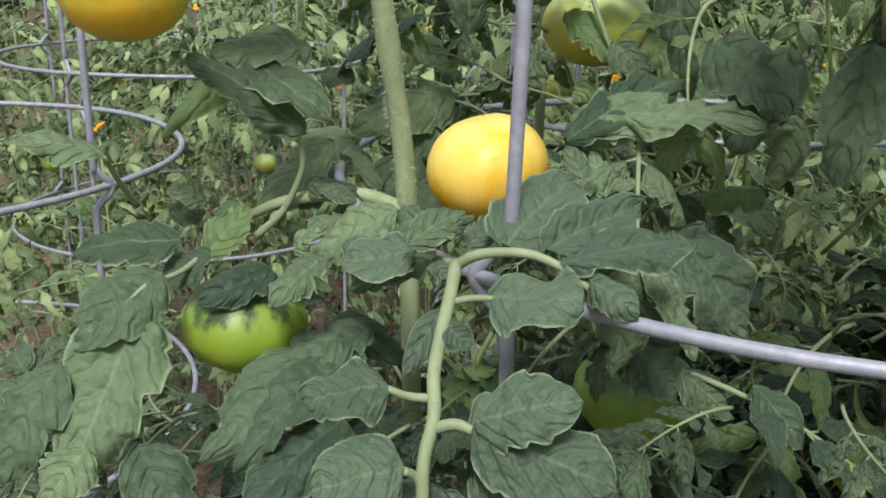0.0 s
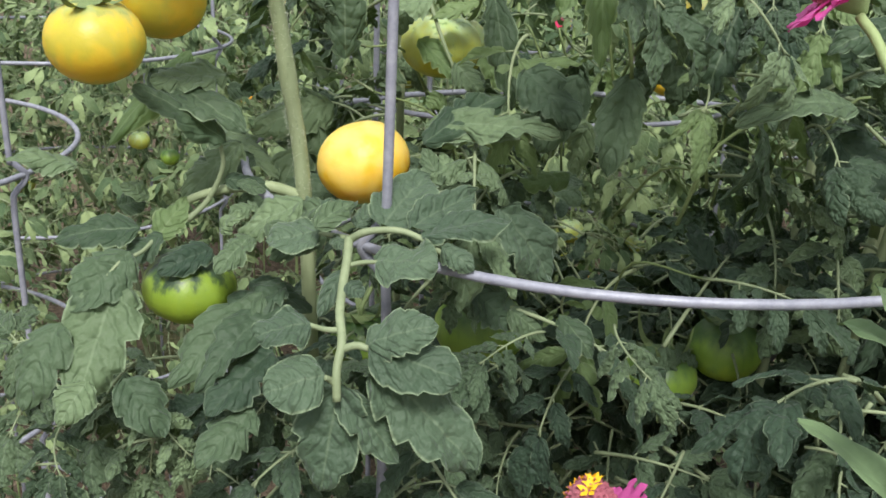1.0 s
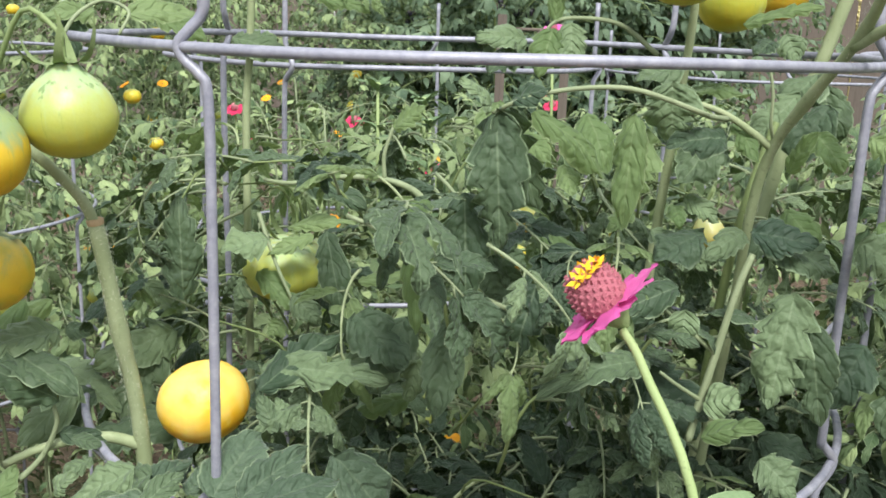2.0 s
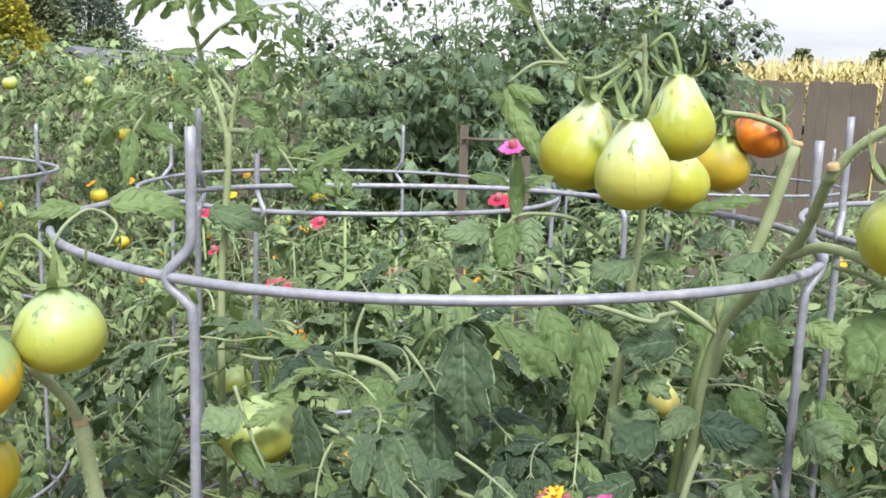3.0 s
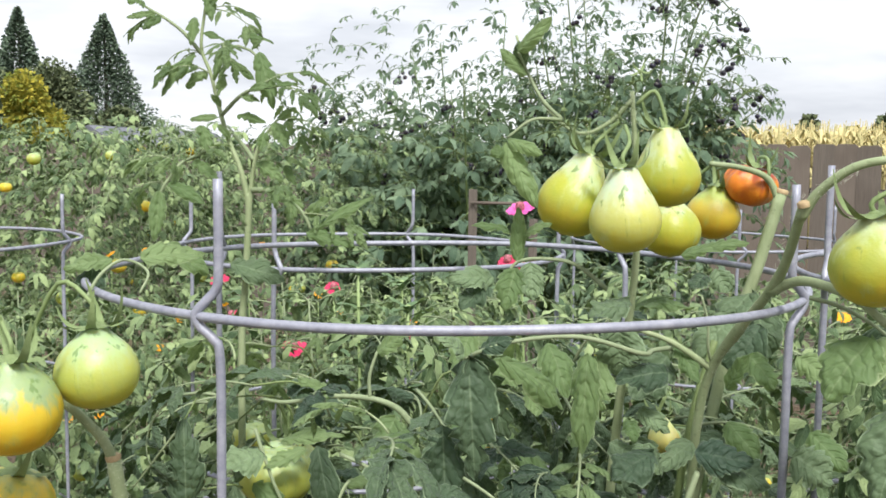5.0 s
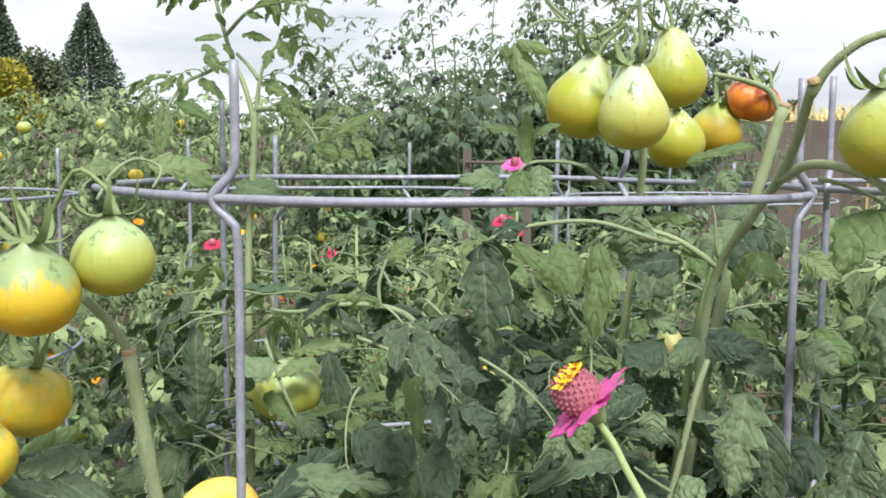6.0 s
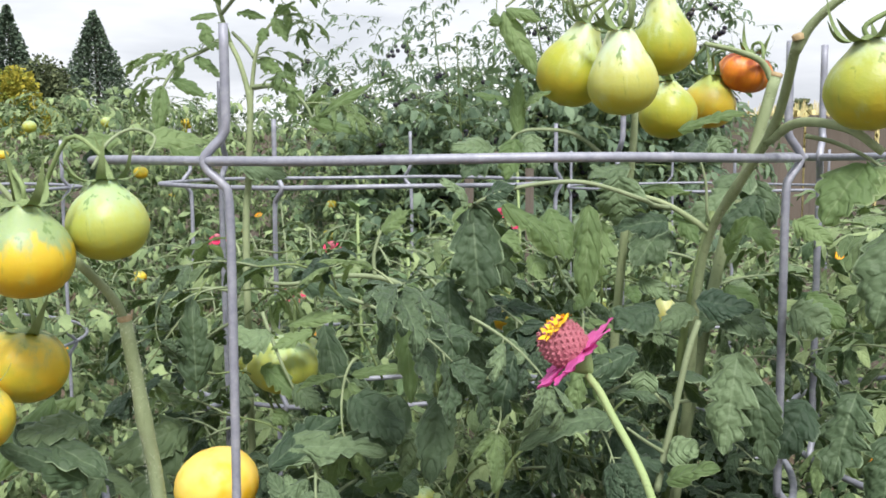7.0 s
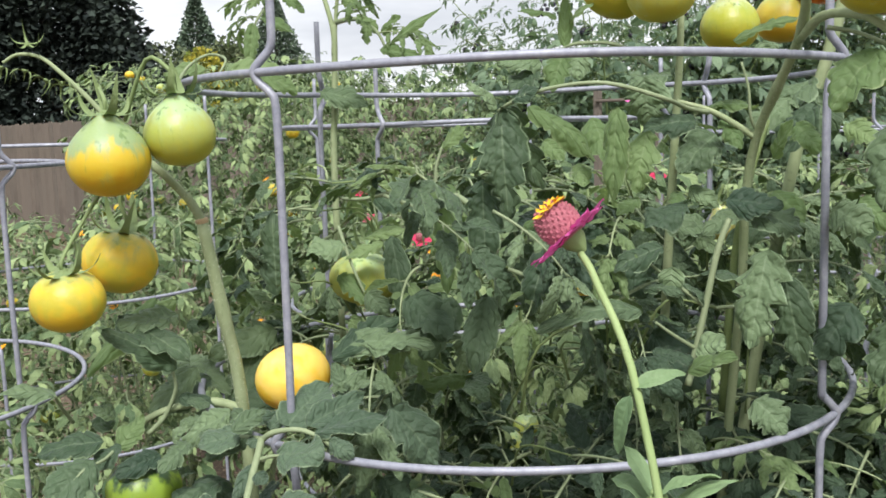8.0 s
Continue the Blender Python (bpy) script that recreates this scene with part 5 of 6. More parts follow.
blade((0.336, -0.178, 1.495), (0.312, -0.199, 1.461), 0.038, mat=LEAF_PALE, notch=0.2)
# the leaves at the left of the near cage
blade((-0.114, -0.125, 1.353), (-0.135, -0.155, 1.347), 0.034, notch=0.2)
blade((-0.160, -0.169, 1.310), (-0.167, -0.162, 1.386), 0.033, notch=0.25, curl=0.6)
blade((-0.202, -0.250, 1.304), (-0.220, -0.300, 1.303), 0.034, notch=0.25)
blade((-0.236, -0.284, 1.306), (-0.161, -0.281, 1.277), 0.038, notch=0.25)
blade((-0.200, -0.125, 1.266), (-0.235, -0.183, 1.249), 0.042, notch=0.25)
blade((-0.215, -0.132, 1.256), (-0.211, -0.180, 1.205), 0.042, notch=0.25)
blade((-0.234, -0.185, 1.230), (-0.262, -0.231, 1.203), 0.041, notch=0.25)
blade((-0.295, -0.164, 1.238), (-0.216, -0.180, 1.215), 0.035, notch=0.2)
blade((-0.166, -0.162, 1.209), (-0.229, -0.209, 1.199), 0.041, notch=0.2, mat=LEAF_DARK)
blade((-0.121, -0.324, 1.226), (-0.121, -0.355, 1.212), 0.021, notch=0.2)
blade((-0.165, -0.266, 1.223), (-0.172, -0.286, 1.218), 0.016, notch=0.2)
blade((-0.115, -0.317, 1.233), (-0.082, -0.323, 1.225), 0.017, notch=0.1)
blade((-0.216, -0.311, 1.230), (-0.225, -0.326, 1.240), 0.017, notch=0.1)
blade((-0.069, -0.332, 1.244), (-0.062, -0.304, 1.254), 0.018, notch=0.15)
blade((-0.179, -0.269, 1.237), (-0.162, -0.260, 1.231), 0.012, round_=0.95, notch=0.012, fold=0.12, curl=0.22)
blade((-0.100, -0.300, 1.246), (-0.135, -0.318, 1.222), 0.032, notch=0.2)
blade((-0.222, -0.212, 1.246), (-0.252, -0.245, 1.206), 0.036, notch=0.2)
blade((-0.085, -0.292, 1.236), (-0.112, -0.318, 1.212), 0.028, notch=0.15, mat=LEAF_DARK)
blade((-0.085, -0.303, 1.246), (-0.122, -0.302, 1.220), 0.030, notch=0.15)
# pale leaves on the truss and on the shoot beside it
stem([(0.118, -0.068, 1.632), (0.103, -0.072, 1.647), (0.091, -0.073, 1.668), (0.086, -0.084, 1.683)], 0.0016, 0.001, "leafstalk")
stem([(0.118, -0.068, 1.632), (0.099, -0.086, 1.631), (0.083, -0.098, 1.617)], 0.0014, 0.0009, "leafstalk")
blade((0.081, -0.099, 1.613), (0.108, -0.100, 1.565), 0.020, mat=LEAF_PALE, notch=0.1, curl=0.9)
blade((0.083, -0.098, 1.615), (0.112, -0.105, 1.605), 0.014, mat=LEAF_PALE, notch=0.1, curl=0.9)
blade((0.086, -0.084, 1.683), (0.113, -0.093, 1.707), 0.016, mat=LEAF_PALE, notch=0.1, curl=0.9)
blade((0.087, -0.074, 1.672), (0.086, -0.083, 1.691), 0.013, notch=0.1)
blade((0.091, -0.074, 1.666), (0.073, -0.088, 1.685), 0.013, mat=LEAF_PALE, notch=0.1, curl=0.9)
blade((0.079, -0.106, 1.601), (0.076, -0.106, 1.611), 0.012, mat=LEAF_PALE, notch=0.1, curl=0.9)
stem([(0.156, -0.060, 1.500), (0.131, -0.066, 1.519), (0.106, -0.074, 1.523), (0.088, -0.080, 1.520), (0.079, -0.085, 1.507)], 0.0018, 0.0012, "leafstalk")
blade((0.088, -0.080, 1.520), (0.087, -0.076, 1.563), 0.014, mat=LEAF_PALE, notch=0.1, curl=0.9)
blade((0.081, -0.080, 1.544), (0.060, -0.108, 1.550), 0.012, mat=LEAF_PALE, notch=0.2)
blade((0.092, -0.077, 1.541), (0.116, -0.089, 1.552), 0.013, mat=LEAF_PALE, notch=0.15)
blade((0.087, -0.081, 1.516), (0.083, -0.097, 1.484), 0.025, mat=LEAF_PALE, notch=0.2)
blade((0.098, -0.077, 1.520), (0.104, -0.089, 1.492), 0.023, notch=0.2)
blade((0.071, -0.088, 1.507), (0.045, -0.118, 1.508), 0.025, notch=0.2)
blade((0.067, -0.090, 1.503), (0.054, -0.117, 1.485), 0.025, notch=0.25)
blade((0.205, 0.012, 1.522), (0.257, -0.000, 1.537), 0.018, notch=0.3, mat=LEAF_PALE)
blade((0.175, -0.075, 1.493), (0.151, -0.106, 1.484), 0.029, notch=0.25)
blade((0.236, -0.031, 1.517), (0.245, -0.040, 1.500), 0.021, notch=0.1)
blade((0.228, -0.034, 1.513), (0.219, -0.049, 1.502), 0.019, notch=0.1)
# leaves on the ring at the far left
stem([(-0.180, -0.259, 1.494), (-0.177, -0.245, 1.513), (-0.168, -0.230, 1.523), (-0.138, -0.242, 1.517), (-0.136, -0.254, 1.503)], 0.0014, 0.0009, "leafstalk")
blade((-0.209, -0.160, 1.515), (-0.183, -0.109, 1.517), 0.025, mat=LEAF_PALE, notch=0.2)
blade((-0.216, -0.184, 1.517), (-0.237, -0.213, 1.511), 0.019, mat=LEAF_PALE, notch=0.2)
blade((-0.230, -0.189, 1.513), (-0.226, -0.202, 1.481), 0.025, notch=0.2)
blade((-0.231, -0.103, 1.519), (-0.201, -0.075, 1.496), 0.029, mat=LEAF_PALE, notch=0.2)
blade((-0.211, -0.025, 1.499), (-0.161, -0.010, 1.484), 0.031, notch=0.2)
blade((0.261, 0.059, 1.489), (0.236, 0.026, 1.455), 0.037, notch=0.25)
blade((0.265, 0.060, 1.479), (0.276, 0.048, 1.434), 0.038, notch=0.25)
blade((0.248, 0.032, 1.473), (0.220, -0.002, 1.440), 0.034, notch=0.25)
blade((0.270, 0.018, 1.468), (0.247, -0.006, 1.421), 0.036, notch=0.25, mat=LEAF_DARK)
blade((0.201, -0.030, 1.445), (0.180, -0.061, 1.415), 0.039, notch=0.25)
blade((0.154, -0.066, 1.449), (0.150, -0.084, 1.401), 0.034, notch=0.25, mat=LEAF_PALE)
blade((0.118, -0.098, 1.461), (0.139, -0.117, 1.426), 0.029, notch=0.25, mat=LEAF_PALE, curl=0.8)
blade((-0.004, -0.105, 1.391), (-0.011, -0.133, 1.354), 0.032, notch=0.25, mat=LEAF_PALE)
blade((-0.128, -0.061, 1.395), (-0.063, -0.063, 1.372), 0.029, notch=0.25)
# leaves before the small pale fruit, and stalks across the plant's middle
blade((0.246, 0.009, 1.373), (0.206, -0.017, 1.352), 0.029, notch=0.2, mat=LEAF_DARK)
stem([(-0.133, -0.108, 1.368), (-0.123, -0.112, 1.349), (-0.111, -0.115, 1.326), (-0.099, -0.114, 1.302)], 0.0018, 0.0012, "leafstalk")
blade((-0.132, -0.112, 1.322), (-0.092, -0.112, 1.292), 0.022, notch=0.2, mat=LEAF_PALE)
blade((-0.091, -0.095, 1.352), (-0.120, -0.117, 1.338), 0.017, notch=0.2, mat=LEAF_PALE)
blade((-0.099, -0.113, 1.307), (-0.074, -0.117, 1.288), 0.024, notch=0.2)
blade((-0.139, -0.111, 1.353), (-0.141, -0.125, 1.326), 0.019, notch=0.2)
blade((0.180, -0.037, 1.400), (0.206, -0.041, 1.386), 0.019, notch=0.2)
blade((0.048, 0.091, 1.373), (0.047, 0.074, 1.316), 0.031, notch=0.2)
blade((0.176, -0.015, 1.372), (0.198, -0.021, 1.343), 0.024, notch=0.2)
stem([(0.002, -0.083, 1.380), (-0.012, -0.086, 1.394), (-0.033, -0.092, 1.401), (-0.066, -0.098, 1.401), (-0.103, -0.106, 1.394), (-0.129, -0.105, 1.394)], 0.003, 0.0014, "leafstalk")
stem([(-0.033, -0.092, 1.401), (-0.034, -0.091, 1.420), (-0.029, -0.087, 1.440)], 0.0018, 0.0012, "leafstalk")
blade((-0.029, -0.087, 1.439), (-0.003, -0.086, 1.458), 0.020, mat=LEAF_PALE, notch=0.2)
blade((-0.066, -0.098, 1.401), (-0.085, -0.119, 1.418), 0.018, mat=LEAF_PALE, notch=0.2)
blade((0.000, -0.094, 1.383), (-0.016, -0.122, 1.376), 0.022, mat=LEAF_PALE, notch=0.2, curl=1.0)
blade((0.003, -0.094, 1.379), (0.010, -0.117, 1.342), 0.026, mat=LEAF_PALE, notch=0.2, curl=0.9)
blade((0.057, -0.096, 1.381), (0.026, -0.119, 1.367), 0.026, notch=0.2)
blade((-0.120, -0.085, 1.353), (-0.062, -0.085, 1.364), 0.019, notch=0.25, mat=LEAF_PALE)
blade((0.103, -0.087, 1.423), (0.114, -0.106, 1.406), 0.018, notch=0.18, mat=LEAF_PALE)
blade((0.148, -0.074, 1.394), (0.140, -0.100, 1.383), 0.017, notch=0.18, mat=LEAF_PALE)
blade((0.163, -0.071, 1.381), (0.200, -0.081, 1.365), 0.029, notch=0.2)
blade((0.176, -0.064, 1.398), (0.185, -0.084, 1.388), 0.015, notch=0.18, mat=LEAF_PALE)
blade((0.193, -0.061, 1.381), (0.189, -0.086, 1.359), 0.025, notch=0.2)
blade((0.225, -0.050, 1.382), (0.204, -0.080, 1.367), 0.023, notch=0.2)
blade((0.249, -0.040, 1.399), (0.274, -0.055, 1.376), 0.025, notch=0.18, mat=LEAF_PALE)
blade((0.263, -0.029, 1.450), (0.283, -0.046, 1.430), 0.025, notch=0.18, mat=LEAF_PALE)
blade((0.210, -0.046, 1.458), (0.228, -0.064, 1.433), 0.018, notch=0.18, mat=LEAF_PALE)
blade((0.310, -0.020, 1.391), (0.337, -0.035, 1.369), 0.025, notch=0.18, mat=LEAF_PALE)
blade((0.299, -0.017, 1.450), (0.326, -0.031, 1.434), 0.023, notch=0.18, mat=LEAF_PALE)
blade((0.248, -0.037, 1.424), (0.263, -0.050, 1.454), 0.017, notch=0.18, mat=LEAF_PALE)
blade((0.074, -0.094, 1.444), (0.097, -0.109, 1.428), 0.019, notch=0.18, mat=LEAF_PALE)
blade((0.056, -0.097, 1.465), (0.052, -0.123, 1.436), 0.023, notch=0.18, mat=LEAF_PALE)
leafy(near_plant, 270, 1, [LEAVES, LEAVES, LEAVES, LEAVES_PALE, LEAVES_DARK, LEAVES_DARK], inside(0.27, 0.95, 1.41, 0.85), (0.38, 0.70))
def box(x0, x1, y0, y1, z0, z1):
    return lambda rng: (rng.uniform(x0, x1), rng.uniform(y0, y1), rng.uniform(z0, z1))


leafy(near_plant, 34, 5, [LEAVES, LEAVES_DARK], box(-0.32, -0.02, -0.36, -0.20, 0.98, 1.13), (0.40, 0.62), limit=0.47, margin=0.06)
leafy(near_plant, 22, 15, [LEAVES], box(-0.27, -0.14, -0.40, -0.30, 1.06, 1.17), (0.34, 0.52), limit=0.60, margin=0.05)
# low leaves coloured dark to put shade in at the right and below
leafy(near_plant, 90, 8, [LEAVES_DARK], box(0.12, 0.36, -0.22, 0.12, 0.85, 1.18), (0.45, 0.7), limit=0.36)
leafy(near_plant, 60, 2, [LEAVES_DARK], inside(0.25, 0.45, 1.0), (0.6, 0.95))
# inner leaf mass, its dark colour standing in for shade inside the plant
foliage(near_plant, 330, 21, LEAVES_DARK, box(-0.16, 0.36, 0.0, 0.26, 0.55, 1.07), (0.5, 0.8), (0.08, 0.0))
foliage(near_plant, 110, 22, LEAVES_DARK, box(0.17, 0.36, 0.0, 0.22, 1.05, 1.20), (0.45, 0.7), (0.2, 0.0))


# ---- zinnias ----
def petal_mesh(seed, length=1.0, width=0.5, mat=PETAL):
    rng = random.Random(seed)
    v, f, uv = leaflet(length, width * 1.3, rng, 9, 3, 1, 0.0, 0.03, -0.10, -0.08, 0.05, 1.0)
    return Geo().add(v, f, uv).mesh("petal", [mat])


PETALS = [petal_mesh(i) for i in range(3)]
PETALS_RED = [petal_mesh(i, mat=PETAL_RED) for i in range(2)]
PETALS_GOLD = [petal_mesh(i, 1.0, 0.7, MARIGOLD) for i in range(2)]


def lance_leaf(seed, mat=LEAF_ZINNIA):
    rng = random.Random(seed)
    return Geo().add(*leaflet(0.07, 0.023, rng, 12, 3, 1, 0.0, rng.uniform(0.2, 0.8), 0.40, 0.2, 0.08, 0.15)).mesh("leaf", [mat])


LANCE = [lance_leaf(i) for i in range(4)]


def cone_mesh():
    g = Geo().add(*lathe([(0.75, -0.1), (0.95, 0.25), (1.0, 0.6), (0.9, 1.0), (0.66, 1.35), (0.3, 1.55), (0.0, 1.6)], 16))
    rng = random.Random(2)
    for i in range(150):
        s = (i + 0.5) / 150
        a = i * 2.39996
        z = 0.1 + 1.45 * s
        r = 1.0 * (1 - max(0, (z - 0.6) / 1.02) ** 2) ** 0.5 if z > 0.6 else 0.85 + 0.25 * z
        p = Vector((r * math.cos(a), r * math.sin(a), z))
        d = Vector((math.cos(a), math.sin(a), 0.5)).normalized()
        x = Vector((-math.sin(a), math.cos(a), 0)) * 0.075
        y = d.cross(x).normalized() * 0.085
        g.add([p - x, p - y, p + x, p + y, p + d * 0.16], [(0, 1, 4), (1, 2, 4), (2, 3, 4), (3, 0, 4)])
    return g.mesh("cone", [CONE], False)


CONE_MESH = cone_mesh()


BRACTS = Geo().add(*lathe([(0.12, -1.3), (0.4, -1.0), (0.75, -0.5), (0.85, 0.0)], 12, 6, 0.04)).mesh("receptacle", [STEM_ZINNIA])
BRACT = Geo().add([(0.58, -0.28, 0.0), (0.58, 0.28, 0.0), (0.92, 0.22, 0.45), (1.0, 0.0, 0.60), (0.92, -0.22, 0.45)], [(0, 1, 2, 3, 4)]).mesh("bract", [STEM_ZINNIA])


def flower_head(plant, at, axis, radius, petals, count, cone=0.42, florets=6, seed=0, name="flower"):
    rng = random.Random(seed)
    m = Matrix.Translation(at) @ Vector((0, 0, 1)).rotation_difference(Vector(axis).normalized()).to_matrix().to_4x4() @ Matrix.Rotation(seed, 4, "Z")
    c = radius * cone
    bm = m @ Matrix.Diagonal((c * 0.8, c * 0.8, c * 0.8, 1))
    part("receptacle", BRACTS, plant, bm)
    for row, (z, r, n) in enumerate(((-0.20, 1.0, 10), (-0.6, 0.82, 8)) if florets else ()):
        for k in range(n):
            part("bract", BRACT, plant, bm @ Matrix.Rotation(2 * math.pi * (k + 0.5 * row) / n, 4, "Z") @ Matrix.Translation((0, 0, z)) @ Matrix.Diagonal((r, r, 1, 1)))
    if cone > 0.2:
        tagged(part("cone", CONE_MESH, plant, m @ Matrix.Diagonal((c, c, c * 1.25, 1))), kind="stuff")
    for k in range(count):
        a = 2 * math.pi * k / count + rng.uniform(-0.12, 0.12)
        lift = (k % 2) * 0.08
        pm = m @ Matrix.Rotation(a, 4, "Z") @ Matrix.Translation((0, c * 0.62, c * (0.0 + lift))) @ Matrix.Rotation(rng.uniform(-0.02, 0.10), 4, "X") @ Matrix.Diagonal((radius * 0.75, radius * 0.75 * rng.uniform(0.85, 1.05), radius * 0.75, 1))
        part("petal", petals[k % len(petals)], plant, pm)
    for k in range(florets):
        a = 2 * math.pi * k / florets * 0.62 + 2.2
        pm = m @ Matrix.Rotation(a, 4, "Z") @ Matrix.Translation((0, c * 0.70, c * 1.62))
        g = Geo()
        for j in range(5):
            b = 2 * math.pi * j / 5
            d = Vector((math.cos(b), math.sin(b), 0.35))
            s = Vector((-math.sin(b), math.cos(b), 0))
            g.add([(0, 0, 0), d * 0.30 - s * 0.16, d * 0.55 + Vector((0, 0, 0.05)), d * 0.30 + s * 0.16], [(0, 1, 2, 3)])
        part("floret", g.mesh("floret", [FLORET]), plant, pm @ Matrix.Rotation(-0.6, 4, "X") @ Matrix.Diagonal((c * 0.9, c * 0.9, c * 0.9, 1)))


zinnia = thing("zinnia", "pink zinnia with a tall maroon cone and yellow florets", "flower", (0.30, -0.36, 0))
part("stem", tube_mesh("stem", STEM_ZINNIA, [(0.30, -0.36, 0.0), (0.285, -0.37, 0.7), (0.262, -0.352, 1.15), (0.234, -0.334, 1.306), (0.201, -0.310, 1.365), (0.188, -0.301, 1.380)], 0.0026, 0.0022, 8, 6), zinnia)
flower_head(zinnia, (0.181, -0.300, 1.390), (-0.68, -0.13, 0.72), 0.031, PETALS, 14, 0.40, 7, 1)
for base, tip, size in (((0.232, -0.334, 1.311), (0.261, -0.322, 1.332), 0.46), ((0.230, -0.337, 1.308), (0.222, -0.345, 1.278), 0.50), ((0.262, -0.352, 1.15), (0.30, -0.37, 1.17), 0.9), ((0.262, -0.352, 1.15), (0.22, -0.33, 1.16), 0.9)):
    part("leaf", LANCE[len(zinnia.children) % 4], zinnia, leaf_pose(base, Vector(tip) - Vector(base), (-0.2, -0.8, 0.6), size))


low_zinnia = thing("zinnia", "pink zinnia with yellow florets low before the cage", "flower", (0.13, -0.35, 0))
part("stem", tube_mesh("stem", STEM_ZINNIA, [(0.135, -0.35, 0.0), (0.132, -0.35, 0.6), (0.124, -0.346, 1.116)], 0.0034, 0.0028, 8, 6), low_zinnia)
flower_head(low_zinnia, (0.119, -0.345, 1.130), (-0.68, -0.12, 0.70), 0.030, PETALS, 13, 0.40, 7, 2)
young = thing("zinnia", "young zinnia shoot with a whorl of pointed light green leaves", "flower", (0.27, -0.34, 0))
part("stem", tube_mesh("stem", STEM_ZINNIA, [(0.275, -0.33, 0.0), (0.265, -0.33, 0.7), (0.242, -0.325, 1.243)], 0.0035, 0.0028, 8, 5), young)
for i in range(14):
    a = i * 2.1 + 0.4
    h = 1.245 - (0.003 if i < 6 else 0.010) * i
    part("leaf", LANCE[i % 4], young, leaf_pose((0.242 + 0.0006 * i, -0.325, h), (math.cos(a), math.sin(a), 1.15 - 0.11 * i), (0, 0, 1), 0.55 + 0.055 * i))
for i in range(7):
    part("bud", Geo().add(*BODY["berry"][0]).mesh("bud", [STEM_ZINNIA]), young, Matrix.Translation((0.242 + 0.004 * math.cos(i * 2.4) * (i > 0), -0.325 + 0.004 * math.sin(i * 2.4) * (i > 0), 1.249 - 0.001 * i)) @ Matrix.Scale(0.0026, 4))


def young_zinnia(at, height, seed, size):
    """A zinnia not yet in flower: pairs of pointed light leaves up to a whorl round the bud."""
    rng = random.Random(seed)
    x, y = at
    z = thing("zinnia", "young zinnia with pointed light green leaves and no flower yet", "flower", (x, y, 0), "zinnias between the cages")
    part("stem", tube_mesh("stem", STEM_ZINNIA, [(x, y, 0), (x + 0.01, y, height * 0.6), (x, y, height)], 0.0038, 0.0026, 6, 5), z)
    for k in range(11):
        h = height - 0.006 - (0.004 if k < 4 else 0.030) * max(k - 2, 0)
        for side in (0, math.pi):
            a = k * 1.57 + side + rng.uniform(-0.3, 0.3)
            part("leaf", LANCE[(k + seed) % 4], z, leaf_pose((x, y, h), (math.cos(a), math.sin(a), 1.1 - 0.10 * k), (0, 0, 1), size * (0.55 + 0.05 * k)))
    part("bud", Geo().add(*BODY["berry"][0]).mesh("bud", [STEM_ZINNIA]), z, Matrix.Translation((x, y, height)) @ Matrix.Scale(0.006, 4))


def zinnia_plant(at, height, seed, petals, count=14, radius=0.03, label="red zinnia in bloom among light green leaves", cone=0.3, leaves=7):
    rng = random.Random(seed)
    x, y = at
    z = thing("zinnia", label, "flower", (x, y, 0), "zinnias between the cages")
    lean = (rng.uniform(-0.06, 0.06), rng.uniform(-0.06, 0.03))
    top = Vector((x + lean[0], y + lean[1], height))
    part("stem", tube_mesh("stem", STEM_ZINNIA, [(x, y, 0), (x + lean[0] * 0.2, y, height * 0.5), top], 0.004, 0.003, 6, 5), z)
    flower_head(z, top + Vector((0, 0, 0.012)), (rng.uniform(-0.4, 0.4), -0.5, 1), radius, petals, count, cone, 0, seed)
    for k in range(leaves):
        h = height * (0.98 - 0.085 * k) - 0.03
        p = Vector((x, y, 0)).lerp(top, h / height)
        a = k * 1.57 + seed
        for side in (0, math.pi):
            part("leaf", LANCE[(k + seed) % 4], z, leaf_pose(p, (math.cos(a + side), math.sin(a + side), 0.55), (0, 0, 1), 1.0 + 0.12 * k))


zinnia_plant((-0.79, 1.42), 1.25, 1, PETALS_RED)
zinnia_plant((-0.55, 1.10), 1.20, 2, PETALS_RED, label="red zinnia half hidden among leaves")
zinnia_plant((-0.185, 1.06), 1.495, 3, PETALS, radius=0.035, label="bright pink zinnia above the cages", cone=0.25)
zinnia_plant((-0.28, 1.35), 1.36, 4, PETALS_RED)
zinnia_plant((-0.62, 0.80), 1.22, 5, PETALS_RED)
zinnia_plant((-0.42, 1.7), 1.30, 6, PETALS_RED)
zinnia_plant((-1.05, 1.3), 1.28, 7, PETALS_RED)
zinnia_plant((-0.86, 1.02), 1.24, 9, PETALS_RED, radius=0.022)


young_zinnia((-0.30, 0.62), 1.40, 1, 1.0)
young_zinnia((-0.37, 0.60), 1.42, 2, 0.9)
young_zinnia((-0.24, 0.50), 1.38, 3, 0.9)


def marigold(at, height, seed):
    rng = random.Random(seed)
    x, y = at
    m = thing("marigold", "small yellow-orange marigold between the tomato plants", "flower", (x, y, 0), "marigolds between the cages")
    part("stem", tube_mesh("stem", STEM_ZINNIA, [(x, y, 0), (x + 0.01, y, height * 0.6), (x, y, height)], 0.0025, 0.002, 5, 3), m)
    flower_head(m, (x, y, height), (rng.uniform(-0.5, 0.5), -0.6, 1), 0.020, PETALS_GOLD, 11, 0.18, 0, seed)


rng = random.Random(12)
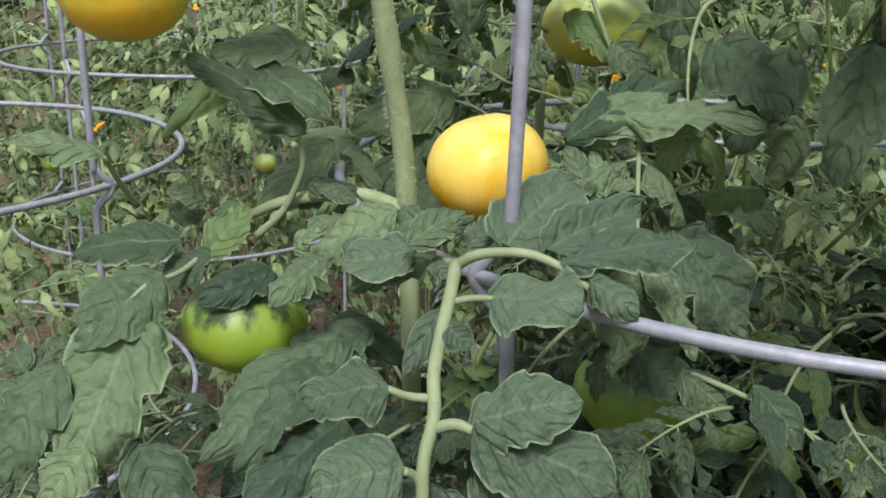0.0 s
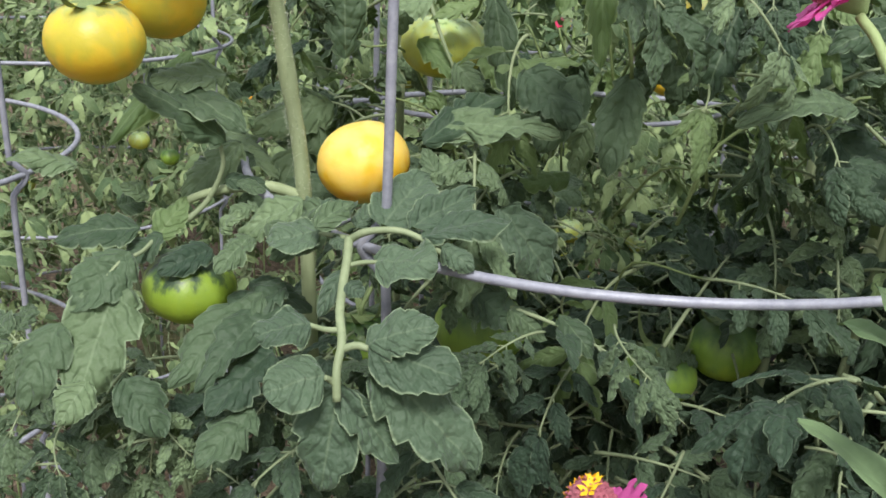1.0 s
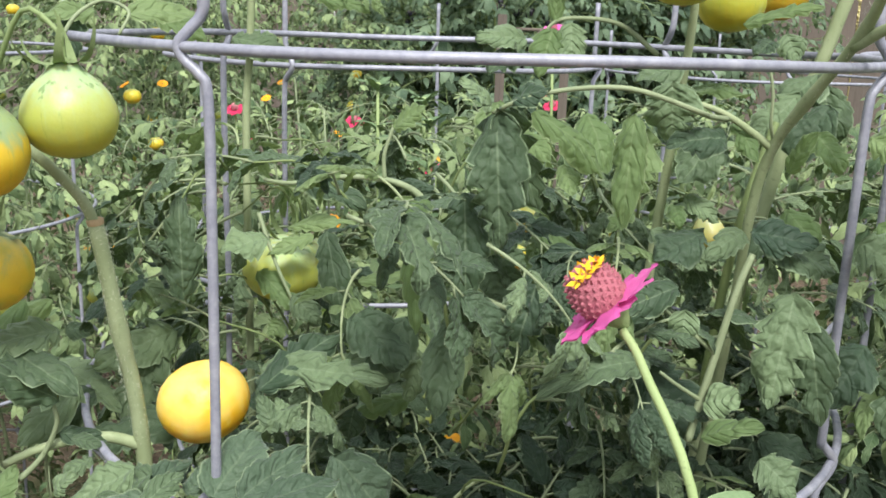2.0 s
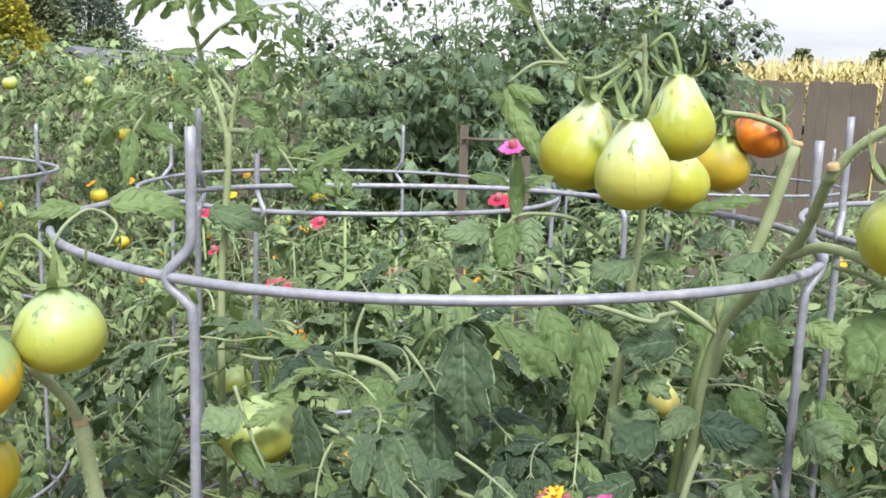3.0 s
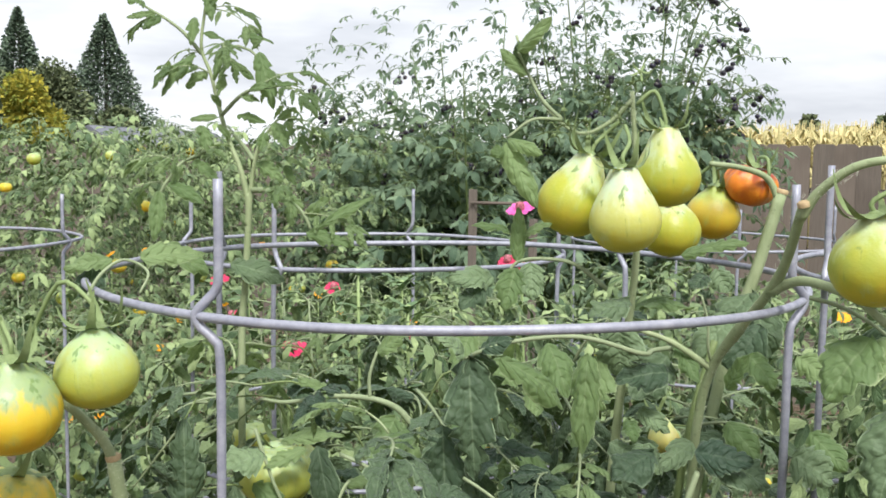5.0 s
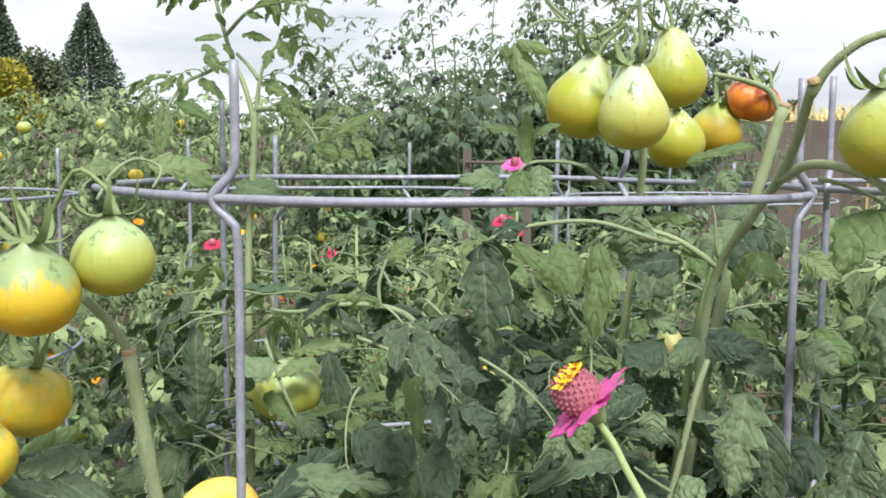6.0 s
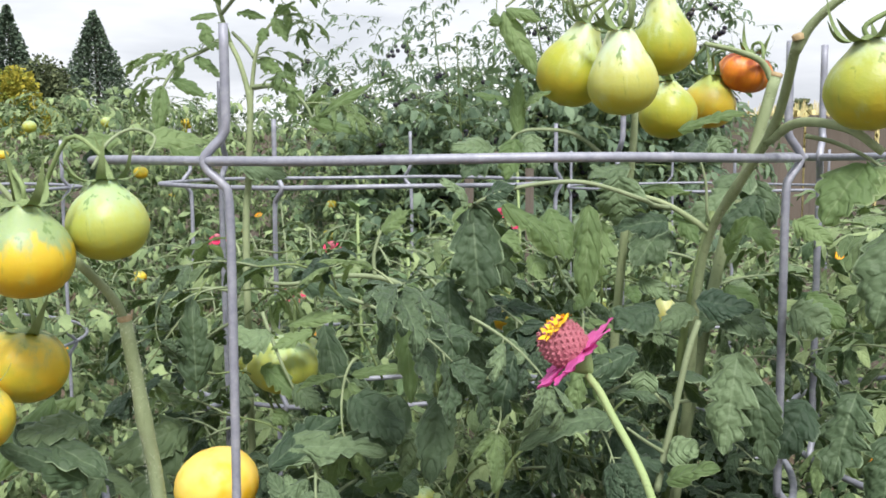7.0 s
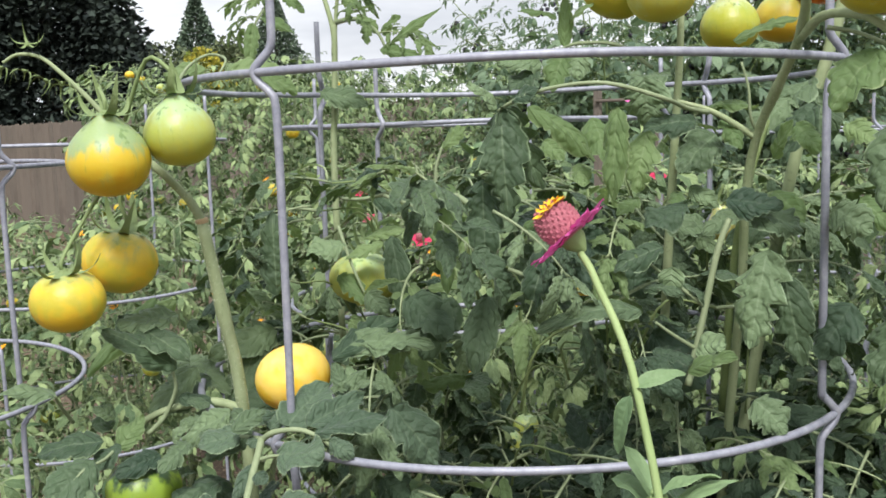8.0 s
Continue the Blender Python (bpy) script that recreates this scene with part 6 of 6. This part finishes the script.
for i in range(34):
    spot, tall = (rng.uniform(-1.7, 0.5), rng.uniform(0.35, 2.2)), rng.uniform(0.85, 1.32)
    if spot[0] < 0.1 or spot[1] > 1.0:
        marigold(spot, tall, i)


# ---- tomato plants behind ----
def tomato_bush(at, height, radius, count, seed, sets, scale=(0.32, 0.60), fruits=5, label="leafy tomato plant in a wire cage", low=0.35, mats=(YELLOW, GREEN, PALE_GREEN), top_shoots=4):
    rng = random.Random(seed)
    x, y = at
    bush = thing("tomato_plant", label, "tomato plant", (x, y, 0), "tomato plants in the bed")
    for k in range(top_shoots + 3):
        a = rng.uniform(0, 6.28)
        r = radius * rng.uniform(0.3, 0.8)
        h = height * rng.uniform(0.78, 1.02)
        pts = [(x, y, 0), (x + 0.5 * r * math.cos(a), y + 0.5 * r * math.sin(a), h * 0.5), (x + r * math.cos(a), y + r * math.sin(a), h)]
        part("stem", tube_mesh("stem", STALK, pts, 0.0065, 0.0012, 6, 6), bush)
        for j in range(7):
            p = Vector(pts[1]).lerp(Vector(pts[2]), 0.4 + 0.6 * (j + 1) / 7)
            b = rng.uniform(0, 6.28)
            group = rng.choice(sets)
            part("leaf", group[rng.randrange(len(group))], bush, leaf_pose(p, (math.cos(b), math.sin(b), rng.uniform(0.1, 0.7)), (0, 0, 1), rng.uniform(*scale) * (0.95 - 0.08 * j)))
    leafy(bush, min(count, 60), seed + 1, sets, inside(radius, low, height * 0.97, 0.75, x, y), scale, clear=False, centre=(x, y))
    foliage(bush, int(count * 6.5), seed + 2, sets[0], inside(radius, low, height * 0.98, 0.7, x, y), scale, (x, y))
    for k in range(fruits):
        a = rng.uniform(3.4, 6.0)
        r = radius * rng.uniform(0.6, 1.0)
        mat = rng.choice(mats)
        tomato((x + r * math.cos(a), y + r * math.sin(a), height * rng.uniform(0.62, 0.95)), rng.uniform(0.017, 0.026), mat, "round", (0, 0), None, "small tomato on a plant further back", k, scar=False)
    return bush


NEAR_SETS = [LEAVES_FAR, LEAVES, LEAVES_DARK, LEAVES_PALE]
FAR_SETS = [LEAVES_FAR]
tomato_bush((-0.32, 0.50), 1.42, 0.30, 90, 101, [LEAVES_FAR, LEAVES, LEAVES_PALE], fruits=5)
tomato_bush((0.60, 0.24), 1.48, 0.29, 190, 102, NEAR_SETS, fruits=3)
tomato_bush((-0.95, -0.12), 1.12, 0.20, 30, 103, FAR_SETS, fruits=1, top_shoots=1)
tomato_bush((0.116, 1.45), 1.38, 0.34, 120, 104, FAR_SETS, fruits=4)
tomato_bush((-1.20, 0.70), 1.32, 0.32, 110, 105, FAR_SETS, fruits=4)
tomato_bush((0.80, 1.30), 1.50, 0.36, 130, 106, FAR_SETS, fruits=3)
tomato_bush((-0.75, 1.75), 1.30, 0.36, 110, 107, FAR_SETS, fruits=3)
tomato_bush((-1.90, 1.72), 1.72, 0.52, 230, 108, FAR_SETS, fruits=16, label="tall bushy tomato plant with small yellow fruit", mats=(YELLOW, PALE_GREEN))
tomato_bush((-2.45, 2.35), 1.80, 0.62, 230, 109, FAR_SETS, fruits=12, label="tall bushy tomato plant with small yellow fruit", mats=(YELLOW, PALE_GREEN))
tomato_bush((-1.62, 2.5), 1.76, 0.55, 230, 110, FAR_SETS, fruits=10, label="tall bushy tomato plant with small yellow fruit", mats=(YELLOW, PALE_GREEN))
tomato_bush((0.9, 2.4), 1.35, 0.45, 110, 111, FAR_SETS, fruits=3)
tomato_bush((1.6, 2.0), 1.40, 0.45, 110, 112, FAR_SETS, fruits=3)
tomato_bush((-0.05, 0.95), 1.15, 0.30, 70, 113, FAR_SETS, fruits=2)
tomato_bush((-0.65, 0.95), 1.10, 0.30, 70, 114, FAR_SETS, fruits=2)
tomato_bush((-1.75, 0.50), 1.22, 0.34, 90, 116, FAR_SETS, fruits=3)
tomato_bush((-2.45, 1.05), 1.25, 0.40, 90, 117, FAR_SETS, fruits=3)
tomato_bush((1.15, 0.65), 1.50, 0.32, 110, 115, FAR_SETS, fruits=2)


STAKES = (((-0.385, 1.25), 1.54), ((-0.25, 1.285), 1.475))


def old_trellis():
    """Two weathered stakes with a thin bar between them."""
    t = thing("trellis", "weathered grey wooden stakes with a thin crossbar", "plant support", (-0.6, 1.35, 0))
    for at, top in STAKES:
        part("stake", Geo().add(*tube([(at[0], at[1], 0), (at[0], at[1], top)], 0.011, 0.010, 4, 1)).mesh("stake", [BOARD], False), t)
    (a, za), (b, zb) = STAKES
    part("crossbar", tube_mesh("crossbar", BOARD, [(a[0], a[1] - 0.014, za - 0.03), (b[0], b[1] - 0.014, za - 0.03)], 0.004, 0.004, 6, 1), t)


old_trellis()


# the shoot that rises out of the cage on the far side
tall_shoot = thing("tomato_shoot", "young tomato shoot with rolled pale leaves above the wire cage", "tomato plant", (-0.2, 0.0, 0))
part("stem", tube_mesh("stem", STEM, [(-0.20, 0.0, 0.0), (-0.21, 0.0, 0.9), (-0.208, -0.01, 1.38), (-0.200, -0.015, 1.48), (-0.195, -0.017, 1.545), (-0.195, -0.017, 1.566)], 0.0040, 0.0029, 8, 5), tall_shoot)
stem([(-0.196, -0.017, 1.535), (-0.196, -0.017, 1.560), (-0.205, -0.017, 1.592), (-0.218, -0.014, 1.615), (-0.232, -0.010, 1.649), (-0.241, -0.009, 1.679), (-0.251, -0.010, 1.705), (-0.250, -0.005, 1.741), (-0.249, -0.002, 1.765)], 0.0030, 0.0012, "branch", parent=tall_shoot)
stem([(-0.195, -0.017, 1.54), (-0.193, -0.017, 1.565), (-0.188, -0.017, 1.597), (-0.181, -0.017, 1.615), (-0.165, -0.015, 1.635)], 0.0026, 0.0012, "branch", parent=tall_shoot)
stem([(-0.189, -0.017, 1.597), (-0.201, -0.014, 1.610), (-0.218, -0.008, 1.623)], 0.0022, 0.0016, "leafstalk", parent=tall_shoot)
stem([(-0.223, -0.021, 1.613), (-0.236, -0.037, 1.602), (-0.246, -0.052, 1.593), (-0.252, -0.067, 1.575), (-0.256, -0.070, 1.565)], 0.0020, 0.0012, "leafstalk", parent=tall_shoot)
stem([(-0.251, -0.010, 1.699), (-0.267, -0.014, 1.718), (-0.285, -0.018, 1.732), (-0.305, -0.024, 1.744), (-0.323, -0.028, 1.756)], 0.002, 0.001, "leafstalk", parent=tall_shoot)
stem([(-0.223, -0.018, 1.640), (-0.196, -0.028, 1.657), (-0.177, -0.032, 1.663), (-0.158, -0.036, 1.663)], 0.002, 0.001, "leafstalk", parent=tall_shoot)
stem([(-0.238, -0.009, 1.674), (-0.219, -0.010, 1.703), (-0.197, -0.013, 1.701), (-0.182, -0.020, 1.692)], 0.0018, 0.001, "leafstalk", parent=tall_shoot)
stem([(-0.192, -0.016, 1.569), (-0.166, -0.028, 1.569), (-0.140, -0.041, 1.564), (-0.120, -0.047, 1.550), (-0.113, -0.046, 1.536)], 0.0028, 0.0012, "leafstalk", parent=tall_shoot)
blade((-0.251, -0.021, 1.698), (-0.273, -0.043, 1.658), 0.017, mat=LEAF_PALE, notch=0.24, curl=0.8, fold=0.75, round_=0.0, parent=tall_shoot)
blade((-0.210, -0.027, 1.709), (-0.215, -0.044, 1.671), 0.014, mat=LEAF_PALE, notch=0.24, curl=0.8, fold=0.75, round_=0.0, parent=tall_shoot)
blade((-0.224, -0.012, 1.694), (-0.190, -0.014, 1.673), 0.013, mat=LEAF_PALE, notch=0.24, curl=0.8, fold=0.75, round_=0.0, parent=tall_shoot)
blade((-0.182, -0.019, 1.698), (-0.161, -0.029, 1.645), 0.023, mat=LEAF_PALE, notch=0.24, curl=0.8, fold=0.75, round_=0.0, parent=tall_shoot)
blade((-0.213, -0.006, 1.714), (-0.176, -0.005, 1.708), 0.013, mat=LEAF_PALE, notch=0.24, curl=0.8, fold=0.75, round_=0.0, parent=tall_shoot)
blade((-0.245, -0.016, 1.718), (-0.219, -0.019, 1.709), 0.010, mat=LEAF_PALE, notch=0.24, curl=0.8, fold=0.75, round_=0.0, parent=tall_shoot)
blade((-0.251, -0.001, 1.683), (-0.263, -0.018, 1.667), 0.017, mat=LEAF_PALE, notch=0.24, curl=0.8, fold=0.75, round_=0.0, parent=tall_shoot)
blade((-0.211, -0.031, 1.677), (-0.210, -0.044, 1.656), 0.012, mat=LEAF_PALE, notch=0.24, curl=0.8, fold=0.75, round_=0.0, parent=tall_shoot)
blade((-0.253, -0.018, 1.732), (-0.249, -0.030, 1.705), 0.015, mat=LEAF_PALE, notch=0.24, curl=0.8, fold=0.75, round_=0.0, parent=tall_shoot)
blade((-0.289, -0.029, 1.735), (-0.308, -0.047, 1.730), 0.011, mat=LEAF_PALE, notch=0.24, curl=0.8, fold=0.75, round_=0.0, parent=tall_shoot)
blade((-0.284, -0.028, 1.733), (-0.294, -0.043, 1.720), 0.012, mat=LEAF_PALE, notch=0.24, curl=0.8, fold=0.75, round_=0.0, parent=tall_shoot)
blade((-0.230, -0.043, 1.629), (-0.214, -0.051, 1.602), 0.019, mat=LEAF_PALE, notch=0.24, curl=0.8, fold=0.75, round_=0.0, parent=tall_shoot)
blade((-0.234, -0.048, 1.596), (-0.206, -0.051, 1.577), 0.018, mat=LEAF_PALE, notch=0.24, curl=0.8, fold=0.75, round_=0.0, parent=tall_shoot)
blade((-0.250, -0.066, 1.575), (-0.210, -0.066, 1.557), 0.018, mat=LEAF_PALE, notch=0.24, curl=0.8, fold=0.75, round_=0.0, parent=tall_shoot)
blade((-0.250, -0.078, 1.568), (-0.246, -0.092, 1.524), 0.019, mat=LEAF_PALE, notch=0.24, curl=0.8, fold=0.75, round_=0.0, parent=tall_shoot)
blade((-0.249, -0.064, 1.597), (-0.256, -0.078, 1.582), 0.014, mat=LEAF_PALE, notch=0.24, curl=0.8, fold=0.75, round_=0.0, parent=tall_shoot)
blade((-0.246, -0.052, 1.593), (-0.245, -0.065, 1.572), 0.012, mat=LEAF_PALE, notch=0.24, curl=0.8, fold=0.75, round_=0.0, parent=tall_shoot)
blade((-0.252, -0.028, 1.635), (-0.218, -0.027, 1.637), 0.012, mat=LEAF_PALE, notch=0.24, curl=0.8, fold=0.75, round_=0.0, parent=tall_shoot)
blade((-0.204, -0.022, 1.639), (-0.173, -0.023, 1.632), 0.013, mat=LEAF_PALE, notch=0.24, curl=0.8, fold=0.75, round_=0.0, parent=tall_shoot)
blade((-0.164, -0.020, 1.633), (-0.148, -0.028, 1.609), 0.020, mat=LEAF_PALE, notch=0.24, curl=0.8, fold=0.75, round_=0.0, parent=tall_shoot)
blade((-0.173, -0.024, 1.623), (-0.171, -0.036, 1.606), 0.014, mat=LEAF_PALE, notch=0.24, curl=0.8, fold=0.75, round_=0.0, parent=tall_shoot)
blade((-0.183, -0.020, 1.595), (-0.155, -0.023, 1.579), 0.020, mat=LEAF_PALE, notch=0.24, curl=0.8, fold=0.75, round_=0.0, parent=tall_shoot)
blade((-0.163, -0.003, 1.593), (-0.149, -0.011, 1.575), 0.012, mat=LEAF_PALE, notch=0.24, curl=0.8, fold=0.75, round_=0.0, parent=tall_shoot)
blade((-0.147, -0.043, 1.568), (-0.120, -0.047, 1.551), 0.019, mat=LEAF_PALE, notch=0.24, curl=0.8, fold=0.75, round_=0.0, parent=tall_shoot)
blade((-0.116, -0.045, 1.548), (-0.096, -0.047, 1.565), 0.016, mat=LEAF_PALE, notch=0.24, curl=0.8, fold=0.75, round_=0.0, parent=tall_shoot)
blade((-0.104, -0.053, 1.537), (-0.052, -0.043, 1.568), 0.016, mat=LEAF_PALE, notch=0.24, curl=0.8, fold=0.75, round_=0.0, parent=tall_shoot)
blade((-0.112, -0.056, 1.534), (-0.067, -0.053, 1.524), 0.019, mat=LEAF_PALE, notch=0.24, curl=0.8, fold=0.75, round_=0.0, parent=tall_shoot)
blade((-0.132, -0.049, 1.562), (-0.125, -0.060, 1.539), 0.015, mat=LEAF_PALE, notch=0.24, curl=0.8, fold=0.75, round_=0.0, parent=tall_shoot)
blade((-0.182, -0.034, 1.662), (-0.160, -0.037, 1.664), 0.013, mat=LEAF_PALE, notch=0.24, curl=0.8, fold=0.75, round_=0.0, parent=tall_shoot)
blade((-0.196, -0.028, 1.657), (-0.174, -0.032, 1.651), 0.012, mat=LEAF_PALE, notch=0.24, curl=0.8, fold=0.75, round_=0.0, parent=tall_shoot)
blade((-0.243, -0.011, 1.760), (-0.231, -0.022, 1.728), 0.016, mat=LEAF_PALE, notch=0.24, curl=0.8, fold=0.75, round_=0.0, parent=tall_shoot)
blade((-0.243, -0.014, 1.735), (-0.225, -0.017, 1.754), 0.015, mat=LEAF_PALE, notch=0.24, curl=0.8, fold=0.75, round_=0.0, parent=tall_shoot)
blade((-0.299, -0.032, 1.742), (-0.312, -0.046, 1.750), 0.016, mat=LEAF_PALE, notch=0.24, curl=0.8, fold=0.75, round_=0.0, parent=tall_shoot)
blade((-0.239, -0.009, 1.763), (-0.252, -0.026, 1.753), 0.013, mat=LEAF_PALE, notch=0.24, curl=0.8, fold=0.75, round_=0.0, parent=tall_shoot)
blade((-0.160, -0.037, 1.663), (-0.132, -0.038, 1.665), 0.011, mat=LEAF_PALE, notch=0.24, curl=0.8, fold=0.75, round_=0.0, parent=tall_shoot)
blade((-0.224, -0.018, 1.648), (-0.228, -0.029, 1.658), 0.011, mat=LEAF_PALE, notch=0.24, curl=0.8, fold=0.75, round_=0.0, parent=tall_shoot)
blade((-0.215, -0.018, 1.617), (-0.220, -0.029, 1.630), 0.011, mat=LEAF_PALE, notch=0.24, curl=0.8, fold=0.75, round_=0.0, parent=tall_shoot)
blade((-0.162, -0.019, 1.635), (-0.141, -0.022, 1.645), 0.013, mat=LEAF_PALE, notch=0.24, curl=0.8, fold=0.75, round_=0.0, parent=tall_shoot)
blade((-0.194, -0.012, 1.701), (-0.177, -0.016, 1.710), 0.009, mat=LEAF_PALE, notch=0.24, curl=0.8, fold=0.75, round_=0.0, parent=tall_shoot)
rng = random.Random(77)
for at, a in (((-0.251, -0.010, 1.70), 2.6), ((-0.245, -0.008, 1.74), 0.4), ((-0.225, -0.012, 1.70), 5.6), ((-0.246, -0.052, 1.593), 4.0), ((-0.252, -0.067, 1.575), 3.0), ((-0.236, -0.037, 1.602), 5.4), ((-0.140, -0.041, 1.564), 4.9), ((-0.120, -0.047, 1.550), 0.3),
              ((-0.165, -0.015, 1.635), 0.2), ((-0.158, -0.036, 1.663), 5.9), ((-0.177, -0.032, 1.663), 1.2), ((-0.189, -0.017, 1.597), 0.7), ((-0.285, -0.018, 1.732), 3.6), ((-0.241, -0.009, 1.679), 3.5)):
    for k in range(2):
        w = a + rng.uniform(-0.7, 0.7)
        part("leaf", LEAVES_PALE[rng.randrange(6)], tall_shoot, leaf_pose(at, (math.cos(w), math.sin(w), rng.uniform(-0.1, 0.6)), (0, -0.4, 1), rng.uniform(0.20, 0.32)))

# ---- the tall plants with black cherries ----
def berry_plant(at, height, spread, seed, branches=16, trusses=40, reach=(), dense=0.95):
    """An open plant: long arching stems with small leaves above, a dense mass of leaves below, and trusses of round fruit."""
    rng = random.Random(seed)
    x, y = at
    bush = thing("tomato_plant", "very tall open tomato plant with clusters of small black fruit", "tomato plant", (x, y, 0), "tall black cherry tomato plants")
    lines = []
    for k in range(branches):
        a = rng.uniform(0, 6.28)
        h = height * rng.uniform(0.70, 1.0)
        r = spread * rng.uniform(0.35, 1.0)
        d = Vector((math.cos(a), math.sin(a), 0))
        lines.append([(x, y, 0), Vector((x, y, h * 0.45)) + d * r * 0.35, Vector((x, y, h * 0.8)) + d * r * 0.75, Vector((x, y, h)) + d * r + Vector((0, 0, rng.uniform(-0.25, 0.05)))])
    for end in reach:
        e = Vector(end)
        lines.append([(x, y, 0), Vector((x, y, e.z * 0.5)).lerp(Vector((e.x, e.y, e.z * 0.5)), 0.25), Vector((x, y, e.z * 0.88)).lerp(Vector((e.x, e.y, e.z * 0.88)), 0.55), e + Vector((-0.12, 0, 0.07)), e])
    for k, line in enumerate(lines):
        pts = smooth_line(line, 8)
        part("stem", tube_mesh("stem", STEM_DARK, line, 0.008, 0.002, 5, 6), bush)
        for i in range(9, len(pts)):
            high = pts[i].z > height * 0.76 or (k >= branches and i > 18)
            for j in range(1 if high else 2):
                b = rng.uniform(0, 6.28)
                part("leaf", LEAVES_BERRY[rng.randrange(6)], bush, leaf_pose(pts[i], (math.cos(b), math.sin(b), rng.uniform(-0.4, 0.7)), (rng.uniform(-1, 1), rng.uniform(-1, 1), 1), rng.uniform(0.28, 0.62) if high else rng.uniform(0.5, 0.95)))
    for n in range(trusses):
        pts = smooth_line(lines[-1 - n % len(lines)], 8)
        q = Vector(pts[rng.randrange(int(len(pts) * 0.55), len(pts))])
        a = rng.uniform(0, 6.28)
        d = Vector((math.cos(a), math.sin(a), 0))
        tip = q + d * rng.uniform(0.06, 0.11) + Vector((0, 0, rng.uniform(-0.09, 0.01)))
        line = [q, q.lerp(tip, 0.5) + Vector((0, 0, 0.02)), tip]
        part("truss", tube_mesh("truss", STEM_DARK, line, 0.002, 0.0015, 4, 3), bush)
        for j in range(rng.choice((2, 3, 4, 5))):
            c = q.lerp(tip, 0.45 + 0.14 * j) + Vector((rng.uniform(-0.016, 0.016), rng.uniform(-0.016, 0.016), -0.012 - 0.010 * (j % 2)))
            part("fruit", BERRY, bush, Matrix.Translation(c) @ Matrix.Scale(rng.uniform(0.0095, 0.014), 4))
    foliage(bush, 700, seed + 9, LEAVES_BERRY, inside(spread * dense, 0.3, height * 0.79, 0.58, x, y), (0.6, 1.0), (x, y))
    foliage(bush, 330, seed + 10, LEAVES_BERRY, inside(spread * dense, height * 0.70, height * 0.98, 1.5, x, y), (0.28, 0.60), (x, y))


BERRY = Geo().add(*BODY["berry"][0]).mesh("fruit", [DARK_BERRY])
berry_plant((-0.95, 3.05), 2.28, 0.80, 201, 30, 70)
berry_plant((-0.42, 3.35), 2.50, 0.62, 202, 24, 90, ((0.25, 3.25, 1.84), (0.14, 3.25, 2.05), (0.08, 3.24, 2.22), (0.16, 3.3, 1.88), (-0.06, 3.2, 2.24), (0.04, 3.2, 1.80)), dense=0.62)
berry_plant((-1.22, 2.95), 1.95, 0.45, 203, 14, 40)
berry_plant((-0.6, 3.9), 2.20, 0.9, 204, 14, 20)
